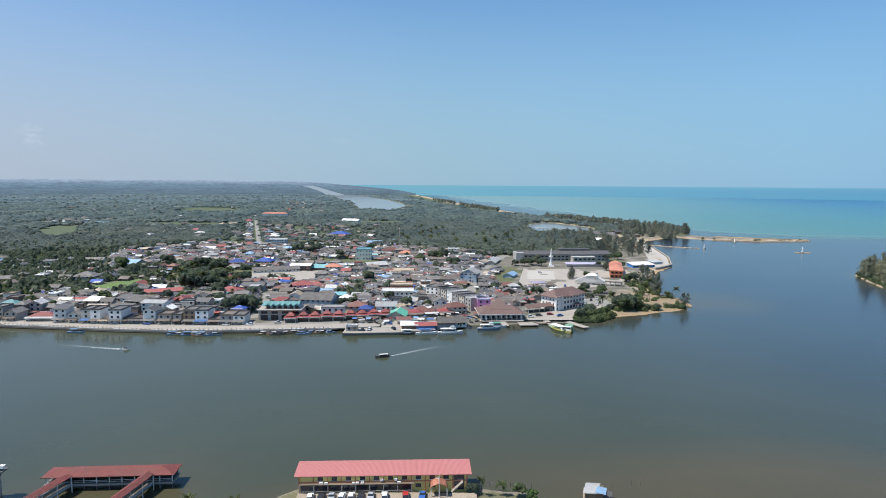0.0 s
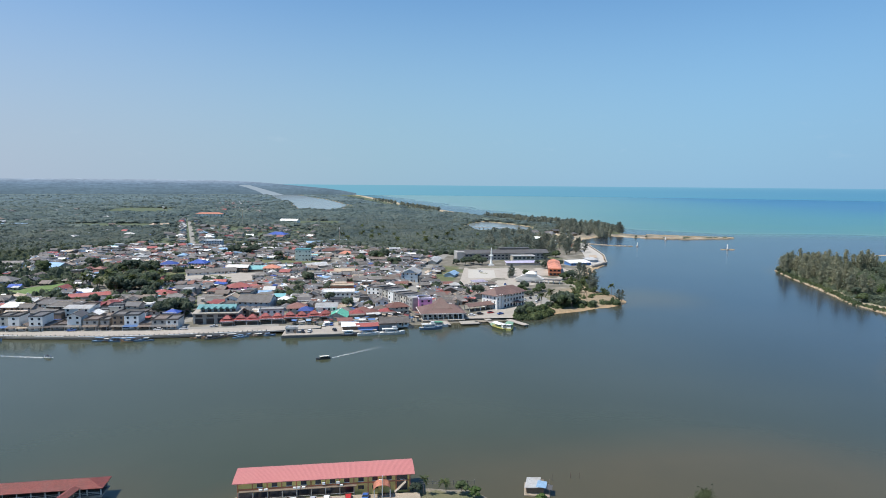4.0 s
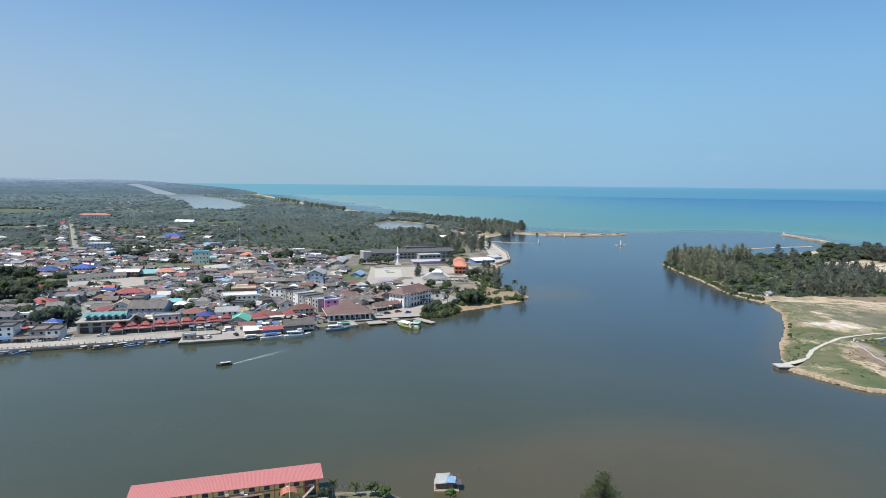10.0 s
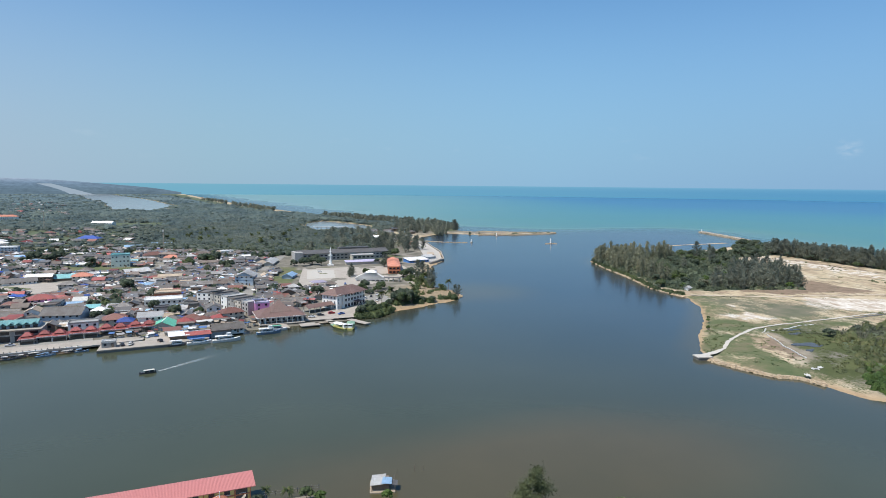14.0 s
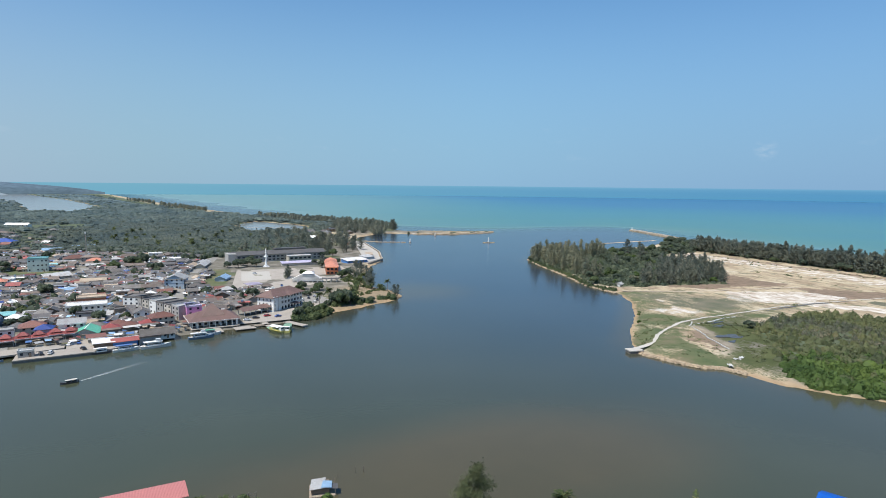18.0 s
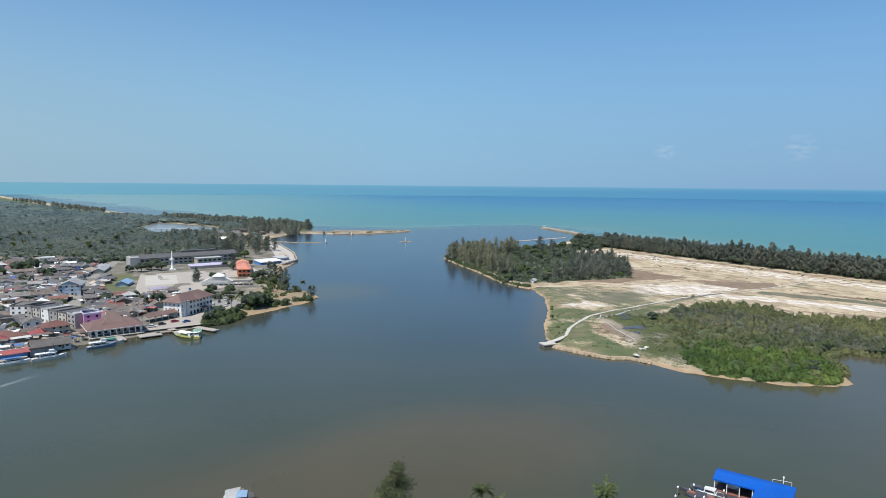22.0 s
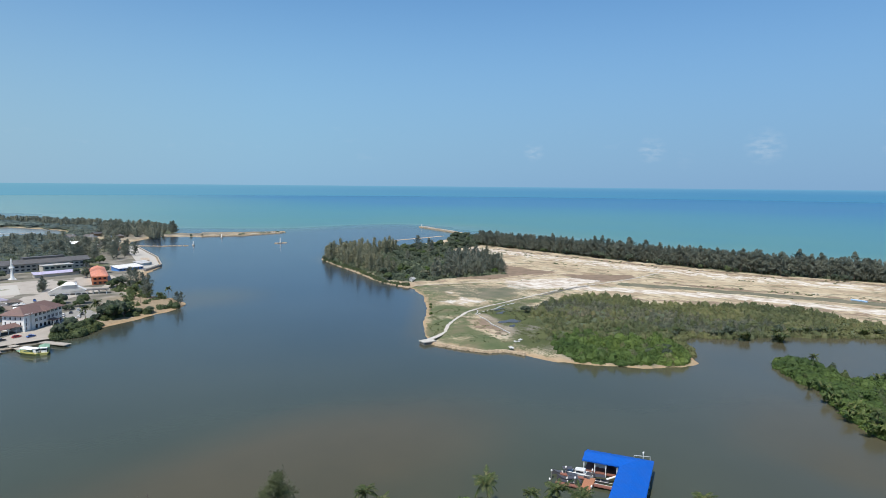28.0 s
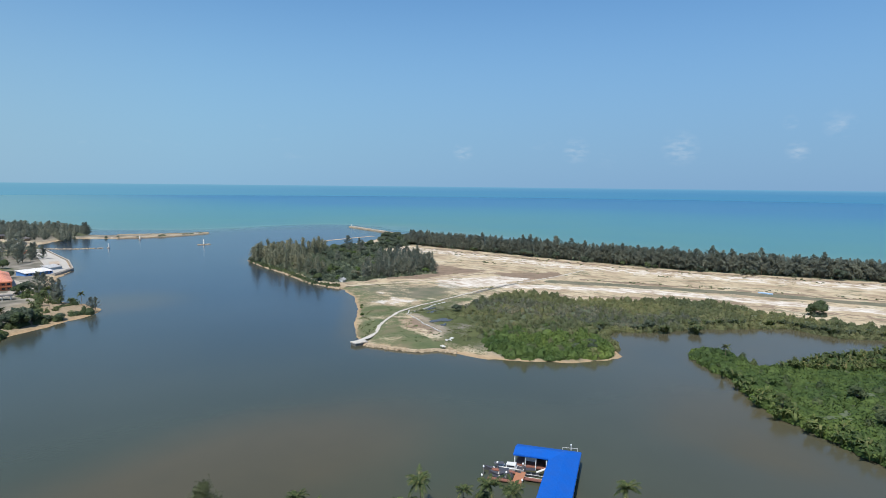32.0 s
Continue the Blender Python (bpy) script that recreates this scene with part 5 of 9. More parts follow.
def house(x, y, w, d, rz=0.0, storeys=1, roof="gable", rc="grey", wc="cream", rise=None, win=(), porch=False, flat_z=None, base=1.45, name="house", over=0.9, high=2.8, label=None, skip=0.12):
    """A house facing its own -y: wall, roof, windows and a door, with a lean-to in front where it has one."""
    h = storeys * high
    rise = (0.2 * min(w, d) + 0.3) if rise is None else rise
    root = thing(name, x, y, base, rz, label or f"{'two-storey ' if storeys == 2 else 'three-storey ' if storeys == 3 else 'low '}house with a {NAMES.get(rc, rc)} {roof if roof != 'flat' else 'flat'} roof", "building" if name != "house" else "house", "houses of the town")
    g = Geo().box(0, 0, -0.6, w, d, h + 0.6)
    turn = d > w and roof in ("gable", "hip")
    ww, dd = (d, w) if turn else (w, d)
    spin = Matrix.Rotation(radians(90), 4, "Z") if turn else Matrix.Identity(4)
    r = Geo()
    if roof == "gable":
        for s in (-1, 1):
            tri = [spin @ Vector((s * ww / 2, -dd / 2, h)), spin @ Vector((s * ww / 2, dd / 2, h)), spin @ Vector((s * ww / 2, 0, h + rise - 0.25))]
            g.add([tuple(p) for p in tri], [(0, 1, 2)])
        r.gable(ww, dd, h, rise, over)
    elif roof == "hip":
        r.hip(ww, dd, h, rise, over)
    elif roof == "shed":
        r.shed(w, d, h + 0.15, rise * 0.7, over)
        for s in (-1, 1):
            g.add([(s * w / 2, -d / 2, h), (s * w / 2, d / 2, h), (s * w / 2, d / 2, h + rise * 0.55)], [(0, 1, 2)])
        g.box(0, d / 2 - 0.1, h, w, 0.2, rise * 0.55)
    else:
        r.box(0, 0, h, w + 0.3, d + 0.3, 0.25)
        for sx, sy, px_, py_ in ((w + 0.3, 0.2, 0, -d / 2), (w + 0.3, 0.2, 0, d / 2), (0.2, d, -w / 2, 0), (0.2, d, w / 2, 0)):
            r.box(px_, py_, h + 0.25, sx, sy, 0.7)
    if turn:
        r.v = [tuple(spin @ Vector(p)) for p in r.v]
    part("wall", g, W[wc], root)
    top = part("roof", r, R[rc], root)
    if roof in ("gable", "hip") and y < 520:
        run = ww / 2 + over if roof == "gable" else max(0.3, (ww - dd) / 2)
        ends = [spin @ Vector((s * run, 0, h + rise + 0.03)) for s in (-1, 1)]
        part("ridge_cap", Geo().beam(tuple(ends[0]), tuple(ends[1]), 0.4, 0.14), R["tan"] if rc in ("grey", "brown", "dark") else WHITE, top)
    if name == "house" and rnd.random() < 0.3:
        part("fascia", Geo().box(0, -d / 2 - over, h - 0.35, w + over, 0.12, 0.45), rnd.choice((WHITE, W["cream"])), root)
    if win:
        windows(root, w, d, h, storeys, win, skip=skip)
        put(DOOR, "door", root, w * 0.28, -d / 2, 0, 1.1, 0.16, 2.1)
    if porch:
        c = rnd.choice(("zinc", "grey", "brown", "white", "rust"))
        part("lean_to", Geo().plate([(-w / 2, -d / 2 - 2.8, 2.5), (w / 2, -d / 2 - 2.8, 2.5), (w / 2, -d / 2, 3.0), (-w / 2, -d / 2, 3.0)], 0.12), R[c], root)
        for u in (-0.46, 0, 0.46):
            part("post", Geo().box(u * w, -d / 2 - 2.6, -0.3, 0.15, 0.15, 2.75), CONCRETE, root)
    return root


# ---- waterfront: quay, pier, roads ----
def lane(name, pts, width, mat, z=1.62, thick=0.12, label="", category="road", kerb=False):
    """Paved strip along a line, in slabs that follow its bends."""
    g = Geo()
    P = [Vector((*p, 0)) for p in pts]
    nrm = []
    for i in range(len(P)):
        d = (P[min(i + 1, len(P) - 1)] - P[max(i - 1, 0)]).normalized()
        nrm.append(Vector((-d.y, d.x, 0)))
    for i in range(len(P) - 1):
        w0, w1 = width * 0.5, width * 0.5
        q = [P[i] - nrm[i] * w0, P[i + 1] - nrm[i + 1] * w1, P[i + 1] + nrm[i + 1] * w1, P[i] + nrm[i] * w0]
        g.plate([(v.x, v.y, z) for v in q], thick)
    return setting(name, g, mat, label, category)


QUAY = [(-560, 392), (-420, 377), (-330, 370), (-267, 365), (-226, 360), (-192, 355.5), (-160, 353), (-129, 354), (-93, 357.5), (-64, 361)]
quay = thing("quay", 0, 0, 0, 0, "long pale concrete quay on dark piles along the river", "quay", "", "structure")
BOLLARD = Geo().box(0, 0, 0, 0.34, 0.34, 0.75).mesh("bollard", CONCRETE_DARK)
s, total = 0.0, sum((Vector(b) - Vector(a)).length for a, b in zip(QUAY, QUAY[1:]))
while s < total - 6:
    a, da = along(QUAY, s)
    b, db = along(QUAY, s + 8.0)
    g = Geo()
    na, nb = Vector((-da.y, da.x)), Vector((-db.y, db.x))
    a2, b2 = a + na * 12.5, b + nb * 12.5
    d = (b - a).normalized() * 0.06
    g.plate([(a.x, a.y, 1.9), (b.x - d.x, b.y - d.y, 1.9), (b2.x - d.x, b2.y, 1.9), (a2.x, a2.y, 1.9)], 0.7)
    part("slab", g, CONCRETE, quay)
    g = Geo()
    for u in (0.1, 0.6):
        c = a + (b - a) * u + na * 0.8
        g.tube([(c.x, c.y, -3), (c.x, c.y, 1.3)], [0.28, 0.28], 6)
    g.beam((a.x, a.y, 0.75), (b.x, b.y, 0.75), 0.3, 0.9)
    part("piles", g, CONCRETE_DARK, quay)
    part("kerb", Geo().beam((a.x + na.x * 0.25, a.y + na.y * 0.25, 2.02), (b.x + nb.x * 0.25, b.y + nb.y * 0.25, 2.02), 0.35, 0.3), WHITE if int(s / 8) % 3 else CONCRETE, quay)
    for u in (0.1, 0.43, 0.76):
        c = a + (b - a) * u + na * 0.3
        put(BOLLARD, "bollard", quay, c.x, c.y, 2.1, 1, 1, 1)
    s += 8.0
pier = thing("pier", 0, 0, 0, 0, "low concrete landing pier with a small shed and dark skirt", "pier", "", "structure")
part("slab", Geo().plate([(-58, 350, 1.7), (-24, 353, 1.7), (-4, 360, 1.7), (-5, 367, 1.7), (-24, 366, 1.7), (-58, 363, 1.7)], 0.5), CONCRETE, pier)
part("ramp", Geo().plate([(-37, 364, 1.76), (-25, 365, 1.76), (-26, 383, 1.76), (-38, 382, 1.76)], 0.5), CONCRETE, pier)
part("skirt", Geo().beam((-58, 350.3, 0.6), (-24, 353.3, 0.6), 0.35, 1.4).beam((-24, 353.3, 0.6), (-4, 360.3, 0.6), 0.35, 1.4).beam((-58, 350.3, 0.6), (-58, 363, 0.6), 0.35, 1.4), CONCRETE_DARK, pier)
g = Geo()
for i in range(12):
    g.tube([(-57 + i * 2.9, 351.2 + i * 0.25, -3), (-57 + i * 2.9, 351.2 + i * 0.25, 1.3)], [0.25, 0.25], 6)
part("piles", g, CONCRETE_DARK, pier)
house(-53.2, 357, 6.6, 4.6, 3, 1, "flat", "zinc", "grey", win=("front", "right"), base=1.72, name="pier_shed", label="small grey pier shed with a flat roof", high=2.7)
setting("promenade", Geo().plate([(-78, 359.6, 1.95), (-64, 361.0, 1.95), (-38, 366.5, 1.95), (-38, 375, 1.95), (-78, 372.5, 1.95)], 0.8), CONCRETE, "pale concrete promenade behind the pier", "pavement")
lane("road_main", [(-262, 868), (-272, 907), (-444, 1459), (-520, 1700), (-640, 2000)], 7, ASPHALT, z=2.1, label="grey straight road out of the town", thick=0.8)
lane("road_east", [(14, 440), (22, 490), (34, 570), (48, 650), (68, 720), (84, 790)], 9, ASPHALT, label="grey street between rows of houses")
lane("road_middle", [(-64, 590), (-62, 640), (-50, 690), (-56, 740), (-80, 800), (-180, 860), (-268, 880)], 8, ASPHALT, label="curving grey street through the houses")
lane("road_front", [(-540, 408), (-330, 385), (-267, 380.5), (-192, 371), (-160, 369), (-129, 370), (-93, 373.5), (-64, 377)], 7, ASPHALT, z=1.7, label="grey riverside street")
lane("lane_market", [(-118, 372), (-124, 400), (-128, 440), (-140, 480), (-120, 540), (-150, 580)], 5, ASPHALT, label="narrow street leading up from the quay")
setting("yard", Geo().plate([(-205, 560, 1.66), (-120, 545, 1.66), (-110, 600, 1.66), (-170, 610, 1.66)], 0.1), CONCRETE, "pale open concrete yard", "pavement")
setting("plaza", Geo().plate([(62, 508, 1.64), (112, 505, 1.64), (185, 560, 1.64), (188, 625, 1.64), (84, 632, 1.64)], 0.1), CONCRETE, "pale concrete plaza between the public buildings", "pavement")
setting("plaza_court", Geo().plate([(78, 560, 1.7), (104, 560, 1.7), (112, 614, 1.7), (86, 616, 1.7)], 0.05), GRAVEL, "paler court laid on the plaza", "pavement")
setting("forecourt", Geo().plate([(50, 388, 1.62), (84, 389, 1.62), (96, 400, 1.62), (118, 430, 1.62), (112, 440, 1.62), (70, 412, 1.62)], 0.1), CONCRETE, "pale forecourt beside the ferry terminal", "pavement")
setting("parking", Geo().plate([(104, 425, 1.6), (128, 438, 1.6), (122, 470, 1.6), (100, 455, 1.6)], 0.1), ASPHALT, "small grey car park beside the terminal", "pavement")
setting("sea_wall_yard", Geo().plate([(222, 640, 1.75), (250, 672, 1.75), (272, 742, 1.75), (300, 893, 1.75), (290, 900, 1.75), (256, 770, 1.75)], 0.6), GRAVEL, "white sandy yard along the sea wall", "pavement")
setting("sea_wall", Geo().beam((222, 634, 1.2), (251, 668, 1.2), 1.2, 2.2).beam((251, 668, 1.2), (274, 740, 1.2), 1.2, 2.2).beam((274, 740, 1.2), (302, 892, 1.2), 1.2, 2.2), CONCRETE, "grey concrete sea wall", "wall")


# ---- landmark buildings ----
def terminal():
    root = thing("ferry_terminal", 86, 432, 1.5, 39, "white three-storey terminal with arches and a brown tiled hip roof", "building")
    root.matrix_basis = pose(86, 432, 1.5, 0, 0, 39) @ Matrix.Diagonal((0.79, 0.8, 0.84, 1))
    w, d, h = 39.0, 17.0, 12.0
    g = Geo().box(0, 0, -0.5, w, d, h + 0.5)
    for u in (-16, -12.6):
        g.box(u, -d / 2 - 0.6, 0, 1.0, 1.2, h)
    g.box(-17.5, -d / 2 - 0.5, 0, 5.6, 1.0, h)
    for z in (4.1, 8.0):
        g.box(0, 0, z, w + 0.4, d + 0.4, 0.25)
    part("wall", g, WHITE, root)
    r = Geo().hip(w + 1, d + 1, h, 4.6, 1.3, 12.5)
    part("roof", r, R["tile"], root)
    r2 = Geo()
    for s in (-1, 1):
        q = [(4, -d / 2 - 3.4, h - 0.2 + 0.0), (4 + s * 6.5, -d / 2 - 3.4, h - 0.9), (4 + s * 6.5, -1, h + 2.2), (4, -1, h + 3.9)]
        r2.plate(q if s > 0 else q[::-1], 0.18)
    part("dormer_roof", r2, R["tile"], root)
    for s in range(3):
        for i in range(7):
            u = -7.5 + i * 4.2
            if s == 0:
                a = Geo().box(0, 0, 0, 2.2, 0.2, 1.7)
                a.add([(-1.1, -0.1, 1.7)] + [(-1.1 * math.cos(t * math.pi / 6), -0.1, 1.7 + 1.1 * math.sin(t * math.pi / 6)) for t in range(1, 6)] + [(1.1, -0.1, 1.7)], [tuple(range(7))])
                ob = part("arch", a, GLASS_DARK, root)
                ob.matrix_basis = pose(u, -d / 2 - 0.02, 0.3)
            else:
                put(WINDOW, "window", root, u, -d / 2, 1.1 + 3.9 * s, 2.3, 0.16, 2.1)
                part("shutter_frame", Geo().box(u, -d / 2 - 0.12, 1.0 + 3.9 * s, 0.16, 0.12, 2.3).box(u - 1.25, -d / 2 - 0.12, 1.0 + 3.9 * s, 0.2, 0.12, 2.3).box(u + 1.25, -d / 2 - 0.12, 1.0 + 3.9 * s, 0.2, 0.12, 2.3), WHITE, root)
                part("sill", Geo().box(u, -d / 2 - 0.2, 0.9 + 3.9 * s, 2.7, 0.5, 0.15), WHITE, root)
    for s in range(3):
        for i in range(4):
            put(WINDOW, "window", root, -w / 2, -6 + i * 4, 1.0 + 3.5 * s, 0.16, 0.9, 2.0)
            put(WINDOW, "window", root, w / 2, -6 + i * 4, 1.0 + 3.5 * s, 0.16, 1.6, 1.8)
    for z in (0.6, 3.6, 6.6):
        put(WINDOW, "window", root, -18.4, -d / 2 - 1.0, z + 0.5, 0.7, 0.16, 2.2)
        put(WINDOW, "window", root, -14.3, -d / 2, z + 0.5, 0.8, 0.16, 2.2)
    part("porch_roof", Geo().shed(7, 5, 3.6, 0.8, 0.2), R["tile"], root).matrix_basis = pose(6.5, -d / 2 - 3, 0)
    for u in (3.4, 9.6):
        part("column", Geo().tube([(u, -d / 2 - 5, -0.3), (u, -d / 2 - 5, 3.6)], [0.3, 0.3], 10), WHITE, root)


terminal()


def ferry_hall():
    root = thing("ferry_hall", 38.5, 400, 1.6, 4, "wide white pier hall with columns and a brown tiled pyramid roof", "building")
    root.matrix_basis = pose(37.5, 398, 1.6, 0, 0, 4) @ Matrix.Diagonal((0.84, 0.84, 0.92, 1))
    part("floor_slab", Geo().box(0, -1, -0.5, 33, 30, 0.5), CONCRETE, root)
    g = Geo().box(-2, 3, 0, 25, 19, 4.4)
    for u in (-15.5, -12.2, 15):
        g.box(u, -12.2, 0, 0.9, 0.9, 4.4)
    part("wall", g, WHITE, root)
    r = Geo().hip(34, 27, 4.4, 4.3, 1.0, 9.0)
    part("roof", r, R["tile"], root)
    part("upper_roof", Geo().hip(15, 14, 6.9, 6.4, 0.5, 0.8), R["tile"], root)
    part("fascia", Geo().beam((-17.8, -14.3, 4.0), (17.8, -14.3, 4.0), 0.2, 0.7).beam((-17.8, -14.3, 4.0), (-17.8, 14, 4.0), 0.2, 0.7), WHITE, root)
    for i in range(9):
        part("column", Geo().box(-15.6 + i * 3.9, -12.6, -0.4, 0.6, 0.6, 4.6), WHITE, root)
        if i < 8:
            put(WINDOW, "window", root, -13.7 + i * 3.9, -6.6, 0.5, 2.4, 0.2, 3.1)
    for i in range(5):
        part("column", Geo().box(-16, -8 + i * 4.8, -0.4, 0.6, 0.6, 4.6), WHITE, root)
    for i in range(9):
        part("pile", Geo().tube([(-15.6 + i * 3.9, -14.5, -5), (-15.6 + i * 3.9, -14.5, -0.5)], [0.25, 0.25], 6), CONCRETE_DARK, root)


ferry_hall()
sh = thing("covered_walk", 67, 418, 1.6, 25, "long brown tiled canopy on posts", "shelter")
part("roof", Geo().gable(24, 8, 3.6, 1.6, 0.5), R["tile"], sh)
for i in range(6):
    for v in (-3.4, 3.4):
        part("post", Geo().box(-11 + i * 4.4, v, -0.3, 0.3, 0.3, 3.9), WHITE, sh)


def monument():
    root = thing("white_tower", 115.5, 650, 1.5, 0, "slender white tower with stepped collars and a pointed top", "tower")
    root.matrix_basis = pose(115.5, 650, 1.5) @ Matrix.Diagonal((0.68, 0.68, 0.95, 1))
    part("plinth", Geo().box(0, 0, -0.4, 9, 9, 1.0).box(0, 0, 0.6, 6, 6, 1.0), WHITE, root)
    part("shaft", Geo().tube([(0, 0, 1.5), (0, 0, 4), (0, 0, 10.5)], [2.3, 1.7, 1.35], 12), WHITE, root)
    part("lower_collar", Geo().tube([(0, 0, 10.3), (0, 0, 10.8), (0, 0, 11.6)], [1.4, 3.1, 3.1], 12), WHITE, root)
    part("lantern", Geo().tube([(0, 0, 11.6), (0, 0, 14.5), (0, 0, 15.5)], [1.3, 1.15, 1.7], 12), WHITE, root)
    part("finial", Geo().tube([(0, 0, 15.5), (0, 0, 18.5), (0, 0, 20.5)], [1.0, 0.8, 0.1], 10), WHITE, root)
    part("cross_bar", Geo().beam((-2.6, 0, 12.6), (2.6, 0, 12.6), 0.5, 0.6), WHITE, root)


monument()


def orange_block():
    root = thing("orange_block", 170, 598, 1.5, -14, "orange three-storey block with a stepped orange tiled roof", "building")
    part("wall", Geo().box(0, 0, -0.5, 11.5, 60, 8.2), W["orange"], root)
    for i in range(4):
        r = Geo().hip(12, 14.6, 7.7, 2.8, 0.5, 0.4)
        ob = part("roof", r, R["orange"], root)
        ob.matrix_basis = pose(0, -22.5 + i * 15, 0)
    for s in range(2):
        part("balcony", Geo().box(0, -30.6, 3.3 + 3.4 * s, 11.5, 1.4, 0.5), W["orange"], root)
        for i in range(3):
            put(WINDOW, "window", root, -3.7 + i * 3.7, -30, 1.0 + 3.6 * s, 2.2, 0.2, 1.7)
        for i in range(8):
            put(WINDOW, "window", root, -5.75, -26 + i * 7.4, 1.0 + 3.6 * s, 0.2, 3.0, 1.5)


orange_block()


def school():
    root = thing("school_block", 138, 702, 1.5, 4, "long grey three-storey block with a dark roof", "building")
    part("wall", Geo().box(0, 0, -0.5, 104, 15, 9.0).box(-52, -4, -0.5, 9, 20, 11), W["grey"], root)
    part("roof", Geo().gable(105, 16, 8.5, 3.2, 0.8), R["dark"], root)
    part("tank_roof", Geo().box(14, 3, 10.6, 36, 7, 2.8), R["dark"], root)
    part("front_wing", Geo().box(20, -14, -0.5, 26, 12, 6.5), W["cream"], root)
    part("front_roof", Geo().box(20, -14, 6.0, 27, 13, 0.4), R["zinc"], root)
    for s in range(2):
        for i in range(20):
            put(WINDOW, "window", root, -44 + i * 4.7, -7.5, 1.6 + 3.3 * s, 2.8, 0.2, 1.5)
    for i in range(5):
        put(WINDOW, "window", root, 10 + i * 5, -20, 2.9, 3.2, 0.2, 1.9)


school()
house(150, 652, 36, 8, 2, 1, "shed", "lilac", "cream", rise=2.0, name="canteen", label="long low canteen with a lilac sheet roof")
house(57, 680, 40, 9, 76, 1, "gable", "zinc", "cream", name="market_shed")
g = thing("lilac_canopy", 82, 521, 1.6, 10, "round lilac sun canopy on posts", "canopy")
part("cover", Geo().hip(12, 12, 3.6, 1.2, 0.3, 0.2), R["lilac"], g)
for u in (-5, 5):
    for v in (-5, 5):
        part("post", Geo().box(u, v, -0.2, 0.2, 0.2, 3.8), WHITE, g)


def gatehouse():
    root = thing("arched_footbridge", 131, 533, 1.6, -22, "white footbridge pavilion with sloping stair roofs and a flat deck", "bridge")
    root.matrix_basis = pose(131, 533, 1.6, 0, 0, -22) @ Matrix.Diagonal((0.66, 0.75, 0.95, 1))
    part("deck", Geo().plate([(-8, -4, 7.2), (6, -4, 7.2), (6, 4, 7.2), (-8, 4, 7.2)], 0.6), WHITE, root)
    part("roof", Geo().hip(14, 8, 8.6, 2.0, 0.6), R["white"], root)
    part("stair_roof", Geo().plate([(-22, -3.5, 3.0), (-8, -3.5, 8.0), (-8, 3.5, 8.0), (-22, 3.5, 3.0)], 0.3), R["white"], root)
    part("stair_roof", Geo().plate([(6, -3.5, 8.0), (18, -3.5, 3.4), (18, 3.5, 3.4), (6, 3.5, 8.0)], 0.3), R["white"], root)
    part("side_wall", Geo().plate([(-21, -3.4, 2.8), (-8, -3.4, 7.6), (6, -3.4, 7.6), (17, -3.4, 3.2)], 1.5), WHITE, root)
    part("flat_roof", Geo().box(28, 0, 3.2, 24, 8, 0.5), R["grey"], root)
    for u in (-20, -14, -8, 0, 6, 12, 18, 24, 30, 38):
        for v in (-3, 3):
            part("column", Geo().box(u, v, -0.4, 0.5, 0.5, 3.6), WHITE, root)


gatehouse()
house(64, 574, 9, 17, -22, 1, "gable", "sky", "blue", name="hall", label="small hall with a pale blue sheet roof")
house(212, 652, 25, 14, 12, 1, "shed", "white", "strong_blue", rise=2.6, win=("front",), name="restaurant", label="blue seaside restaurant with white sheet roofs")
house(235, 676, 14, 10, 25, 1, "shed", "zinc", "blue", name="restaurant_annex", label="low seaside annex with a zinc roof")
house(270, 850, 9, 7, 12, 1, "gable", "orange", "orange", name="hut", label="small orange hut on the white yard")
house(246, 700, 7, 16, -18, 1, "shed", "tan", "brown", name="hut", label="long tan hut along the sea wall")


def teal_house():
    root = thing("waterfront_house", -103.0, 390.5, 1.6, 2, "two-storey waterfront house with a teal roof of small gables", "building", "houses of the town")
    part("wall", Geo().box(0, 0, -0.5, 27, 15, 7.2), W["grey"], root)
    part("upper_wall", Geo().box(1, 1, 6.7, 21, 11, 2.6), W["blue"], root)
    part("roof", Geo().gable(22, 12, 9.3, 1.6, 0.6), R["teal"], root)
    part("terrace", Geo().box(0, -1.5, 6.7, 28, 16.5, 0.35), CONCRETE, root)
    for i in range(6):
        ob = part("gable_roof", Geo().gable(3.0, 3.2, 9.2, 1.2, 0.25), R["teal"], root)
        ob.matrix_basis = pose(-7.9 + i * 3.6, -5.0, 0, 0, 0, 90)
        put(WINDOW, "window", root, -7.9 + i * 3.6, -4.5, 7.0, 2.2, 0.2, 1.7)
    for i in range(4):
        put(WINDOW, "shopfront", root, -10 + i * 6.6, -7.5, 0.2, 4.6, 0.2, 3.2)
        put(WINDOW, "window", root, -10 + i * 6.6, -7.5, 4.2, 4.0, 0.2, 1.6)


teal_house()

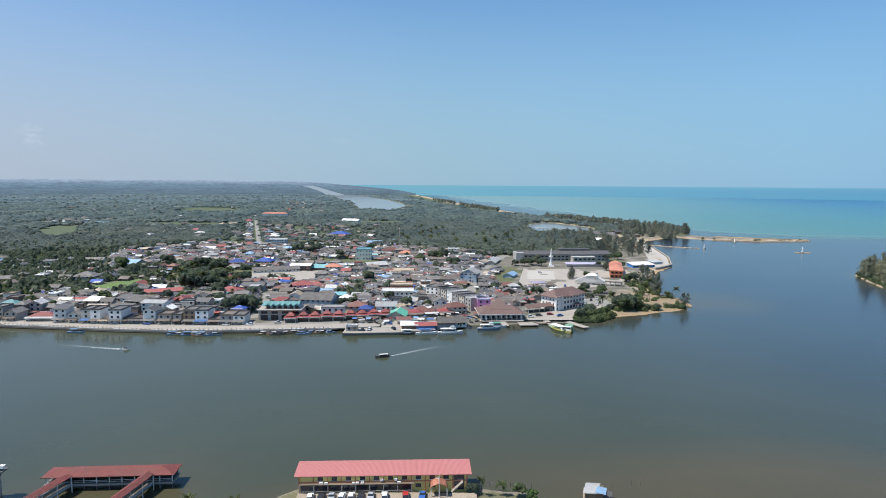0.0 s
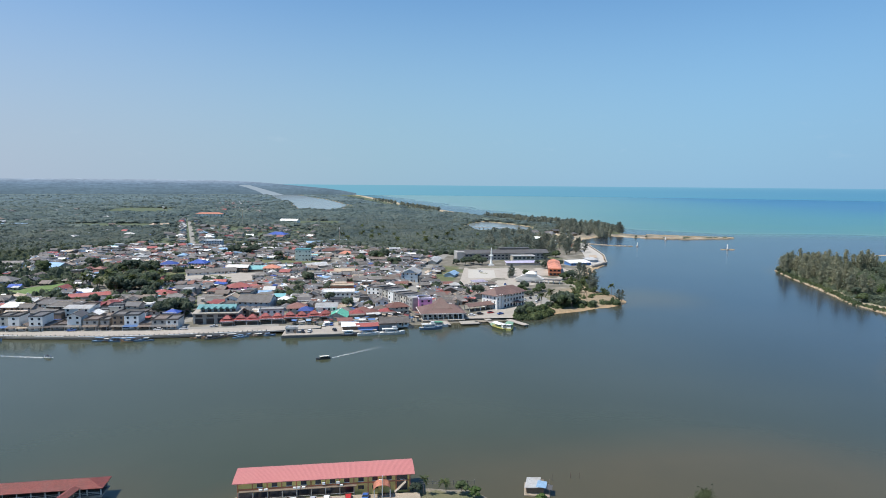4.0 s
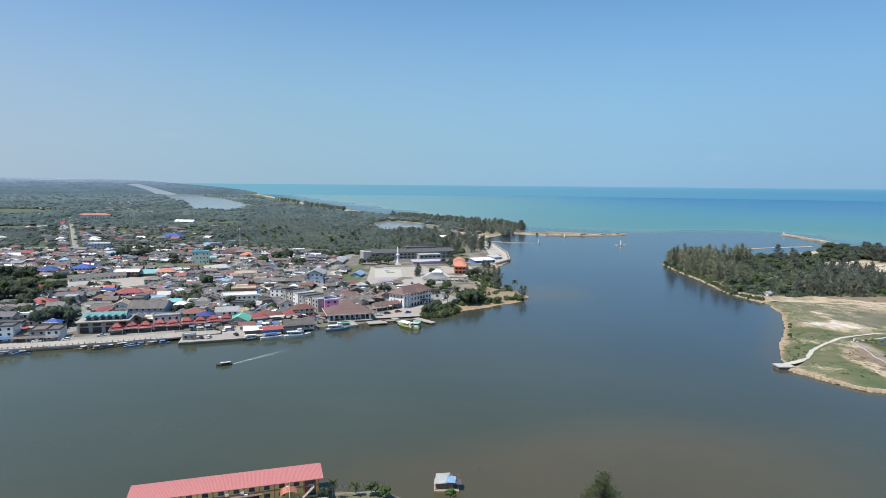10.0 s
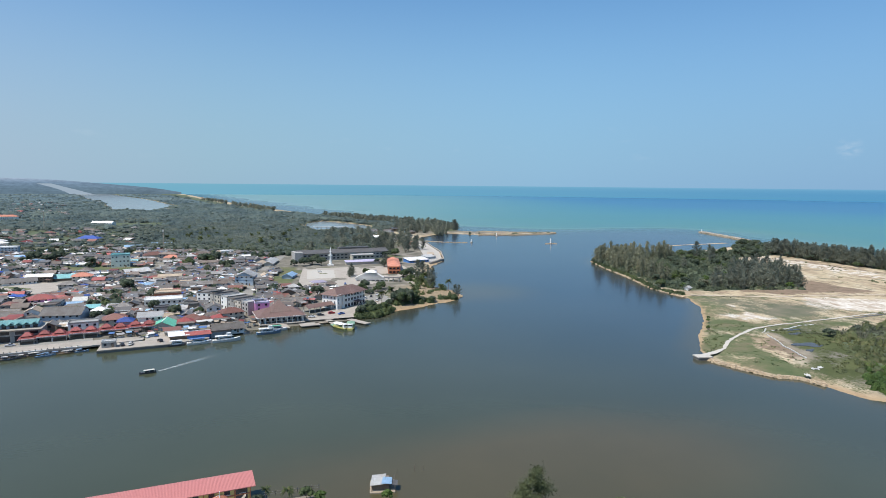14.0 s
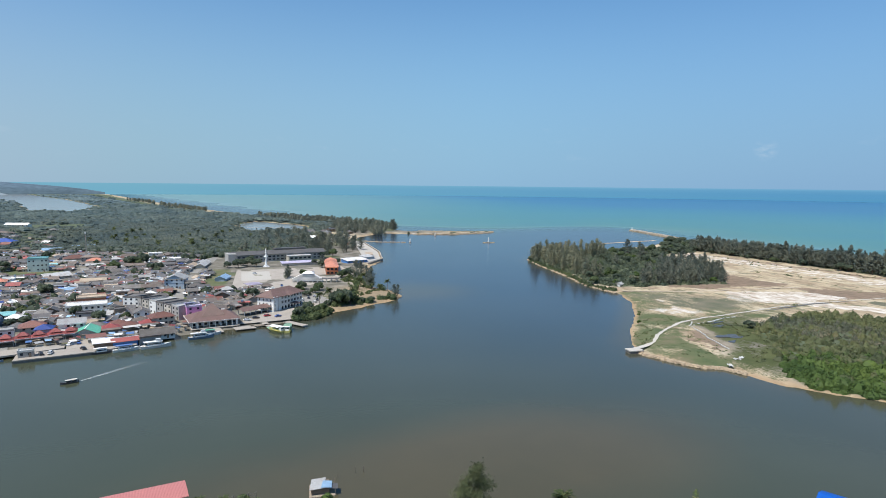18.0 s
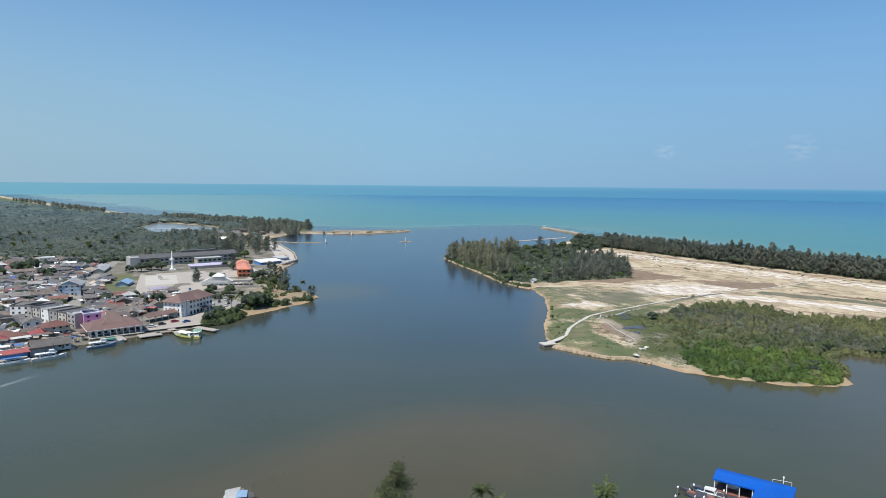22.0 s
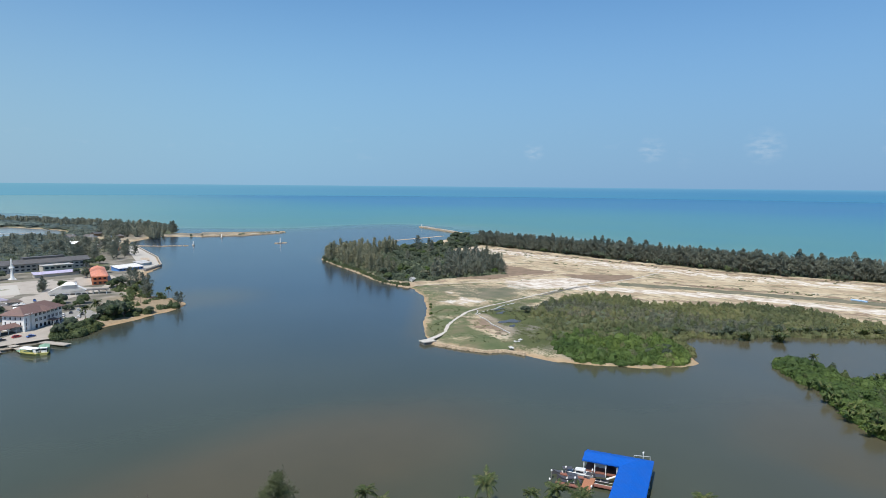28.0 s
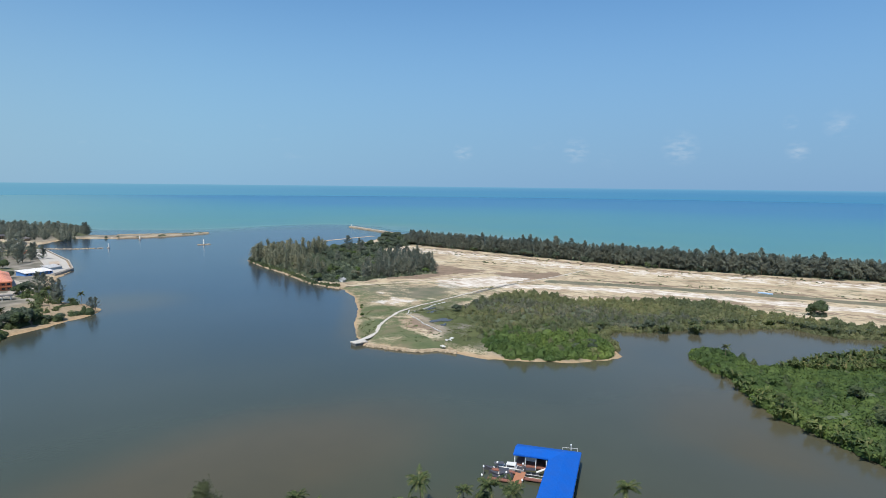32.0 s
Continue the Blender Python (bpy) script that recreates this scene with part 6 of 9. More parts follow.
# market stalls with red hipped roofs
for i in range(9):
    t = i / 8
    x, y = -95 + 58 * t, 379 + 12.5 * t + (1.5 if i % 2 else 0)
    s = thing("market_stall", x, y, 1.7, 10 + rnd.uniform(-4, 4), "open market stall with a dark red two-tier hipped roof", "stall", "market stalls")
    part("roof", Geo().hip(7.4, 8.4, 3.0, 1.5, 0.4, 1.4), R["market"], s)
    part("upper_roof", Geo().hip(4.6, 4.6, 4.4, 1.6, 0.3, 0.6), R["market"], s)
    part("back_wall", Geo().box(0, 3.6, -0.3, 7, 0.2, 3.3), W["cream"], s)
    part("counter", Geo().box(0, -2.2, -0.2, 6.2, 0.8, 1.1), W["brown"], s)
    part("fascia", Geo().box(0, -4.5, 2.55, 7.4, 0.15, 0.6), AWNING[2], s)
    for u in (-3.3, 3.3):
        for v in (-3.8, 3.6):
            part("post", Geo().box(u, v, -0.3, 0.22, 0.22, 3.3), WHITE, s)

# placed houses of the town, nearest the river first
house(-29, 394, 12, 13, -8, 1, "gable", "green", "cream", name="market_hall", label="market hall with a bright green sheet roof")
for i, (x, y) in enumerate(((-18, 399), (-8, 402), (2, 404), (-14, 409), (-2, 413))):
    house(x, y, 9.5, 9, 8 + 4 * (i % 2), 1, "hip", ("market", "rust", "market", "rust", "brown")[i], "cream", porch=i < 3)
house(9, 408, 13, 10, 14, 2, "hip", "rust", "cream", win=("front",))
house(6, 374, 17, 10, 8, 1, "gable", "grey", "white", win=("front",), name="boathouse", label="white boathouse with a grey roof at the water")
house(2, 368, 11, 7, 8, 1, "flat", "brown", "grey", base=1.0, name="boathouse", label="grey flat-roofed landing house over the water")
house(-10, 366, 12, 7, 8, 1, "gable", "red", "strong_blue", base=1.0, rise=1.2, name="boathouse", label="blue landing shed with a red roof")
house(-20, 365, 9, 7, 6, 1, "shed", "white", "brown", base=1.0, rise=1.0, name="boathouse", label="dark landing shed with a white roof")
house(-24, 377, 8, 5, 6, 1, "shed", "rust", "cream", rise=1.0, porch=True)
house(-57, 409, 12, 11, 6, 2, "hip", "rust", "cream", win=("front",))
house(-72, 400, 15, 9, 6, 2, "flat", "zinc", "white", win=("front", "left"))
house(-88, 434, 22, 16, -8, 2, "gable", "grey", "blue", win=("front", "left"), label="two-storey pale blue house with a grey roof")
house(-34, 464, 24, 15, 2, 2, "flat", "white", "white", win=("front", "left"), label="white flat-roofed two-storey house with arches")
house(-33, 493, 18, 12, 2, 2, "flat", "tan", "orange")
house(-3, 467, 15, 13, -28, 3, "flat", "grey", "white", win=("front", "left"))
for i in range(6):
    house(3 + i * 4.2, 462 - i * 8.2, 8.4, 14, -64, 3, "flat", ("grey", "dark", "zinc")[i % 3], ("grey", "cream", "white", "grey", "cream", "grey")[i], win=("left", "front"), name="shophouse", label="narrow three-storey shophouse in a terrace")
house(28, 418, 9, 12, 4, 3, "flat", "lilac", "pink", win=("front", "left"), name="shophouse", label="bright pink three-storey shophouse")
house(25, 548, 15, 18, -14, 3, "gable", "zinc", "blue", win=("front", "left"))
house(-90, 700, 17, 13, 4, 3, "flat", "teal", "green", win=("front", "left"), high=4.2, label="tall pale green building with a teal flat roof")
house(-108, 604, 15, 11, 4, 2, "hip", "orange", "cream", win=("front",))
house(-118, 618, 26, 12, 4, 1, "gable", "teal", "brown")
house(-164, 600, 44, 11, 20, 1, "gable", "grey", "white", win=("front",))
house(-214, 634, 16, 14, 10, 2, "hip", "blue", "cream", win=("front",))
house(-188, 645, 17, 14, -6, 2, "hip", "blue", "cream", win=("front",))
house(-181, 532, 20, 14, -12, 2, "hip", "red", "white", win=("front",))
house(-167, 478, 17, 14, 4, 1, "hip", "red", "cream", win=("front",))
house(-114, 494, 16, 12, 18, 2, "hip", "red", "pink", win=("front",))
house(-100, 500, 12, 11, 10, 1, "hip", "rust", "cream")
house(-217, 473, 26, 9, 26, 1, "gable", "red", "cream")
house(-325, 640, 22, 18, -20, 1, "gable", "sky", "cream")
house(-312, 534, 18, 15, 6, 2, "hip", "grey", "blue", win=("front", "right"))
house(-306, 672, 16, 13, 4, 2, "hip", "grey", "white", win=("front",))
house(-251, 382, 17, 11, 3, 1, "hip", "red", "cream", porch=True, name="shelter", label="riverside shelter with a bright red hipped roof")
house(-168, 1000, 30, 18, -14, 2, "hip", "blue", "cream")
house(-716, 1270, 46, 12, 4, 1, "gable", "sky", "white", name="warehouse", label="long low warehouse with a pale blue roof")
house(-230, 858, 24, 12, 4, 3, "flat", "white", "blue", win=("front",))
house(-204, 1372, 40, 16, -20, 2, "gable", "white", "white", win=("front",), name="school", label="white and pale blue two-storey school")
house(-438, 1606, 64, 16, 2, 3, "hip", "orange", "white", win=("front",), name="office", label="long white office with an orange tiled roof")
house(-70, 640, 22, 12, 30, 1, "gable", "zinc", "cream", name="workshop", label="open workshop with a pale zinc roof")
house(-96, 889, 26, 9, 4, 1, "gable", "sky", "cream", label="long low hall with a pale blue sheet roof")
house(-64, 913, 30, 10, 2, 1, "gable", "sky", "white", label="long low hall with a pale blue sheet roof")
house(-66, 785, 22, 14, 6, 1, "hip", "rust", "cream")
house(14, 773, 14, 9, 2, 2, "flat", "white", "green", win=("front",), label="small two-storey pale green house with a flat roof")
house(55, 690, 18, 10, 70, 1, "gable", "zinc", "white")
house(44, 670, 18, 9, 66, 1, "gable", "tan", "cream")
house(-45, 753, 16, 11, -4, 1, "hip", "orange", "cream")
fb = thing("footbridge", 0, 0, 0, 0, "low grey footbridge on posts across the inlet", "bridge")
BR = [Vector((181, 1208)), Vector((247, 1190))]
part("deck", Geo().beam((*BR[0], 3.4), (*BR[1], 3.4), 3.0, 0.5), CONCRETE, fb)
for i in range(9):
    q = BR[0] + (BR[1] - BR[0]) * (i / 8)
    part("pier", Geo().box(q.x, q.y, -2.5, 1.0, 1.6, 5.7), CONCRETE_DARK, fb)
for v in (-1.4, 1.4):
    part("rail", Geo().beam((BR[0].x, BR[0].y + v, 4.6), (BR[1].x, BR[1].y + v, 4.6), 0.15, 0.15), WHITE, fb)


# ---- the rest of the town, in rows along its lanes ----
AREA = [(-640, 402), (-267, 380), (-64, 382), (-50, 392), (14, 412), (50, 426), (70, 448), (84, 475), (92, 503), (62, 512), (60, 640), (80, 740), (40, 790), (-130, 880), (-260, 890), (-520, 860), (-760, 700)]
GROVE_GROUND = [(-248, 505), (-232, 492), (-175, 500), (-166, 545), (-205, 562), (-252, 556)]
CLEAR = [GROVE_GROUND, [(-205, 556), (-118, 541), (-106, 602), (-172, 614)], LAWN, [(-260, 560), (-170, 560), (-180, 610), (-250, 620)], [(-135, 655), (-58, 640), (-70, 690), (-150, 715)], [(40, 520), (62, 515), (84, 640), (62, 655)]]
BAND = [(-372, 672), (-330, 640), (-178, 655), (-150, 760), (-215, 872), (-330, 872), (-400, 775)]
LANES = [[(-262, 868), (-272, 907), (-444, 1459), (-520, 1700), (-640, 2000)], [(14, 440), (22, 490), (34, 570), (48, 650), (68, 720), (84, 790)], [(-64, 590), (-62, 640), (-50, 690), (-56, 740), (-80, 800), (-180, 860)], [(-118, 372), (-124, 400), (-128, 440), (-140, 480), (-120, 540)]]
bpy.context.view_layer.update()
taken = [(o.location.x, o.location.y, 0.5 * max((max(c.dimensions.x, c.dimensions.y) for c in o.children if c.name.startswith("wall")), default=6)) for o in scene.objects if o.parent is None and o.type == "EMPTY" and o.location.z > -100 and o.get("category") in ("house", "building", "stall", "tower", "shelter")]


def off_lane(x, y, gap):
    for ln in LANES:
        for a, b in zip(ln, ln[1:]):
            a, b, p = Vector(a), Vector(b), Vector((x, y))
            t = max(0, min(1, (p - a).dot(b - a) / (b - a).length_squared))
            if (p - a - (b - a) * t).length < gap:
                return False
    return True


def inside(x, y, poly):
    return bool(signed_distance(np.array([x]), np.array([y]), poly)[0] > 0)


ROOFS = ["grey"] * 44 + ["brown"] * 20 + ["dark"] * 18 + ["zinc"] * 8 + ["tan"] * 4 + ["white"] * 5 + ["rust"] * 7 + ["red"] * 3 + ["blue", "sky", "teal", "market"]
WALLS = ["cream"] * 8 + ["grey"] * 8 + ["white"] * 4 + ["brown"] * 8 + ["blue"]
count = trees = 0
MASS, SLOTS, GROVE = Geo(), [], []
MATS = {("r", k): m for k, m in R.items()} | {("w", k): m for k, m in W.items()} | {("g", 0): GLASS_DARK}
MAT_LIST = list(MATS)


def mass_house(x, y, w, d, rz, st, kind, rc, wc, win=(), porch=False, skip=0):
    """A house among the hundreds farther back: wall, roof and dark openings, joined with its neighbours."""
    turn = pose(x, y, 1.45, 0, 0, rz)
    h = 2.35 * st + rnd.uniform(-0.3, 0.8)
    rise = 0.2 * min(w, d) + 0.3
    for geo, key in ((Geo().box(0, 0, -0.6, w, d, h + 0.6), ("w", wc)), (Geo().hip(w, d, h, rise, 0.95, max(0.2, (w - d) / 2)) if kind == "hip" else Geo().shed(w, d, h + 0.1, rise * 0.6, 0.9) if kind == "shed" else Geo().box(0, 0, h, w + 0.3, d + 0.3, 0.6) if kind == "flat" else Geo().gable(w, d, h, rise, 0.95), ("r", rc))):
        MASS.add([tuple(turn @ Vector(v)) for v in geo.v], geo.f)
        SLOTS.extend([MAT_LIST.index(key)] * len(geo.f))
    g = Geo()
    for s in range(st):
        for i in range(max(1, int(w // 3.2))):
            g.box(-w / 2 + (i + 0.5) * w / max(1, int(w // 3.2)), -d / 2, 0.7 + 2.3 * s, 1.3, 0.15, 1.0)
    if kind == "gable":
        for sx in (-1, 1):
            k = len(MASS.v)
            MASS.add([tuple(turn @ Vector(v)) for v in ((sx * w / 2, -d / 2, h), (sx * w / 2, d / 2, h), (sx * w / 2, 0, h + rise - 0.2))], [(0, 1, 2)])
            SLOTS.append(MAT_LIST.index(("w", wc)))
    MASS.add([tuple(turn @ Vector(v)) for v in g.v], g.f)
    SLOTS.extend([MAT_LIST.index(("g", 0))] * len(g.f))
    extras = []
    if rnd.random() < 0.34:
        extras.append((Geo().box(0, -d / 2 - 0.62, h - 0.28, w + 1.1, 0.12, 0.42), rnd.choice((("w", "white"), ("w", "cream"), ("r", "zinc")))))
    if rnd.random() < 0.4:
        extras.append((Geo().box(rnd.uniform(-0.3, 0.3) * w, 0, h + (0.3 if kind in ("flat", "shed") else rise - 0.45), rnd.uniform(0.8, 1.8), rnd.uniform(0.8, 1.4), rnd.uniform(0.7, 1.3)), rnd.choice((("w", "white"), ("r", "zinc"), ("w", "white"), ("r", "sky"), ("r", "rust"), ("r", "dark")))))
    for geo, key in extras:
        MASS.add([tuple(turn @ Vector(v)) for v in geo.v], geo.f)
        SLOTS.extend([MAT_LIST.index(key)] * len(geo.f))


# market stalls crowded between the landing sheds and the red market roofs
def stall(x, y, rz, w, d, cloth):
    root = thing("market_stall", x, y, 1.55, rz, "small market stall under a sloping sheet on thin posts", "stall", "market stalls")
    part("sheet", Geo().plate([(-w / 2, -d / 2, 2.1), (w / 2, -d / 2, 2.1), (w / 2, d / 2, 2.6), (-w / 2, d / 2, 2.6)], 0.07), cloth, root)
    for u in (-0.45, 0.45):
        for v in (-0.45, 0.45):
            part("post", Geo().box(u * w, v * d, -0.2, 0.09, 0.09, 2.35 + 0.5 * v), W["brown"], root)
    part("counter", Geo().box(0, -0.2 * d, -0.1, w * 0.8, d * 0.35, 0.95), rnd.choice((W["brown"], W["cream"], W["blue"])), root)


CLOTH = [R["zinc"], R["grey"], R["brown"], R["rust"], AWNING[0], AWNING[2], R["sky"], R["dark"], R["market"], R["tan"]]
for x, y in spread([(-62, 383), (-42, 371), (-14, 371), (-2, 379), (22, 384), (24, 402), (0, 398), (-16, 386), (-50, 391)], 46, gen, 3.6):
    if all(math.hypot(x - a, y - b) > 0.75 * r + 1.6 for a, b, r in taken):
        stall(x, y, rnd.uniform(-12, 20) + rnd.choice((0, 90)), rnd.uniform(2.4, 4.4), rnd.uniform(2.0, 3.2), rnd.choice(CLOTH))


# shophouses shoulder to shoulder along the riverside street
x = -345.0
while x < -122:
    w, d = rnd.uniform(4.6, 8.5), rnd.uniform(9, 13)
    yy = 378.5 - 0.09 * (x + 230) * (x < -200) - 0.035 * (x + 200) * (x >= -200) - 2.0
    if not -264 < x + w / 2 < -238 and rnd.random() < 0.93:
        st = rnd.choice((1, 2, 2, 3, 3, 2))
        house(x + w / 2, yy + d / 2 - 4, w, d, 1.5, st, rnd.choice(("flat", "gable", "shed", "flat", "flat")), rnd.choice(("grey", "dark", "brown", "dark", "grey", "brown")), rnd.choice(("grey", "cream", "brown", "grey", "white", "white", "grey")), win=("front", "left"), name="shophouse", label=("one" if st == 1 else "two" if st == 2 else "three") + "-storey riverside shophouse with a street awning", skip=0.06)
        a = thing("awning", x + w / 2, yy - 5.6, 1.6, 1.5, "sloping street awning in front of a shop", "awning", "street awnings")
        part("cloth", Geo().plate([(-w / 2, -1.6, 2.3), (w / 2, -1.6, 2.3), (w / 2, 1.6, 2.9), (-w / 2, 1.6, 2.9)], 0.08), rnd.choice([AWNING[0], AWNING[1], AWNING[2], R["zinc"], R["grey"], R["grey"], R["dark"], R["brown"], R["brown"], R["tan"]]), a)
        part("pole", Geo().box(-w / 2 + 0.2, -1.5, -0.2, 0.1, 0.1, 2.5), WHITE, a)
        part("pole", Geo().box(w / 2 - 0.2, -1.5, -0.2, 0.1, 0.1, 2.5), WHITE, a)
    x += w + rnd.choice((0.1, 0.1, 0.2, 1.5))
y = 397.0
while y < 880:
    x = -640 + rnd.uniform(0, 12)
    while x < 90:
        w, d = rnd.uniform(5.0, 10.5) if rnd.random() < 0.88 else rnd.uniform(11, 20), rnd.uniform(5.6, 9.0)
        px_, py_ = x + w / 2, y + rnd.uniform(-2.5, 2.5) + 0.02 * (x + 200)
        x += w + rnd.uniform(0.2, 1.8)
        if math.atan2(px_, py_) < radians(-40) or not inside(px_, py_, AREA) or not off_lane(px_, py_, 4 + d * 0.5) or any(inside(px_, py_, c) for c in CLEAR):
            continue
        if any(math.hypot(px_ - a, py_ - b) < r + 3.8 for a, b, r in taken):
            continue
        leafy = 0.13 + 0.66 * max(0, min(1, (-px_ - 130) / 100)) * max(0, min(1, (py_ - 420) / 60)) + 0.25 * max(0, (py_ - 700) / 200)
        leafy += 0.9 * max(0, min(1, (-px_ - 0.33 * py_) / 40)) * max(0, min(1, (py_ - 690) / 60))
        leafy += 0.28 * float(wobble(np.array([px_]), np.array([py_]), 38, 3)[0])
        if inside(px_, py_, BAND):
            leafy = 0.16 + 0.12 * float(wobble(np.array([px_]), np.array([py_]), 38, 3)[0])
        if rnd.random() < leafy and py_ > 402:
            if py_ < 500 and trees < 60:
                plant(palms if rnd.random() < 0.22 else oaks, px_, py_, 1.4, rnd.uniform(0.55, 0.9))
                trees += 1
            else:
                GROVE.append((px_, py_))
                GROVE.append((px_ + rnd.uniform(-6, 6), py_ + rnd.uniform(-5, 5)))
            continue
        row = py_ < 408
        st = rnd.choice((1, 2, 2, 3)) if row else rnd.choice((1, 1, 1, 1, 1, 1, 2))
        rc = rnd.choice(ROOFS)
        kind = rnd.choice(("gable", "gable", "hip", "shed", "flat" if st > 1 else "gable"))
        detail = ("front", "left") if py_ < 470 else (("front",) if py_ < 640 else ())
        make = house if py_ < 515 and count < 260 else mass_house
        make(px_, py_, w, d, rnd.choice((0, 0, 90)) * (0 if row else 1) + rnd.uniform(-7, 7) + 6 * math.sin(px_ / 90), st, kind, rc, rnd.choice(WALLS), win=detail, porch=py_ < 520 and rnd.random() < 0.5, skip=0.3)
        count += 1
        for _ in range(rnd.choice((0, 1, 1, 2))):
            sx, sy = rnd.uniform(1.4, 4.2), rnd.uniform(1.4, 3.4)
            mass_house(px_ + rnd.uniform(-w, w) * 0.55, py_ - d * 0.5 - rnd.uniform(0.5, 2.0), sx, sy, rnd.uniform(-20, 20), 1, "shed", rnd.choice(("white", "zinc", "zinc", "sky", "rust", "white", "tan", "blue", "red", "brown")), rnd.choice(("grey", "brown", "cream")))
    y += rnd.uniform(6.4, 8.4) + max(0, (y - 620) / 80)
# scattered farms among the trees farther out
for poly, k in (([(-500, 900), (-330, 900), (-400, 1250), (-620, 1250)], 20), ([(-330, 900), (-100, 900), (-130, 1230), (-370, 1230)], 70), ([(-900, 1300), (-500, 1500), (-700, 2200), (-1300, 2200)], 30), ([(-470, 1700), (-330, 1700), (-430, 2300), (-560, 2800), (-720, 2800), (-560, 2100)], 75), ([(-870, 1270), (-760, 1270), (-760, 1350), (-880, 1350)], 9), ([(225, 880), (290, 900), (330, 1010), (340, 1100), (290, 1140), (250, 1060)], 18)):
    for x, y in spread(poly, k, gen, 15):
        if not off_lane(x, y, 16):
            continue
        mass_house(x, y, rnd.uniform(9, 15), rnd.uniform(8, 12), rnd.uniform(0, 180), rnd.choice((1, 2)), rnd.choice(("gable", "hip")), rnd.choice(ROOFS + ["white", "sky", "red"]), rnd.choice(WALLS))
for s in np.arange(20, 640, 13):
    p_, d_ = along(LANES[0], float(s))
    for sd in (-1, 1):
        if rnd.random() < (0.85 if sd > 0 or s < 220 else 0.4):
            o = rnd.uniform(12, 16)
            mass_house(p_.x - sd * d_.y * o, p_.y + sd * d_.x * o, rnd.uniform(8, 13), rnd.uniform(8, 11), math.degrees(math.atan2(d_.y, d_.x)), rnd.choice((1, 2, 2)), rnd.choice(("gable", "hip", "flat")), rnd.choice(ROOFS + ["white", "sky", "red", "zinc"]), rnd.choice(("white", "cream", "blue", "white")))
me = mesh_of("house_rows", MASS.v, MASS.f)
for k in MAT_LIST:
    me.materials.append(MATS[k])
me.polygons.foreach_set("material_index", np.array(SLOTS, dtype=np.int32))
tagged(new("house_rows", me), "crowded low houses with grey and brown roofs", "houses", "", "stuff")
GROVE = np.array(GROVE)
half = gen.random(len(GROVE)) < 0.5
stuff("town_trees", thicket(GROVE[half], 4.2, 5.8, 30, 1.5, gen, 2.0, 5), LEAF_DARK, "dark green trees standing between the houses", "trees")
stuff("town_shrubs", thicket(GROVE[~half], 3.4, 3.4, 26, 1.4, gen, 1.5, 5), LEAF, "green shrubs and small trees between the houses", "trees")
# larger trees in clumps between the houses
for cx, cy, k, sc in ((-204, 512, 5, 1.1), (-222, 530, 4, 1.1), (-206, 498, 5, 1.1), (-186, 494, 4, 1.0), (-196, 520, 4, 1.0), (-224, 615, 3, 1.0), (-246, 615, 4, 1.0), (-152, 464, 2, 0.9), (-332, 617, 4, 1.1), (-374, 618, 3, 1.0), (-288, 637, 3, 1.0), (-130, 404, 2, 0.9), (-184, 762, 3, 1.1), (-160, 750, 3, 1.0), (-119, 705, 2, 1.0), (-29, 678, 3, 1.1), (-4, 693, 3, 1.1), (9, 654, 2, 1.0), (-8, 540, 2, 0.9), (-72, 541, 2, 0.9), (-43, 438, 1, 0.8), (-77, 429, 2, 0.7), (10, 458, 1, 0.8), (-25, 409, 1, 0.7), (-268, 470, 2, 0.6), (-318, 490, 3, 0.9), (-200, 560, 3, 1.0)):
    for i in range(k):
        plant(oaks, cx + rnd.uniform(-7, 7), cy + rnd.uniform(-7, 7), 1.4, sc, rnd.choice((0, 1, 2, 2)))


for x, y, s_ in ((-136, 405, 1.35), (-141, 401, 1.1), (-131, 409, 1.0)):
    plant(oaks, x, y, 1.4, s_, 2)
for x, y in spread(GROVE_GROUND, 30, gen, 6.5):
    plant(palms if rnd.random() < 0.35 else oaks, x, y, 1.4, rnd.uniform(0.95, 1.2))


for x, y, h in ((-278, 1250, 36), (-57.6, 814, 30)):
    mast = thing("radio_mast", x, y, 1.4, 0, "thin grey lattice radio mast among the houses", "mast", "radio masts")
    for u, v in ((-0.5, -0.4), (0.5, -0.4), (0, 0.5)):
        part("leg", Geo().beam((u * 1.6, v * 1.6, 0), (u * 0.4, v * 0.4, h), 0.22, 0.22), CONCRETE, mast)
    for i in range(1, 8):
        f_ = 1.6 - 1.2 * i / 8
        part("brace", Geo().beam((-0.5 * f_, -0.4 * f_, h * i / 8), (0.5 * f_, -0.4 * f_, h * (i + 0.5) / 8), 0.12, 0.12), CONCRETE, mast)
    part("antenna", Geo().box(0, -0.4, h - 3, 1.3, 0.5, 2.2), WHITE, mast)


# mown lawn between the houses
MOWN = surface("mown_grass", (0.115, 0.175, 0.05), 0.95, 0.25, 0.12, (0.15, 0.15, 0.075), 0.6)
g = Geo()
edge_ = [Vector(p_) for p_ in LAWN]
for a_, b_ in zip(edge_, edge_[1:] + edge_[:1]):
    for u in (0, 0.34, 0.67):
        p_ = a_.lerp(b_, u)
        g.v.append((p_.x + rnd.uniform(-1, 1), p_.y + rnd.uniform(-1, 1), 1.78))
g.f.append(tuple(range(len(g.v)))[::-1])
setting("ground_lawn", g, MOWN, "bright green mown lawn between the houses", "lawn")


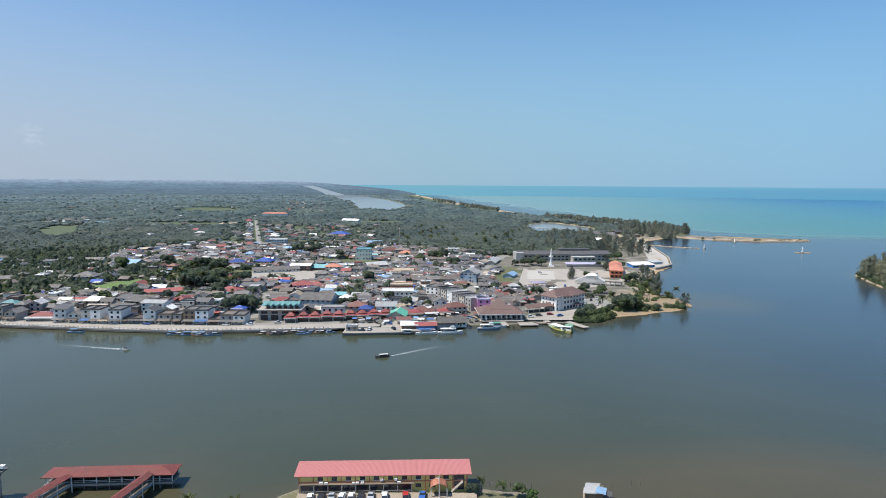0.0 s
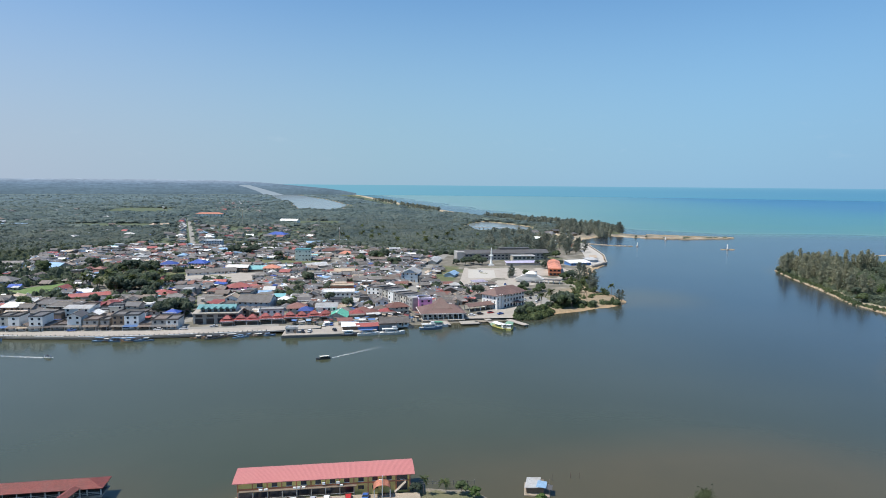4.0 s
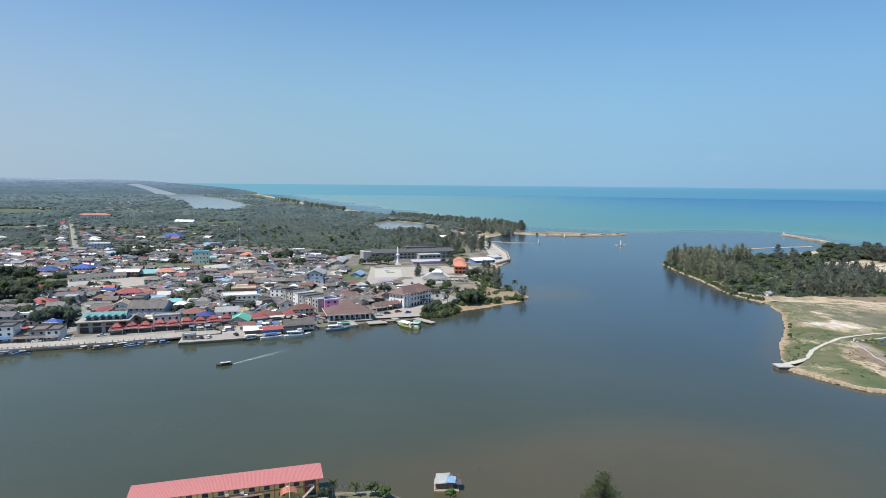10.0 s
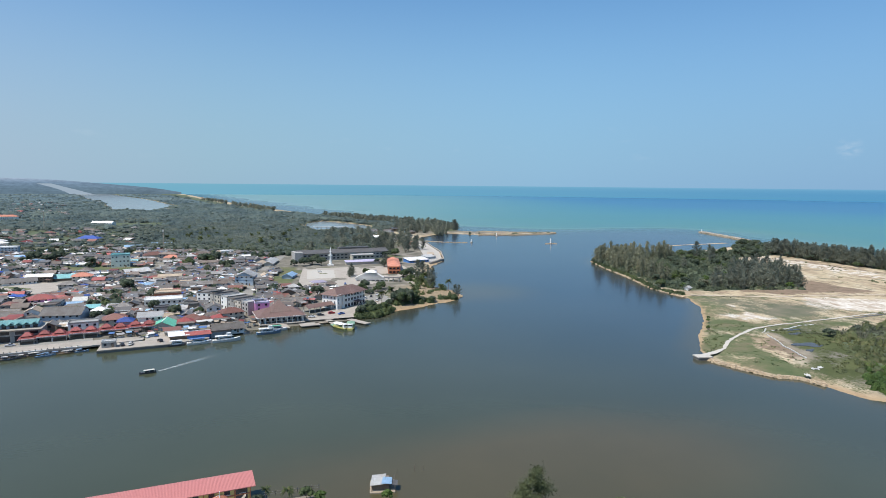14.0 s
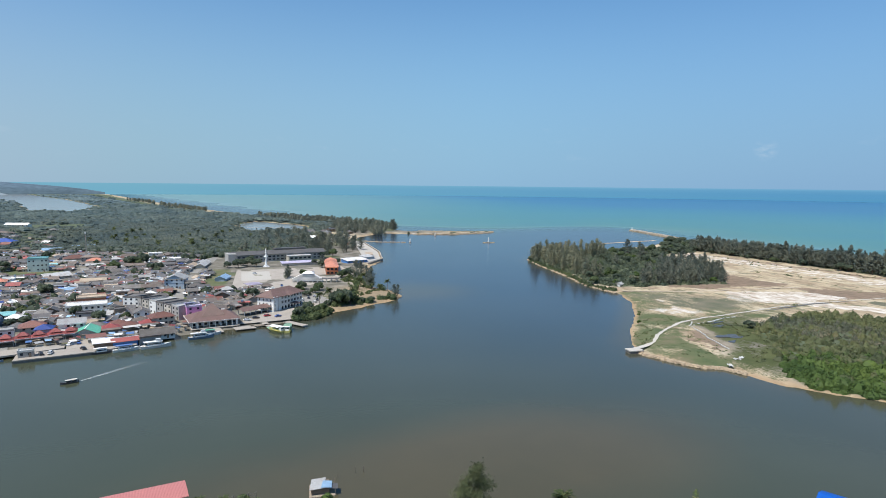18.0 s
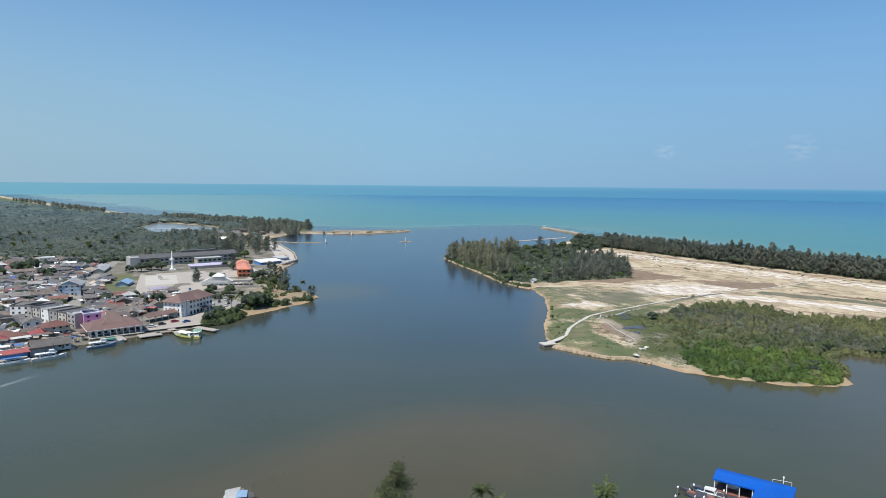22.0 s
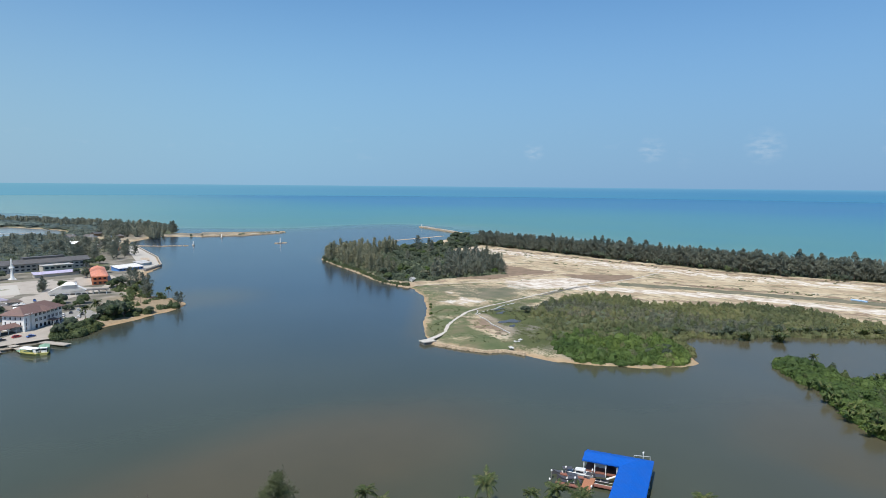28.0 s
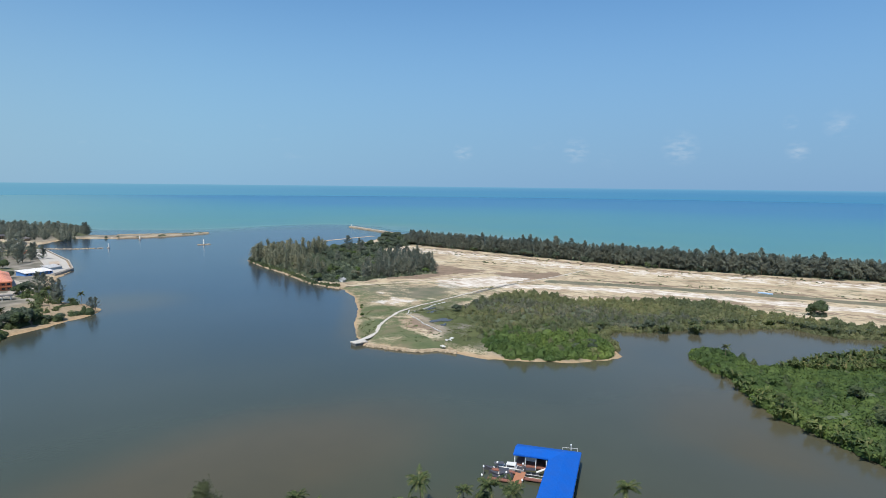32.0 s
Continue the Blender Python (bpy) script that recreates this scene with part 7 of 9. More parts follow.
# ---- vehicles ----
CAR_PAINT = [surface("car_" + k, c, 0.3, 0.05, 1.0, dirty=0.1, per_object=0.1) for k, c in (("white", (0.75, 0.75, 0.74)), ("black", (0.03, 0.03, 0.035)), ("silver", (0.42, 0.43, 0.45)), ("red", (0.4, 0.03, 0.03)), ("blue", (0.05, 0.12, 0.35)))]
RUBBER = surface("tyre_rubber", (0.03, 0.03, 0.03), 0.9)
HULL_GREY = surface("wheel_metal", (0.45, 0.45, 0.46), 0.35, 0.05, 1.0, metal=0.8)


def car(paint, pickup=False):
    root = thing("pickup_truck" if pickup else "car", 0, 0, -500)
    b = Geo()
    sect = [(-2.3, 0.45, 0.85), (-1.9, 0.32, 1.0), (1.2, 0.3, 1.02), (2.1, 0.32, 0.88), (2.35, 0.5, 0.75)]
    for (x0, a0, t0), (x1, a1, t1) in zip(sect, sect[1:]):
        b.add([(x0, -0.88, a0), (x0, 0.88, a0), (x0, 0.84, t0), (x0, -0.84, t0), (x1, -0.88, a1), (x1, 0.88, a1), (x1, 0.84, t1), (x1, -0.84, t1)], [(0, 1, 5, 4), (1, 2, 6, 5), (2, 3, 7, 6), (3, 0, 4, 7), (0, 3, 2, 1), (4, 5, 6, 7)])
    part("body", b, paint, root)
    c0, c1, c2, c3 = (-0.5, -0.3, 0.7, 1.3) if pickup else (-2.0, -1.5, 0.5, 1.2)
    c = Geo().add([(c0, -0.82, 0.98), (c0, 0.82, 0.98), (c3, 0.82, 0.98), (c3, -0.82, 0.98), (c1, -0.66, 1.5), (c1, 0.66, 1.5), (c2, 0.66, 1.5), (c2, -0.66, 1.5)], [(0, 1, 5, 4), (1, 2, 6, 5), (2, 3, 7, 6), (3, 0, 4, 7)])
    part("glasshouse", c, GLASS_DARK, root)
    part("roof", Geo().plate([(c1, -0.67, 1.56), (c2, -0.67, 1.56), (c2, 0.67, 1.56), (c1, 0.67, 1.56)], 0.07), paint, root)
    for x in (-1.45, 1.45):
        for y in (-0.8, 0.8):
            w = Geo().tube([(0, 0, -0.11), (0, 0, 0.11)], [0.33, 0.33], 10)
            wheel = part("wheel", w, RUBBER, root)
            wheel.matrix_basis = pose(x, y, 0.33, 90, 0, 0)
            part("rim", Geo().tube([(0, 0, -0.13), (0, 0, 0.13)], [0.19, 0.19], 8), HULL_GREY, wheel)
    return root


CARS = [car(p, i in (2, 4)) for i, p in enumerate(CAR_PAINT)]
for i, (c, k) in enumerate(zip(CARS, ("white", "black", "silver", "red", "blue"))):
    tagged(c, f"{k} {'pickup truck' if i in (2, 4) else 'car'} parked on open ground", "car", "parked cars")


def park(x, y, z, rz, which=None):
    return copy_thing(CARS[rnd.choice((0, 0, 0, 1, 1, 2, 3, 4)) if which is None else which], pose(x, y, z, 0, 0, rz))


for s in (205, 222, 236, 270, 291, 303, 330, 345, 362, 381, 398, 412, 431, 446, 462):
    p, d = along(QUAY, s)
    q = p + Vector((-d.y, d.x)) * rnd.choice((12.5, 13.0, 17.5))
    park(q.x, q.y, 1.9 if (q - p).length < 15 else 1.72, math.degrees(math.atan2(d.y, d.x)) + rnd.choice((0, 180)))
for x, y, r in ((92, 405, 30), (97, 411, 20), (108, 432, 70), (112, 438, 70), (116, 446, 250), (105, 520, 80), (96, 600, 5), (140, 600, 80), (150, 590, 80), (58, 396, 0), (64, 400, 10)):
    park(x, y, 1.72, r)
for x, y in ((-47, 357), (-43, 357.5), (-36, 372), (-32, 374), (-29, 360)):
    park(x, y, 1.78, rnd.uniform(60, 120))

# ---- boats ----
HULL = {k: surface("hull_" + k, c, 0.5, 0.1, 0.8, per_object=0.2) for k, c in (("white", (0.72, 0.72, 0.7)), ("blue", (0.16, 0.25, 0.36)), ("wood", (0.26, 0.17, 0.1)), ("green", (0.22, 0.36, 0.24)), ("yellow", (0.46, 0.42, 0.13)), ("dark", (0.06, 0.06, 0.07)))}
DECK = surface("boat_deck", (0.5, 0.47, 0.42), 0.8, 0.15, 1.0)


def hull_geo(length, beam, depth, sheer=0.5):
    g, k = Geo(), 9
    for i in range(k):
        t = i / (k - 1)
        w = beam / 2 * (1 - max(0, (t - 0.5) * 2) ** 2.2) * (0.75 + 0.25 * min(1, t * 4))
        x, z = length * (t - 0.5), depth + sheer * max(0, (t - 0.55) / 0.45) ** 2
        g.v += [(x, -w, z), (x, -w * 0.7, -0.35), (x, w * 0.7, -0.35), (x, w, z)]
    for i in range(k - 1):
        a, b = 4 * i, 4 * i + 4
        g.f += [(a, a + 1, b + 1, b), (a + 1, a + 2, b + 2, b + 1), (a + 2, a + 3, b + 3, b + 2), (a + 3, a, b, b + 3)]
    g.f.append((0, 3, 2, 1))
    return g


def skiff(kind):
    root = thing("longtail_boat", 0, 0, -500)
    part("hull", hull_geo(8.5, 1.5, 0.5, 0.9), HULL[kind], root)
    part("bench", Geo().box(-1.5, 0, 0.5, 0.4, 1.3, 0.08).box(0.6, 0, 0.5, 0.4, 1.3, 0.08), DECK, root)
    part("canopy", Geo().plate([(-3, -0.8, 1.8), (0.5, -0.8, 1.8), (0.5, 0.8, 1.8), (-3, 0.8, 1.8)], 0.08), HULL["blue"] if kind == "blue" else DECK if kind == "wood" else HULL["dark"], root)
    part("motor", Geo().box(-4.1, 0, 0.45, 0.5, 0.4, 0.5), HULL["dark"], root)
    return root


SKIFFS = [skiff(k) for k in ("wood", "blue", "dark")]
for s_, k in zip(SKIFFS, ("brown wooden", "blue painted", "dark")):
    tagged(s_, f"{k} longtail boat moored on the river", "boat", "moored boats")
for s0, s1 in ((410, 432), (456, 498)):
    for s in np.arange(s0, s1, 2.1):
        p, d = along(QUAY, float(s))
        o = rnd.choice((1.8, 2.4, 4.0, 4.6, 6.2))
        copy_thing(SKIFFS[rnd.choice((0, 1, 2, 2, 0))], pose(p.x + d.y * o, p.y - d.x * o, 0.1, 0, 0, math.degrees(math.atan2(d.y, d.x)) + rnd.choice((5, 180, 176, -4)) + rnd.uniform(-6, 6)) @ Matrix.Diagonal((0.8, 0.9, 0.9, 1)))


def cruiser(name, x, y, rz, length, hull, top, label, deck2=True):
    root = thing(name, x, y, 0.15, rz, label, "boat")
    b = length * 0.26
    part("hull", hull_geo(length, b, length * 0.09, length * 0.05), HULL[hull], root)
    part("deck", Geo().box(-length * 0.08, 0, length * 0.085, length * 0.74, b * 0.8, 0.08), DECK, root)
    part("cabin", Geo().box(-length * 0.05, 0, length * 0.09, length * 0.45, b * 0.68, 1.5), HULL["white"], root)
    put(WINDOW, "cabin_window", root, -length * 0.05, 0, length * 0.09 + 0.65, length * 0.4, b * 0.69, 0.5)
    part("canopy", Geo().plate([(-length * 0.4, -b * 0.42, length * 0.09 + 2.0), (length * 0.22, -b * 0.42, length * 0.09 + 2.0), (length * 0.2, b * 0.42, length * 0.09 + 2.0), (-length * 0.4, b * 0.42, length * 0.09 + 2.0)], 0.12), top, root)
    for u in (-0.38, 0.18):
        for v in (-0.38, 0.38):
            part("post", Geo().box(length * u, b * v, length * 0.085, 0.1, 0.1, 2.0), WHITE, root)
    if deck2:
        part("wheelhouse", Geo().box(length * 0.08, 0, length * 0.09 + 2.0, length * 0.16, b * 0.5, 1.3), HULL["white"], root)
    part("mast", Geo().tube([(-length * 0.1, 0, length * 0.09 + 1.5), (-length * 0.1, 0, length * 0.09 + 4.5)], [0.06, 0.04], 6), HULL["dark"], root)
    return root


cruiser("passenger_boat", 28.5, 367, 6, 14, "blue", HULL["white"], "blue and white passenger boat moored at the pier hall")
cruiser("passenger_boat", 34, 373, 4, 12, "white", AWNING[1], "small white boat with a green canopy at the pier hall", False)
cruiser("passenger_boat", -9, 355, 8, 13, "white", AWNING[0], "white speedboat with a blue canopy beside the landing shed", False)
cruiser("passenger_boat", 5, 356, 6, 15, "white", HULL["white"], "white cabin boat moored beside the boathouse")
cruiser("passenger_boat", -20, 354.5, 8, 10, "dark", AWNING[2], "dark boat with a white canopy beside the pier", False)
rb = thing("river_boat", -30.5, 306.5, 0.1, 196, "low dark passenger boat with a white canopy on the river", "boat")
part("hull", hull_geo(8.2, 2.2, 0.7, 0.5), HULL["dark"], rb)
part("cabin", Geo().box(-0.6, 0, 0.6, 4.6, 1.7, 0.9), GLASS_DARK, rb)
part("canopy", Geo().plate([(-3.4, -1.0, 1.75), (1.9, -1.0, 1.75), (1.9, 1.0, 1.75), (-3.4, 1.0, 1.75)], 0.12), DECK, rb)
for u in (-3.2, -0.8, 1.7):
    for v in (-0.9, 0.9):
        part("post", Geo().box(u, v, 0.6, 0.08, 0.08, 1.1), WHITE, rb)
part("motor", Geo().box(-3.9, 0, 0.5, 0.6, 0.6, 0.7), HULL["dark"], rb)
rb.matrix_basis = pose(-30.5, 306.5, 0.1, 0, 0, 196) @ Matrix.Diagonal((0.88, 0.9, 0.85, 1))
sb = cruiser("speedboat", -167, 317.8, -10, 4.5, "white", HULL["dark"], "small open speedboat under way on the river", False)
sb.matrix_basis = pose(-167, 317.8, 0.1, 0, 0, -10) @ Matrix.Diagonal((1.1, 1.0, 0.5, 1))
for x, y, r in ((-155, 350, 4), (-146, 349, 2), (-138, 348.5, 3), (-215, 354, -6), (-52, 362, 70), (238, 668, 30)):
    copy_thing(SKIFFS[rnd.randrange(3)], pose(x, y, 0.1, 0, 0, r) @ Matrix.Diagonal((1.3, 1.4, 1.2, 1)))


def car_ferry(x, y, rz, side, label):
    root = thing("car_ferry", x, y, 0.2, rz, label, "boat", "car ferries at the landing")
    part("hull", hull_geo(13, 5.2, 1.0, 0.5), HULL["yellow"], root)
    part("deck", Geo().box(-0.6, 0, 0.86, 10.4, 4.2, 0.12), DECK, root)
    for v in (-2.2, 2.2):
        part("bulwark", Geo().box(-1.0, v, 0.9, 9.4, 0.14, 0.8), HULL["yellow"], root)
        part("rail", Geo().beam((-5.6, v, 2.0), (3.6, v, 2.0), 0.08, 0.08), HULL["green"], root)
        for u in (-5, -2, 1, 3.4):
            part("stanchion", Geo().box(u, v, 0.9, 0.1, 0.1, 2.4), HULL["green"], root)
    part("canopy", Geo().gable(7.6, 4.6, 3.1, 0.5, 0.15, 0.1), side, root)
    part("wheelhouse", Geo().box(-4.6, 0, 0.95, 2.0, 2.6, 2.3).box(-4.6, 0, 3.25, 2.5, 3.1, 0.14), WHITE, root)
    put(WINDOW, "cabin_window", root, -4.6, 0, 2.2, 2.04, 2.3, 0.7)
    part("ramp", Geo().plate([(4.6, -1.6, 1.0), (7.4, -1.6, 1.5), (7.4, 1.6, 1.5), (4.6, 1.6, 1.0)], 0.12), HULL["green"], root)


car_ferry(70.5, 366.5, 118, WHITE, "yellow-green ferry with a white canopy at the landing ramp")
car_ferry(77, 366, 74, HULL["green"], "yellow-green ferry with a green canopy at the landing ramp")
for x, y, rz, w, d in ((39, 379, 95, 12, 4), (54, 379, 4, 12, 8), (64, 382, 3, 12, 3), (84.5, 378, 118, 18, 4.5), (68, 382, 100, 14, 4)):
    j = thing("landing_stage", x, y, 0, rz, "low weathered landing stage on piles", "jetty", "landing stages")
    part("deck", Geo().box(0, 0, 0.9, w, d, 0.35), CONCRETE if d > 3.5 else WOOD, j)
    for u in (-0.45, 0, 0.45):
        part("pile", Geo().tube([(u * w, -d * 0.4, -3), (u * w, -d * 0.4, 0.9)], [0.18, 0.18], 6), CONCRETE_DARK, j)
        part("pile", Geo().tube([(u * w, d * 0.4, -3), (u * w, d * 0.4, 0.9)], [0.18, 0.18], 6), CONCRETE_DARK, j)

# foam behind the two moving boats
m, n, l, p = nodes_of("foam")
fz = noise_node(n, l, 0.9, 5)
p.inputs["Base Color"].default_value = (0.8, 0.82, 0.82, 1)
fa = n.new("ShaderNodeVertexColor")
fa.layer_name = "fade"
l.new(mix(n, l, 1.0, ramp(n, l, fz, [(0.35, (0.12, 0.12, 0.12)), (0.65, (0.6, 0.6, 0.6))]), fa.outputs["Color"], "MULTIPLY"), p.inputs["Alpha"])
FOAM = m
def wake(x, y, dx, dy, length, w0, w1):
    d = Vector((dx, dy)).normalized()
    s_ = Vector((-d.y, d.x))
    g = Geo()
    for i in range(10):
        t0, t1 = i / 10, (i + 1) / 10
        a, b = Vector((x, y)) + d * length * t0, Vector((x, y)) + d * length * t1
        wa, wb = w0 + (w1 - w0) * t0, (w0 + (w1 - w0) * t1) * (0.25 if i == 9 else 1)
        k = len(g.v)
        g.v += [(*(a - s_ * wa), 0.05), (*(b - s_ * wb), 0.05), (*(b + s_ * wb), 0.05), (*(a + s_ * wa), 0.05)]
        g.f.append((k, k + 1, k + 2, k + 3))
    me = g.mesh("wake", FOAM)
    at = me.color_attributes.new("fade", "FLOAT_COLOR", "POINT")
    for i, v in enumerate(me.vertices):
        t = ((v.co.xy - Vector((x, y))).dot(d)) / length
        at.data[i].color = (max(0.0, 1 - t) ** 1.3,) * 3 + (1,)
    tagged(new("wake", me), "thin white foam trail behind a moving boat", "foam", "", "stuff")
wake(-170, 318.3, -1, 0.22, 46, 1.1, 0.9)
wake(-26.2, 308.6, 0.78, 0.62, 36, 0.5, 2.0)

# ---- point beside the ferry terminal ----
stuff("point_bushes", thicket(np.concatenate([spread([(85, 388), (100, 390), (114, 402), (118, 414), (93, 416)], 110, gen), spread([(118, 418), (152, 424), (148, 436), (122, 430)], 46, gen), spread([(160, 434), (174, 434), (172, 442), (160, 440)], 14, gen), spread([(150, 452), (180, 462), (184, 478), (164, 500), (150, 480)], 30, gen), spread([(160, 500), (176, 496), (178, 530), (190, 560), (176, 570), (160, 540)], 46, gen)]), 2.6, 3.4, 120, 0.75, gen), LEAF, "rounded green shrubs at the edge of the point", "bushes")
for x, y, k, s_ in ((90, 394, 2, 0.75), (97, 398, 0, 0.85), (103, 402, 0, 0.9), (109, 407, 0, 0.85), (100, 410, 2, 0.75), (127, 421, 0, 1.15), (131, 424, 2, 1.25), (124, 425, 2, 1.1), (136, 428, 0, 1.0), (130, 432, 2, 1.1), (144, 428, 1, 0.8), (152, 428, 1, 0.7), (118, 424, 1, 0.8), (170, 551, 2, 1.1), (165, 546, 0, 1.0), (176, 556, 2, 1.0), (136, 570, 0, 1.0), (123, 479, 0, 0.9), (117, 498, 2, 1.0), (112, 486, 0, 0.9), (128, 488, 0, 0.9), (114, 470, 1, 0.9), (132, 505, 1, 0.85), (88, 652, 2, 1.1), (106, 652, 2, 1.1), (98, 660, 2, 1.2), (78, 655, 2, 1.0), (95, 668, 0, 1.0), (106, 690, 2, 1.1), (180, 640, 0, 0.9), (166, 650, 2, 0.8), (190, 700, 2, 1), (205, 715, 0, 1), (167, 620, 2, 0.9), (188, 640, 2, 0.9), (165, 436, 1, 0.5), (171, 436, 1, 0.5)):
    plant(oaks, x, y, 0.4, s_ * 0.92, k)
for x, y, s_ in ((120, 427, 1.0), (113, 428, 0.8), (165, 496, 0.9), (168, 492, 0.75), (160, 480, 0.7), (167, 470, 0.6), (174, 470, 0.65), (180, 467, 0.7), (172, 480, 0.6), (158, 462, 0.55), (150, 470, 0.6)):
    plant(palms, x, y, 1.2, s_ * 1.1)
for x, y, s_ in ((174, 437, 0.6), (178, 440, 0.55), (171, 485, 0.75), (173, 489, 0.7), (170, 481, 0.65), (117, 560, 0.5), (119, 563, 0.55), (121, 567, 0.5), (123, 571, 0.52), (167, 620, 0.8), (176, 506, 0.75), (180, 518, 0.7), (174, 530, 0.8), (186, 552, 0.75), (181, 828, 0.9), (187, 820, 0.9), (197, 828, 0.9), (202, 779, 1.0), (207, 786, 0.9), (196, 772, 0.9), (227, 851, 1.0), (232, 856, 1.0), (248, 806, 1.0), (252, 779, 0.95), (256, 786, 1.0), (260, 772, 1.0), (244, 796, 1.0), (238, 812, 1.0), (222, 820, 0.9), (214, 800, 0.95), (209, 745, 0.85), (226, 740, 0.85), (234, 752, 0.9), (244, 760, 0.95), (216, 764, 0.85), (200, 730, 0.8), (186, 725, 0.8), (351, 1096, 1.1), (360, 1100, 1.1), (372, 1094, 1.1), (389, 1097, 1.1), (422, 1072, 1.2), (427, 1076, 1.2), (340, 1090, 1.1)):
    plant(pines, x, y, 1.2, s_)
# ---- marks in the river mouth ----
def beacon(x, y, h, label):
    root = thing("harbour_beacon", x, y, 0, 0, label, "beacon", "harbour beacons")
    part("base", Geo().tube([(0, 0, -3), (0, 0, 1.2)], [2.2, 1.9], 12), CONCRETE, root)
    part("tower", Geo().tube([(0, 0, 1.2), (0, 0, h)], [1.0, 0.6], 10), WHITE, root)
    part("gallery", Geo().tube([(0, 0, h), (0, 0, h + 0.4)], [1.0, 1.0], 10), WHITE, root)
    part("lantern", Geo().tube([(0, 0, h + 0.4), (0, 0, h + 1.8), (0, 0, h + 2.6)], [0.7, 0.7, 0.05], 8), WHITE, root)
beacon(480, 815, 5.6, "white harbour beacon on a round concrete base")
beacon(369, 862, 3.4, "small white harbour beacon on a round concrete base")
beacon(456, 956, 3.2, "small white harbour beacon on a round concrete base")
beacon(884, 936, 4.5, "small white beacon at the breakwater head")


def rubble(line, width, high, count, size, gen):
    """Loose rocks along a line: each a small lopsided block."""
    v, f = [], []
    tot = sum((Vector(b) - Vector(a)).length for a, b in zip(line, line[1:]))
    for i in range(count):
        p, d = along(line, gen.uniform(0, tot))
        o = gen.normal(0, width * 0.35)
        z = high * max(0, 1 - (abs(o) / width) ** 1.2) * gen.uniform(0.55, 1)
        s_ = size * gen.uniform(0.6, 1.4)
        k = len(v)
        c = np.array([[-1, -1, -1], [1, -1, -1], [1, 1, -1], [-1, 1, -1], [-0.7, -0.7, 1], [0.7, -0.7, 1], [0.7, 0.7, 1], [-0.7, 0.7, 1]], float) * s_ * 0.5 * gen.uniform(0.65, 1.25, (8, 3)) * np.array([1.2, 1.2, 0.65])
        a = gen.uniform(0, 6.28)
        rot = np.array([[math.cos(a), -math.sin(a), 0], [math.sin(a), math.cos(a), 0], [0, 0, 1]])
        v += [tuple(q) for q in c @ rot.T + np.array([p.x - d.y * o, p.y + d.x * o, z])]
        f += [tuple(k + j for j in q) for q in ((0, 3, 2, 1), (4, 5, 6, 7), (0, 1, 5, 4), (1, 2, 6, 5), (2, 3, 7, 6), (3, 0, 4, 7))]
    return mesh_of("rocks", v, f, ROCK)


def rocks(line, width, high, count, size, label):
    return tagged(new("rocks", rubble(line, width, high, count, size, gen)), label, "rocks", "", "stuff")


rocks([(238, 244), (235, 236), (238, 221), (243, 207), (252, 201), (254, 190)], 1.7, 1.0, 520, 1.1, "tan boulders of the river bank's edge")
rocks([(412, 606), (394, 556), (376, 492), (353, 428), (351, 384)], 1.6, 0.8, 420, 1.1, "brown boulders along the wooded shore")
rocks([(808, 740), (840, 815), (866, 885), (884, 938)], 7, 2.6, 1500, 2.2, "pale rocks heaped up as a breakwater")
rocks([(440, 998), (497, 973), (581, 984), (597, 1000), (530, 1024), (470, 1060)], 4, 1.3, 900, 1.8, "brown rocks along the low spit")
rocks([(308, 905), (330, 880), (362, 863)], 1.6, 0.4, 150, 1.4, "line of half-sunken rocks across the inlet")
rocks([(471, 816), (489, 813)], 2.0, 0.7, 60, 1.2, "rocks awash around the beacon")
setting("breakwater_crest", Geo().beam((806, 738, 2.2), (840, 812, 2.2), 8, 1.4).beam((840, 812, 2.2), (883, 935, 2.2), 8, 1.4), GRAVEL, "pale crest of the breakwater", "breakwater")
setting("spit_sand", Geo().beam((437, 1010, 0.6), (497, 985, 0.6), 14, 0.9).beam((497, 985, 0.6), (588, 996, 0.6), 12, 0.9), GRAVEL, "pale sand along the crest of the spit", "sand")
setting("inlet_sandbar", Geo().beam((640, 740, -0.1), (760, 750, -0.1), 6, 0.5), surface("bar_sand", (0.5, 0.36, 0.24), 0.95), "low brown sandbar behind the wooded point", "sand")
stuff("spit_bushes", thicket(np.array([(470, 990), (500, 980), (508, 984), (545, 988), (552, 990), (562, 992), (580, 994), (430, 1012), (445, 1005), (395, 1040)]), 3.2, 3.4, 90, 1.0, gen), LEAF_DARK, "dark shrubs scattered on the spit", "bushes")

# ---- east bank: path, landing, bags and pools ----
def ribbon(name, pts, w0, w1, mat, z, label, category):
    """Narrow uneven strip of path, its edges wandering a little."""
    tot = sum((Vector(b) - Vector(a)).length for a, b in zip(pts, pts[1:]))
    g, k = Geo(), int(tot / 3.5)
    for i in range(k + 1):
        p, d = along(pts, tot * i / k * 0.999)
        w = (w0 + (w1 - w0) * i / k) * rnd.uniform(0.72, 1.25) / 2 * (1 + 0.7 * max(0, 1 - tot * i / k / 22) * (name == "path_gravel"))
        o = rnd.uniform(-0.35, 0.35)
        g.v += [(p.x + d.y * (w + o), p.y - d.x * (w + o), z), (p.x - d.y * (w - o), p.y + d.x * (w - o), z)]
    g.f = [(2 * i, 2 * i + 2, 2 * i + 3, 2 * i + 1) for i in range(k)]
    return setting(name, g, mat, label, category)


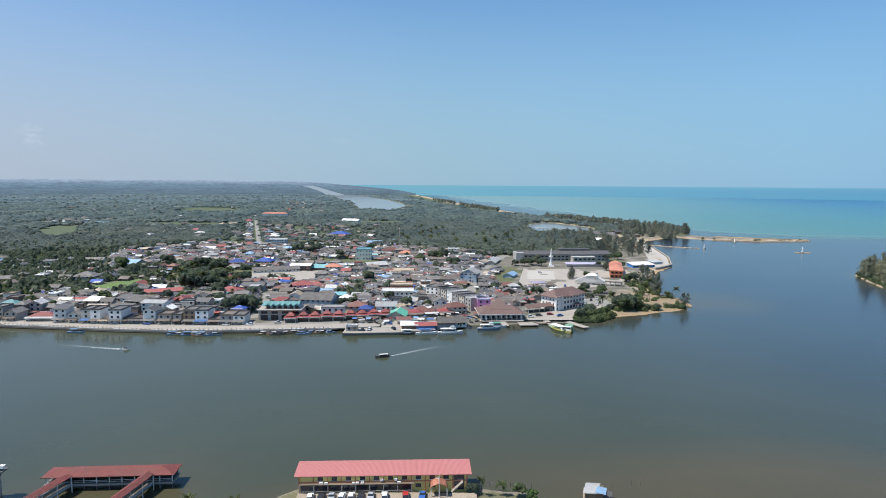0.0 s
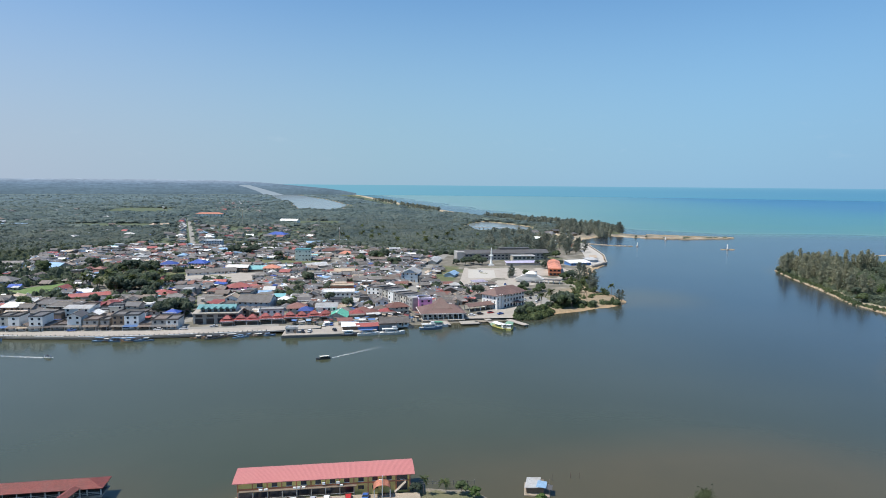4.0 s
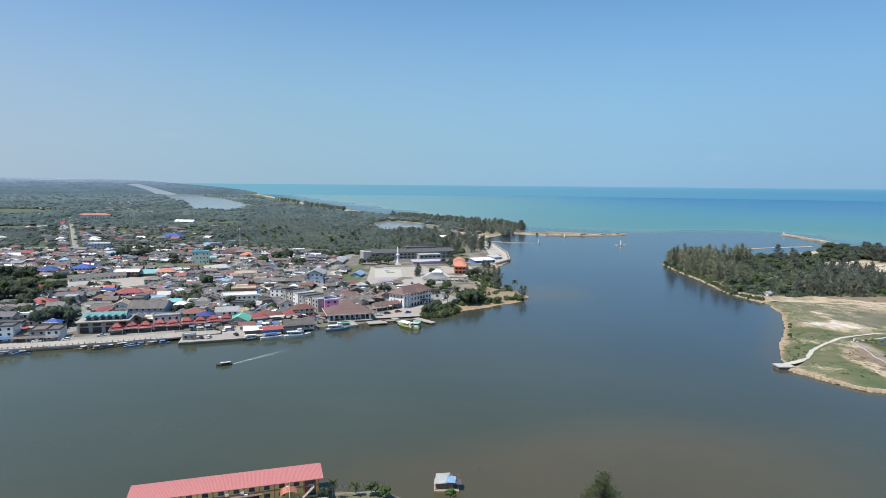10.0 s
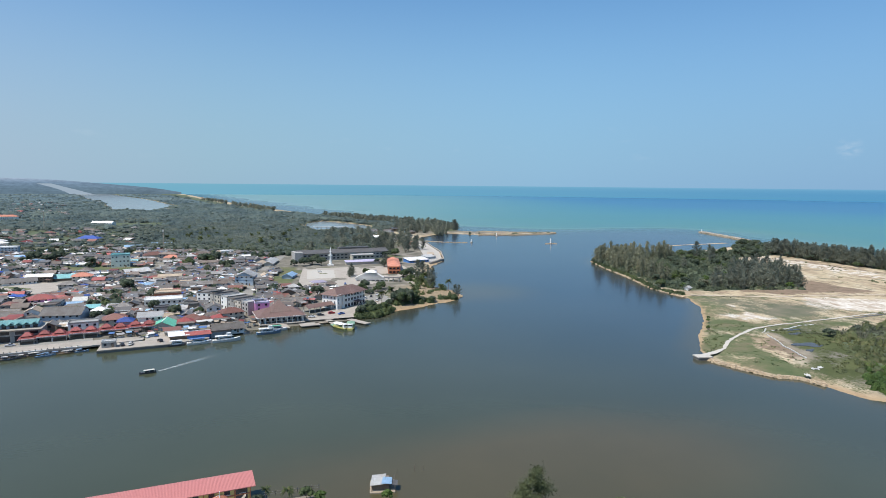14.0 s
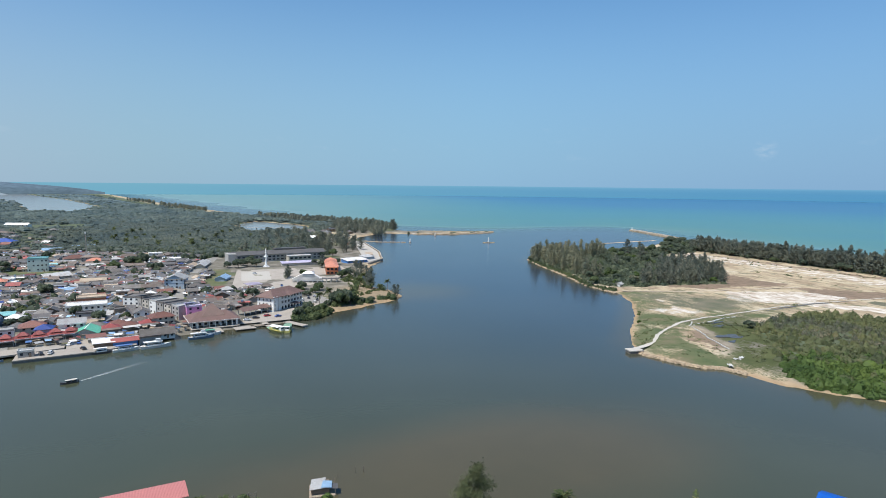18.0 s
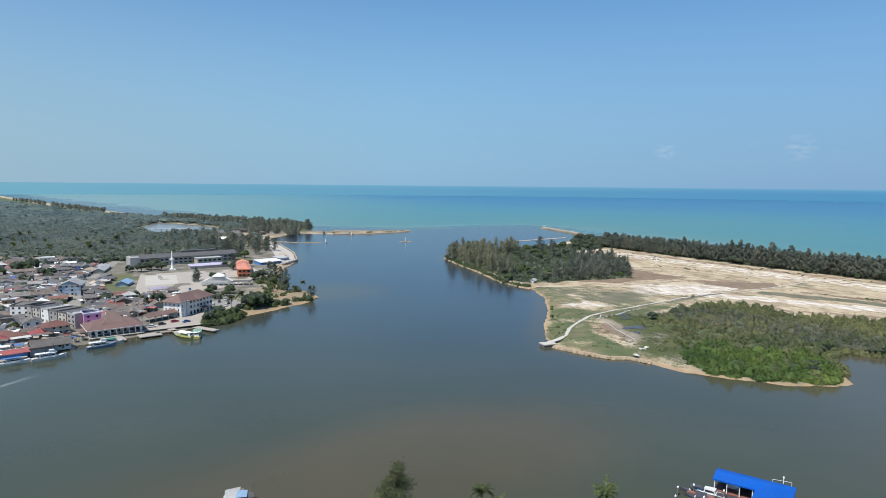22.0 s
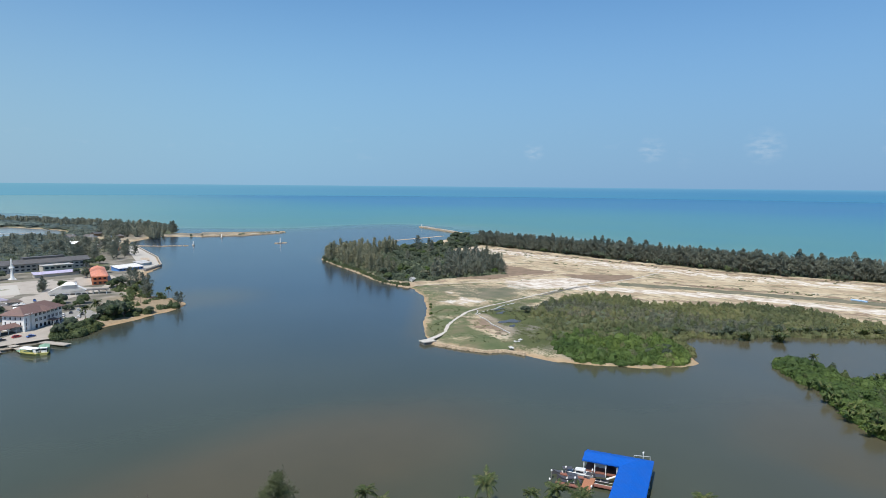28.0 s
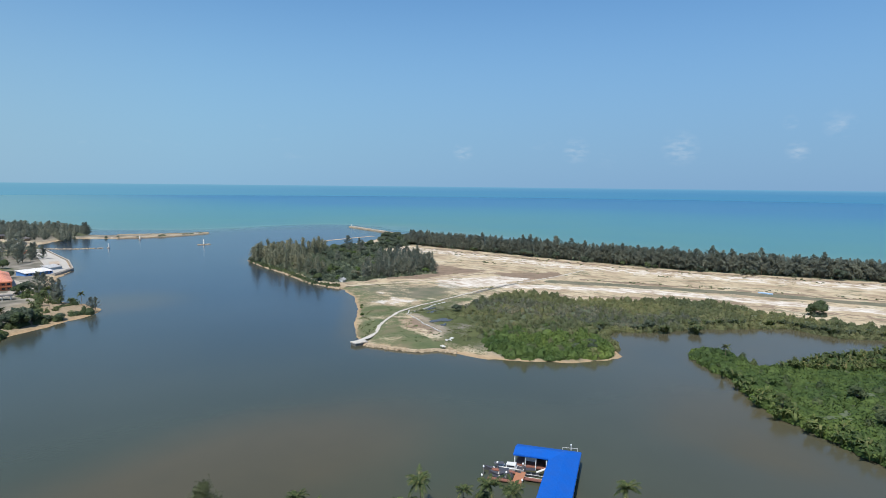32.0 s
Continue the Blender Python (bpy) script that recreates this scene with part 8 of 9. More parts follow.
TRACK = surface("sandy_track", (0.47, 0.395, 0.31), 0.95, 0.2, 0.5, (0.33, 0.26, 0.18), 0.5)
ribbon("path_gravel", [(236, 243.5), (246, 245.5), (256, 250), (268, 260), (288, 271), (308, 280), (326, 283), (380, 285.5), (443, 289), (491, 281), (543, 276), (596, 278)], 2.0, 1.6, GRAVEL, 1.78, "winding white gravel path over the grass", "path")
ribbon("path_sand", [(357, 386), (388, 371), (414, 360), (466, 350), (517, 338)], 2.6, 2.0, TRACK, 1.78, "pale sandy track across the flat", "path")
ribbon("dry_ditch", [(395, 282), (430, 284.5), (452, 285), (466, 282)], 1.4, 2.2, surface("ditch_mud", (0.13, 0.13, 0.12), 0.6), 1.77, "dark ditch beside the path", "ditch")
j = thing("river_landing", 233.5, 241.8, 0, -12, "small white concrete landing at the end of the path", "jetty")
part("deck", Geo().box(0, 0, 1.35, 8.2, 5.6, 0.5), GRAVEL, j)
part("skirt", Geo().box(-0.1, -0.1, -1.5, 7.4, 4.9, 2.85), CONCRETE_DARK, j)
BAG = surface("white_sandbags", (0.48, 0.475, 0.45), 0.9, 0.15, 1.5, per_object=0.1)
bags = thing("sandbag_wall", 0, 0, 0, 0, "low line of white sandbags around the marsh", "barrier")
bl = [(316, 277), (306, 270), (300, 258), (291, 243), (284, 228), (278, 216)]
for i in range(36):
    p, d = along(bl, i * 1.85)
    if i == 8 or i == 20:
        continue
    p = p + Vector((rnd.uniform(-0.4, 0.4), rnd.uniform(-0.4, 0.4)))
    part("bag", Geo().beam((p.x, p.y, 1.85), (p.x + d.x * 1.75, p.y + d.y * 1.75, 1.75 + rnd.uniform(-0.1, 0.1)), rnd.uniform(0.4, 0.75), rnd.uniform(0.25, 0.5)), BAG, bags)
side = [(305, 269), (317, 272.5), (330, 273.5), (344, 277.2), (353.7, 277)]
for i in range(40):
    p, d = along(side, i * 2.1)
    if rnd.random() < 0.6:
        part("bag", Geo().beam((p.x, p.y, 1.72), (p.x + d.x * 1.9, p.y + d.y * 1.9, 1.72), rnd.uniform(0.7, 1.3), rnd.uniform(0.2, 0.45)), BAG, bags)
for x, y, r in ((256, 200, 60), (268, 206, -40), (273, 207, 20)):
    tb = thing("plastic_tarp", x, y, 1.5, r, "crumpled pale plastic tarp lying on the bank", "tarp", "tarps on the bank")
    part("sheet", mesh_of("sheet", [(u * 0.9, v * 0.7, 0.35 + 0.3 * math.sin(u * 2.1 + v * 3 + r)) for v in range(-1, 3) for u in range(-2, 3)], [(i + 5 * k, i + 1 + 5 * k, i + 6 + 5 * k, i + 5 + 5 * k) for k in range(3) for i in range(4)], BAG), BAG, tb)
m, n, l, p = nodes_of("pool_water")
p.inputs["Base Color"].default_value = (0.07, 0.066, 0.06, 1)
p.inputs["Specular IOR Level"].default_value = 0.1
p.inputs["Roughness"].default_value = 0.2
POOL = m
def pool(cx, cy, rx, ry, rz, z=1.78):
    g = Geo()
    k = 22
    c, s_ = math.cos(rz), math.sin(rz)
    for i in range(k):
        a = 2 * math.pi * i / k
        q = 1 + 0.22 * math.sin(3 * a + cx) + 0.15 * math.sin(5 * a + cy)
        u, v = rx * q * math.cos(a), ry * q * math.sin(a)
        g.v.append((cx + u * c - v * s_, cy + u * s_ + v * c, z))
    g.f.append(tuple(range(k)))
    setting("water_pool", g, POOL, "still dark pool in the marsh", "water")
pool(306, 241, 8, 4.2, -0.4)
pool(297, 232, 3.5, 1.6, 0.3)
pool(322, 262, 5, 2, 0.2)
pool(330, 270, 6, 1.2, 0.1)
stuff("marsh_grass", thicket(spread([(312, 280), (345, 262), (330, 222), (272, 196), (282, 218), (298, 226), (320, 250)], 150, gen), 1.4, 0.6, 26, 0.6, gen, 1.4, 0), LEAF_OLIVE, "tufts of olive marsh grass around the pools", "grass")
stuff("meadow_tufts", thicket(np.concatenate([spread([(296, 302), (320, 294), (318, 282), (290, 268), (246, 246), (238, 250)], 90, gen), spread([(246, 240), (280, 262), (300, 268), (276, 216), (256, 204)], 90, gen)]), 1.2, 0.25, 14, 0.5, gen, 1.45, 0), LEAF, "low green tufts on the meadow", "grass")
stuff("flat_scrub", thicket(np.concatenate([spread([(345, 378), (470, 372), (640, 590), (655, 300), (690, 60), (560, -40), (500, 240), (400, 300)], 170, gen)]), 1.5, 0.5, 18, 0.6, gen, 1.3), LEAF_OLIVE, "scattered low scrub on the sand flat", "bushes")
rows = []
for line, k, wide in (([(533, 245), (548, 190), (566, 128), (580, 70), (596, 0), (610, -60)], 120, 2.5), ([(604, 540), (618, 470), (616, 420)], 40, 5), ([(566, 420), (592, 352)], 22, 3), ([(640, 600), (640, 430), (636, 320), (642, 200), (666, 100), (690, 0)], 150, 6), ([(440, 290), (395, 290)], 14, 2), ([(598, 205), (606, 190)], 8, 2)):
    tot = sum((Vector(b) - Vector(a)).length for a, b in zip(line, line[1:]))
    for u in gen.uniform(0, tot, k):
        if math.sin(u / 9.0 + wide) > -0.35:
            rows.append(tuple(along(line, float(u))[0] + Vector((gen.normal(0, wide), gen.normal(0, wide)))))
stuff("tree_foot_bushes", thicket(np.array([(487 + 3.6 * math.cos(i * 1.3), 54 + 4 * math.sin(i * 1.3)) for i in range(16)]), 2.4, 3.6, 90, 0.7, gen), LEAF_DARK, "dark bushes round the foot of the lone tree", "bushes")
stuff("scrub_rows", thicket(np.array(rows), 1.7, 1.0, 26, 0.6, gen, 1.3, 5), LEAF_OLIVE, "ragged rows of dry low scrub beside the ditch and belt", "bushes")
plant(oaks, 336, 251, 1.3, 0.75, 1)
for x, y in ((306, 314), (299, 307), (283, 290), (286, 293)):
    plant(oaks, x, y, 1.0, 0.3, 3)
house(560, 100, 11, 2.2, 80, 1, "gable", "sky", "blue", name="pontoon", label="long low pale blue pontoon lying on the ditch", high=0.9, rise=0.4, over=0.2)
for x, y, r in ((372, 406, 20),):
    house(x, y, 4.5, 3.5, r, 1, "gable", "zinc", "white", name="cottage", label="small white cottage among the trees")

# ---- near bank: long pink-roofed block ----
def pink_block():
    root = thing("riverside_block", -16.5, 170.0, 1.5, 2.6, "two-storey yellow block with a long salmon sheet roof", "building")
    w, d = 47.2, 8.4
    part("wall", Geo().box(0, 0, -0.5, w, d, 5.3), W["yellow"], root)
    r, curve = Geo(), ((-4.65, 4.9), (-2.2, 5.16), (0.6, 5.36), (3.0, 5.4), (4.3, 5.3), (4.8, 5.05))
    for (y0, z0), (y1, z1) in zip(curve, curve[1:]):
        r.plate([(-w / 2 - 1.4, y0, z0), (w / 2 + 1.4, y0, z0), (w / 2 + 1.4, y1, z1), (-w / 2 - 1.4, y1, z1)], 0.18)
    part("roof", r, R["pink"], root)
    part("band", Geo().box(0, -d / 2 - 0.05, 2.85, w + 0.2, 0.3, 0.3), W["orange"], root)
    for i in range(13):
        part("pilaster", Geo().box(-w / 2 + i * w / 12, -d / 2 - 0.05, -0.2, 0.3, 0.3, 5.1), W["orange"], root)
    for i in range(11):
        u = -w / 2 + (i + 1.5) * w / 12
        win = put(WINDOW, "window", root, u, -d / 2, 3.45, 1.5, 0.2, 1.2)
        part("sill", Geo().box(u, -d / 2 - 0.12, 3.33, 1.7, 0.3, 0.08), WHITE, root)
        if i in (4, 5, 8):
            part("air_unit", Geo().box(u + 1.5, -d / 2 - 0.4, 3.3, 0.9, 0.45, 0.6), WHITE, root)
    for i in (8, 9):
        put(WINDOW, "window", root, -w / 2 + (i + 0.5) * w / 12, -d / 2, 1.1, 1.6, 0.2, 1.1)
    part("ledge", Geo().box(-7.3, -d / 2 - 0.6, 2.62, 31.8, 1.3, 0.16), W["brown"], root)
    for i in range(9):
        part("post", Geo().box(-w / 2 + i * 3.9 + 0.3, -d / 2 - 1.1, -0.3, 0.22, 0.22, 2.95), W["grey"], root)
        if i < 8:
            put(WINDOW, "screen", root, -w / 2 + i * 3.9 + 2.25, -d / 2 - 0.5, 0.3, 3.6, 0.1, 2.3)
            part("rail", Geo().beam((-w / 2 + i * 3.9 + 0.4, -d / 2 - 1.1, 0.75), (-w / 2 + i * 3.9 + 4.1, -d / 2 - 1.1, 0.75), 0.08, 0.12), W["grey"], root)
    for u in (-17.4, -16.0, -8.3, -7.2, -5.9, 4.4):
        part("box", Geo().box(u, -d / 2 - 0.7, 2.8, 0.9, 0.5, 0.4), WHITE, root)
    a = Geo()
    for i in range(8):
        t0, t1 = math.pi * i / 8, math.pi * (i + 1) / 8
        a.plate([(15.6 - 2.4 * math.cos(t0), -d / 2 - 4, 2.4 + 1.5 * math.sin(t0)), (15.6 - 2.4 * math.cos(t1), -d / 2 - 4, 2.4 + 1.5 * math.sin(t1)), (15.6 - 2.4 * math.cos(t1), -d / 2, 2.4 + 1.5 * math.sin(t1)), (15.6 - 2.4 * math.cos(t0), -d / 2, 2.4 + 1.5 * math.sin(t0))], 0.1)
    part("porch_canopy", a, R["orange"], root)
    for u in (13.4, 17.8):
        part("post", Geo().box(u, -d / 2 - 3.8, -0.3, 0.25, 0.25, 2.8), WHITE, root)
    part("flagpole", Geo().tube([(15.6, -d / 2 - 4.4, -0.3), (15.6, -d / 2 - 4.4, 7)], [0.12, 0.08], 8), WHITE, root)
    st = Geo()
    for i in range(9):
        st.box(19.4 + i * 0.35, -d / 2 - 0.9, 0.2 + i * 0.33, 0.4, 1.3, 0.12)
    part("stair", st, CONCRETE, root)
    part("stair_bay", Geo().box(21.2, -d / 2 + 0.5, 0.2, 3.4, 1.2, 4.6), GLASS_DARK, root)


pink_block()
EARTH = surface("packed_earth", (0.36, 0.295, 0.225), 0.95, 0.25, 0.5, (0.2, 0.16, 0.11), 0.6)
lane("forecourt_road", [(-40, 158.4), (-10, 159), (10, 159)], 12, EARTH, z=1.64, label="packed earth car park in front of the block", category="pavement")
for i, x in enumerate((-36, -33, -30.2, -27.4, -24.8, -22.2, -19.4, -15.6, -9.8, -5.2)):
    park(x, 162.4 + 0.05 * x, 1.66, 90 + rnd.uniform(-4, 4), (0, 1, 2, 0, 0, 1, 2, 0, 3, 4)[i])
fence = thing("fence", 0, 0, 0, 0, "grey post and rail fence beside the water", "fence")
for i in range(9):
    x, y = 10 + i * 2.0, 169.5 - 0.12 * i
    part("post", Geo().box(x, y, 1.2, 0.15, 0.15, 1.7), CONCRETE_DARK, fence)
    if i < 8:
        part("rail", Geo().beam((x, y, 2.5), (x + 2, y - 0.12, 2.5), 0.08, 0.1).beam((x, y, 1.9), (x + 2, y - 0.12, 1.9), 0.08, 0.1), CONCRETE_DARK, fence)
for x, y, s_ in ((11, 165, 0.45), (17.5, 166, 0.42)):
    plant(palms, x, y, 1.3, s_)
for x, y, k, s_ in ((22, 165, 0, 0.42), (25.5, 162.5, 3, 0.45), (9, 166, 1, 0.4), (43, 157.5, 3, 0.42), (-58, 154, 1, 0.45)):
    plant(oaks, x, y, 0.9, s_, k)
fringe([(-78, 147), (-66, 152), (-56, 157), (-47, 162)], 1.3, 1.5, 1.3, LEAF, "green bushes on the bank beside the block")
plant(palms, -66, 155, 0.9, 0.62)
plant(palms, -54, 154, 0.9, 0.4)
near_pine = tagged(casuarina(12.6, 4.4, 71, 6400, 0.42, 0.6, NEEDLE_OPEN), "open feathery casuarina at the edge of the near bank", "tree", "coastal casuarinas")
near_pine.matrix_basis = pose(79, 137, 0.5, 0, 0, 40)
copy_thing(near_pine, pose(75.4, 138.6, 0.3, 0, 0, 150) @ Matrix.Diagonal((0.9, 0.9, 0.68, 1)))
plant(oaks, 75, 134, 0.4, 0.4, 1)


def red_pavilion():
    root = thing("pier_pavilion", -95.6, 171.3, 2.0, 4, "long pier pavilion over the water with a rusty red hipped roof", "building")
    part("deck", Geo().box(0, 0, -0.4, 36, 5.8, 0.4), CONCRETE, root)
    part("roof", Geo().hip(35.5, 5.6, 2.7, 1.2, 0.7, 13.5), R["pier"], root)
    part("floor", Geo().box(0, 0, 0.0, 35.6, 5.4, 0.04), CONCRETE_DARK, root)
    part("back_wall", Geo().box(0, 2.2, 0, 35, 0.15, 2.0), CONCRETE_DARK, root)
    for i in range(11):
        part("post", Geo().box(-17.6 + i * 3.52, -2.5, 0, 0.22, 0.22, 2.6), WHITE, root)
        part("post", Geo().box(-17.6 + i * 3.52, 2.5, 0, 0.22, 0.22, 2.6), WHITE, root)
        part("pile", Geo().tube([(-17.6 + i * 3.52, -2.6, -5), (-17.6 + i * 3.52, -2.6, -0.4)], [0.2, 0.2], 6), CONCRETE_DARK, root)
        if i < 10:
            part("rail", Geo().beam((-17.6 + i * 3.52, -2.6, 0.9), (-14.1 + i * 3.52, -2.6, 0.9), 0.08, 0.1).beam((-17.6 + i * 3.52, -2.6, 0.45), (-14.1 + i * 3.52, -2.6, 0.45), 0.06, 0.08), WHITE, root)
    part("edge_beam", Geo().beam((-18, -2.95, -0.2), (18, -2.95, -0.2), 0.2, 0.55), CONCRETE, root)
    for u0, u1 in ((-11, -16.5), (11.5, 7)):
        for i in range(4):
            t0, t1 = i / 4, (i + 1) / 4
            a, b = Vector((u0 + (u1 - u0) * t0, -3.5 - 19 * t0, 0)), Vector((u0 + (u1 - u0) * t1, -3.5 - 19 * t1, 0))
            sl = (b - a).normalized()
            sd = Vector((-sl.y, sl.x, 0)) * 1.55
            up = Vector((0, 0, 0.75))
            base = Vector((0, 0, 2.9))
            part("walk_roof", Geo().plate([tuple(a - sd + base), tuple(a + base + up), tuple(b + base + up), tuple(b - sd + base)], 0.12).plate([tuple(b + sd + base), tuple(b + base + up), tuple(a + base + up), tuple(a + sd + base)], 0.12), R["pier"], root)
            part("walk_deck", Geo().beam(tuple(a - Vector((0, 0, 0.2))), tuple(b - Vector((0, 0, 0.2))), 2.4, 0.35), CONCRETE_DARK, root)
            for sg in (-0.8, 0.8):
                part("walk_rail", Geo().beam(tuple(a + sd * sg + Vector((0, 0, 0.5))), tuple(b + sd * sg + Vector((0, 0, 0.5))), 0.1, 0.9), W["grey"], root)
            part("walk_post", Geo().box(a.x - sd.x * 0.85, a.y - sd.y * 0.85, -4.5, 0.2, 0.2, 7.4).box(a.x + sd.x * 0.85, a.y + sd.y * 0.85, -4.5, 0.2, 0.2, 7.4), WHITE, root)


red_pavilion()
tw = thing("radio_tower", -123.5, 164, 0.5, 0, "slim grey tower with a platform and a white cabinet", "tower")
part("shaft", Geo().box(-0.7, 0, -0.5, 1.5, 1.5, 8.4), W["grey"], tw)
part("platform", Geo().box(0.3, 0, 7.4, 3.6, 2.4, 0.25), CONCRETE_DARK, tw)
part("cabinet", Geo().box(1.0, -0.3, 8.3, 1.9, 1.2, 0.7), WHITE, tw)
part("bracket", Geo().beam((-0.6, 0, 5.2), (1.7, 0, 7.3), 0.2, 0.2).beam((-0.6, 0, 8.2), (1.7, 0, 8.4), 0.2, 0.2), CONCRETE_DARK, tw)
part("mast", Geo().tube([(-0.4, 0, 7.6), (-0.4, 0, 11.0)], [0.16, 0.1], 6), CONCRETE_DARK, tw)


def raft_house():
    root = thing("raft_house", 44, 166.3, 0.2, -14, "small floating house with a grey and pale blue sheet roof", "house")
    root.matrix_basis = pose(44, 166.3, 0.2, 0, 0, -14) @ Matrix.Diagonal((0.86, 0.8, 0.8, 1))
    part("raft", Geo().box(0, 0, -0.4, 8.4, 9.4, 0.6), WOOD, root)
    part("wall", Geo().box(-0.6, 0.4, 0.2, 5.8, 6.6, 2.2), W["brown"], root)
    part("roof", Geo().plate([(-4.2, -4.0, 2.5), (0.2, -4.0, 2.9), (1.4, 4.2, 2.9), (-3.4, 4.2, 2.5)], 0.12), R["zinc"], root)
    part("blue_sheet", Geo().plate([(-0.4, -3.6, 3.0), (3.0, -3.8, 2.8), (3.4, 1.2, 2.8), (0.3, 1.6, 3.0)], 0.08), R["sky"], root)
    part("side_roof", Geo().plate([(2.8, -3.4, 2.3), (5.0, -3.6, 2.1), (5.2, 0.4, 2.1), (3.0, 0.6, 2.3)], 0.08), R["dark"], root)
    for u in (-3.6, 4.2):
        for v in (-3.8, 3.8):
            part("post", Geo().box(u, v, 0.1, 0.14, 0.14, 2.3), WOOD, root)


raft_house()
for x, y in ((50, 172), (56, 173), (58.5, 172.5)):
    st_ = thing("mooring_stake", x, y, 0, 0, "thin wooden stake standing in the shallow water", "stake", "mooring stakes")
    part("stake", Geo().tube([(0, 0, -3), (0.1, 0, 2.0)], [0.1, 0.07], 6), BARK, st_)


# ---- near bank: blue-roofed boat pavilion ----
def boat_pavilion():
    root = thing("boat_pavilion", 167.8, 87.4, 0.2, -69, "boat pavilion over the water with an L-shaped cobalt blue roof", "building")
    # local x runs along the outer wing, local -y back to the bank
    r = Geo()
    a0, a1, e, z = -11.5, 8.8, 4.0, 4.2
    r.plate([(a0, 0, z + 1.0), (a1 - 4.6, 0, z + 1.0), (a1, 4.0, z), (a0, 4.0, z)], 0.2)
    r.plate([(a0, -4.0, z), (a1 - 9.2, -4.0, z), (a1 - 4.6, 0, z + 1.0), (a0, 0, z + 1.0)], 0.2)
    r.plate([(a1 - 4.6, -36, z + 1.0), (a1, -36, z), (a1, 4.0, z), (a1 - 4.6, 0, z + 1.0)], 0.2)
    r.plate([(a1 - 9.2, -36, z), (a1 - 4.6, -36, z + 1.0), (a1 - 4.6, 0, z + 1.0), (a1 - 9.2, -4.0, z)], 0.2)
    part("roof", r, R["cobalt"], root)
    part("fascia", Geo().beam((a0, -4.05, z - 0.25), (a1 - 9.2, -4.05, z - 0.25), 0.1, 0.3).beam((a1 - 9.25, -36, z - 0.25), (a1 - 9.25, -4, z - 0.25), 0.1, 0.3).beam((a1 + 0.05, -36, z - 0.25), (a1 + 0.05, 4, z - 0.25), 0.1, 0.22), R["cobalt"], root)
    part("floor", Geo().box(-1.3, 0, 0.2, 19.6, 7.2, 0.35).box(a1 - 4.6, -18, 0.2, 8.2, 34, 0.35), DECK_RED, root)
    part("back_wall", Geo().box(-1.4, 3.2, 0.5, 18.6, 0.15, 3.0), W["strong_blue"], root)
    part("inner_wall", Geo().box(-6.5, 0.5, 0.5, 3.4, 0.2, 3.2), WHITE, root)
    for i in range(5):
        part("post", Geo().box(a0 + 0.5 + i * 3.3, -3.7, -4, 0.25, 0.25, 8.1), WHITE, root)
    for i in range(9):
        part("post", Geo().box(a1 - 8.9, -6 - i * 3.6, -4, 0.22, 0.22, 8.1), WHITE, root)
        part("post", Geo().box(a1 - 0.4, 3 - i * 4.2, -4, 0.22, 0.22, 8.1), WHITE, root)
    part("stair_rail", Geo().beam((-3.6, -7.4, 0.9), (0.6, -5.0, 2.2), 0.5, 0.3), WHITE, root)
    part("dock", Geo().box(-8.2, -12.0, 0.3, 3.0, 8.6, 0.35), surface("orange_deck", (0.4, 0.17, 0.09), 0.8, 0.15, 1.0), root)
    part("finger_dock", Geo().box(-13.2, -8.4, 0.25, 8.2, 1.3, 0.3), DECK_RED, root)
    part("finger_dock", Geo().box(-13.2, -14.4, 0.25, 8.2, 1.3, 0.3), DECK_RED, root)
    part("gangway", Geo().box(-2.0, -11.4, 0.35, 9.0, 1.7, 0.25), DECK_RED, root)
    part("gangway_rail", Geo().beam((-6.4, -10.5, 1.4), (2.4, -10.5, 1.4), 0.08, 0.08).beam((-6.4, -12.3, 1.4), (2.4, -12.3, 1.4), 0.08, 0.08), WHITE, root)


boat_pavilion()
def launch(x, y, rz):
    root = thing("white_launch", x, y, 0.15, rz, "white cabin launch with dark windows moored at the boat pavilion", "boat")
    root.matrix_basis = pose(x, y, 0.15, 0, 0, rz) @ Matrix.Diagonal((1.15, 1.2, 1.15, 1))
    part("hull", hull_geo(7.6, 2.5, 0.8, 0.45), HULL["white"], root)
    part("deck", Geo().box(1.2, 0, 0.76, 3.6, 1.8, 0.1), HULL["white"], root)
    part("cabin", Geo().plate([(-1.6, -0.95, 1.75), (1.0, -0.8, 1.75), (1.0, 0.8, 1.75), (-1.6, 0.95, 1.75)], 1.0), HULL["white"], root)
    part("windscreen", Geo().plate([(1.0, -0.8, 1.7), (1.7, -0.7, 0.95), (1.7, 0.7, 0.95), (1.0, 0.8, 1.7)], 0.06), GLASS_DARK, root)
    for v in (-0.97, 0.97):
        put(WINDOW, "cabin_window", root, -0.3, v, 1.15, 2.0, 0.06, 0.4)
    part("cockpit", Geo().box(-2.7, 0, 0.5, 1.7, 1.8, 0.34), HULL["dark"], root)
    part("motor", Geo().box(-3.9, 0, 0.3, 0.6, 0.9, 1.0), HULL["dark"], root)


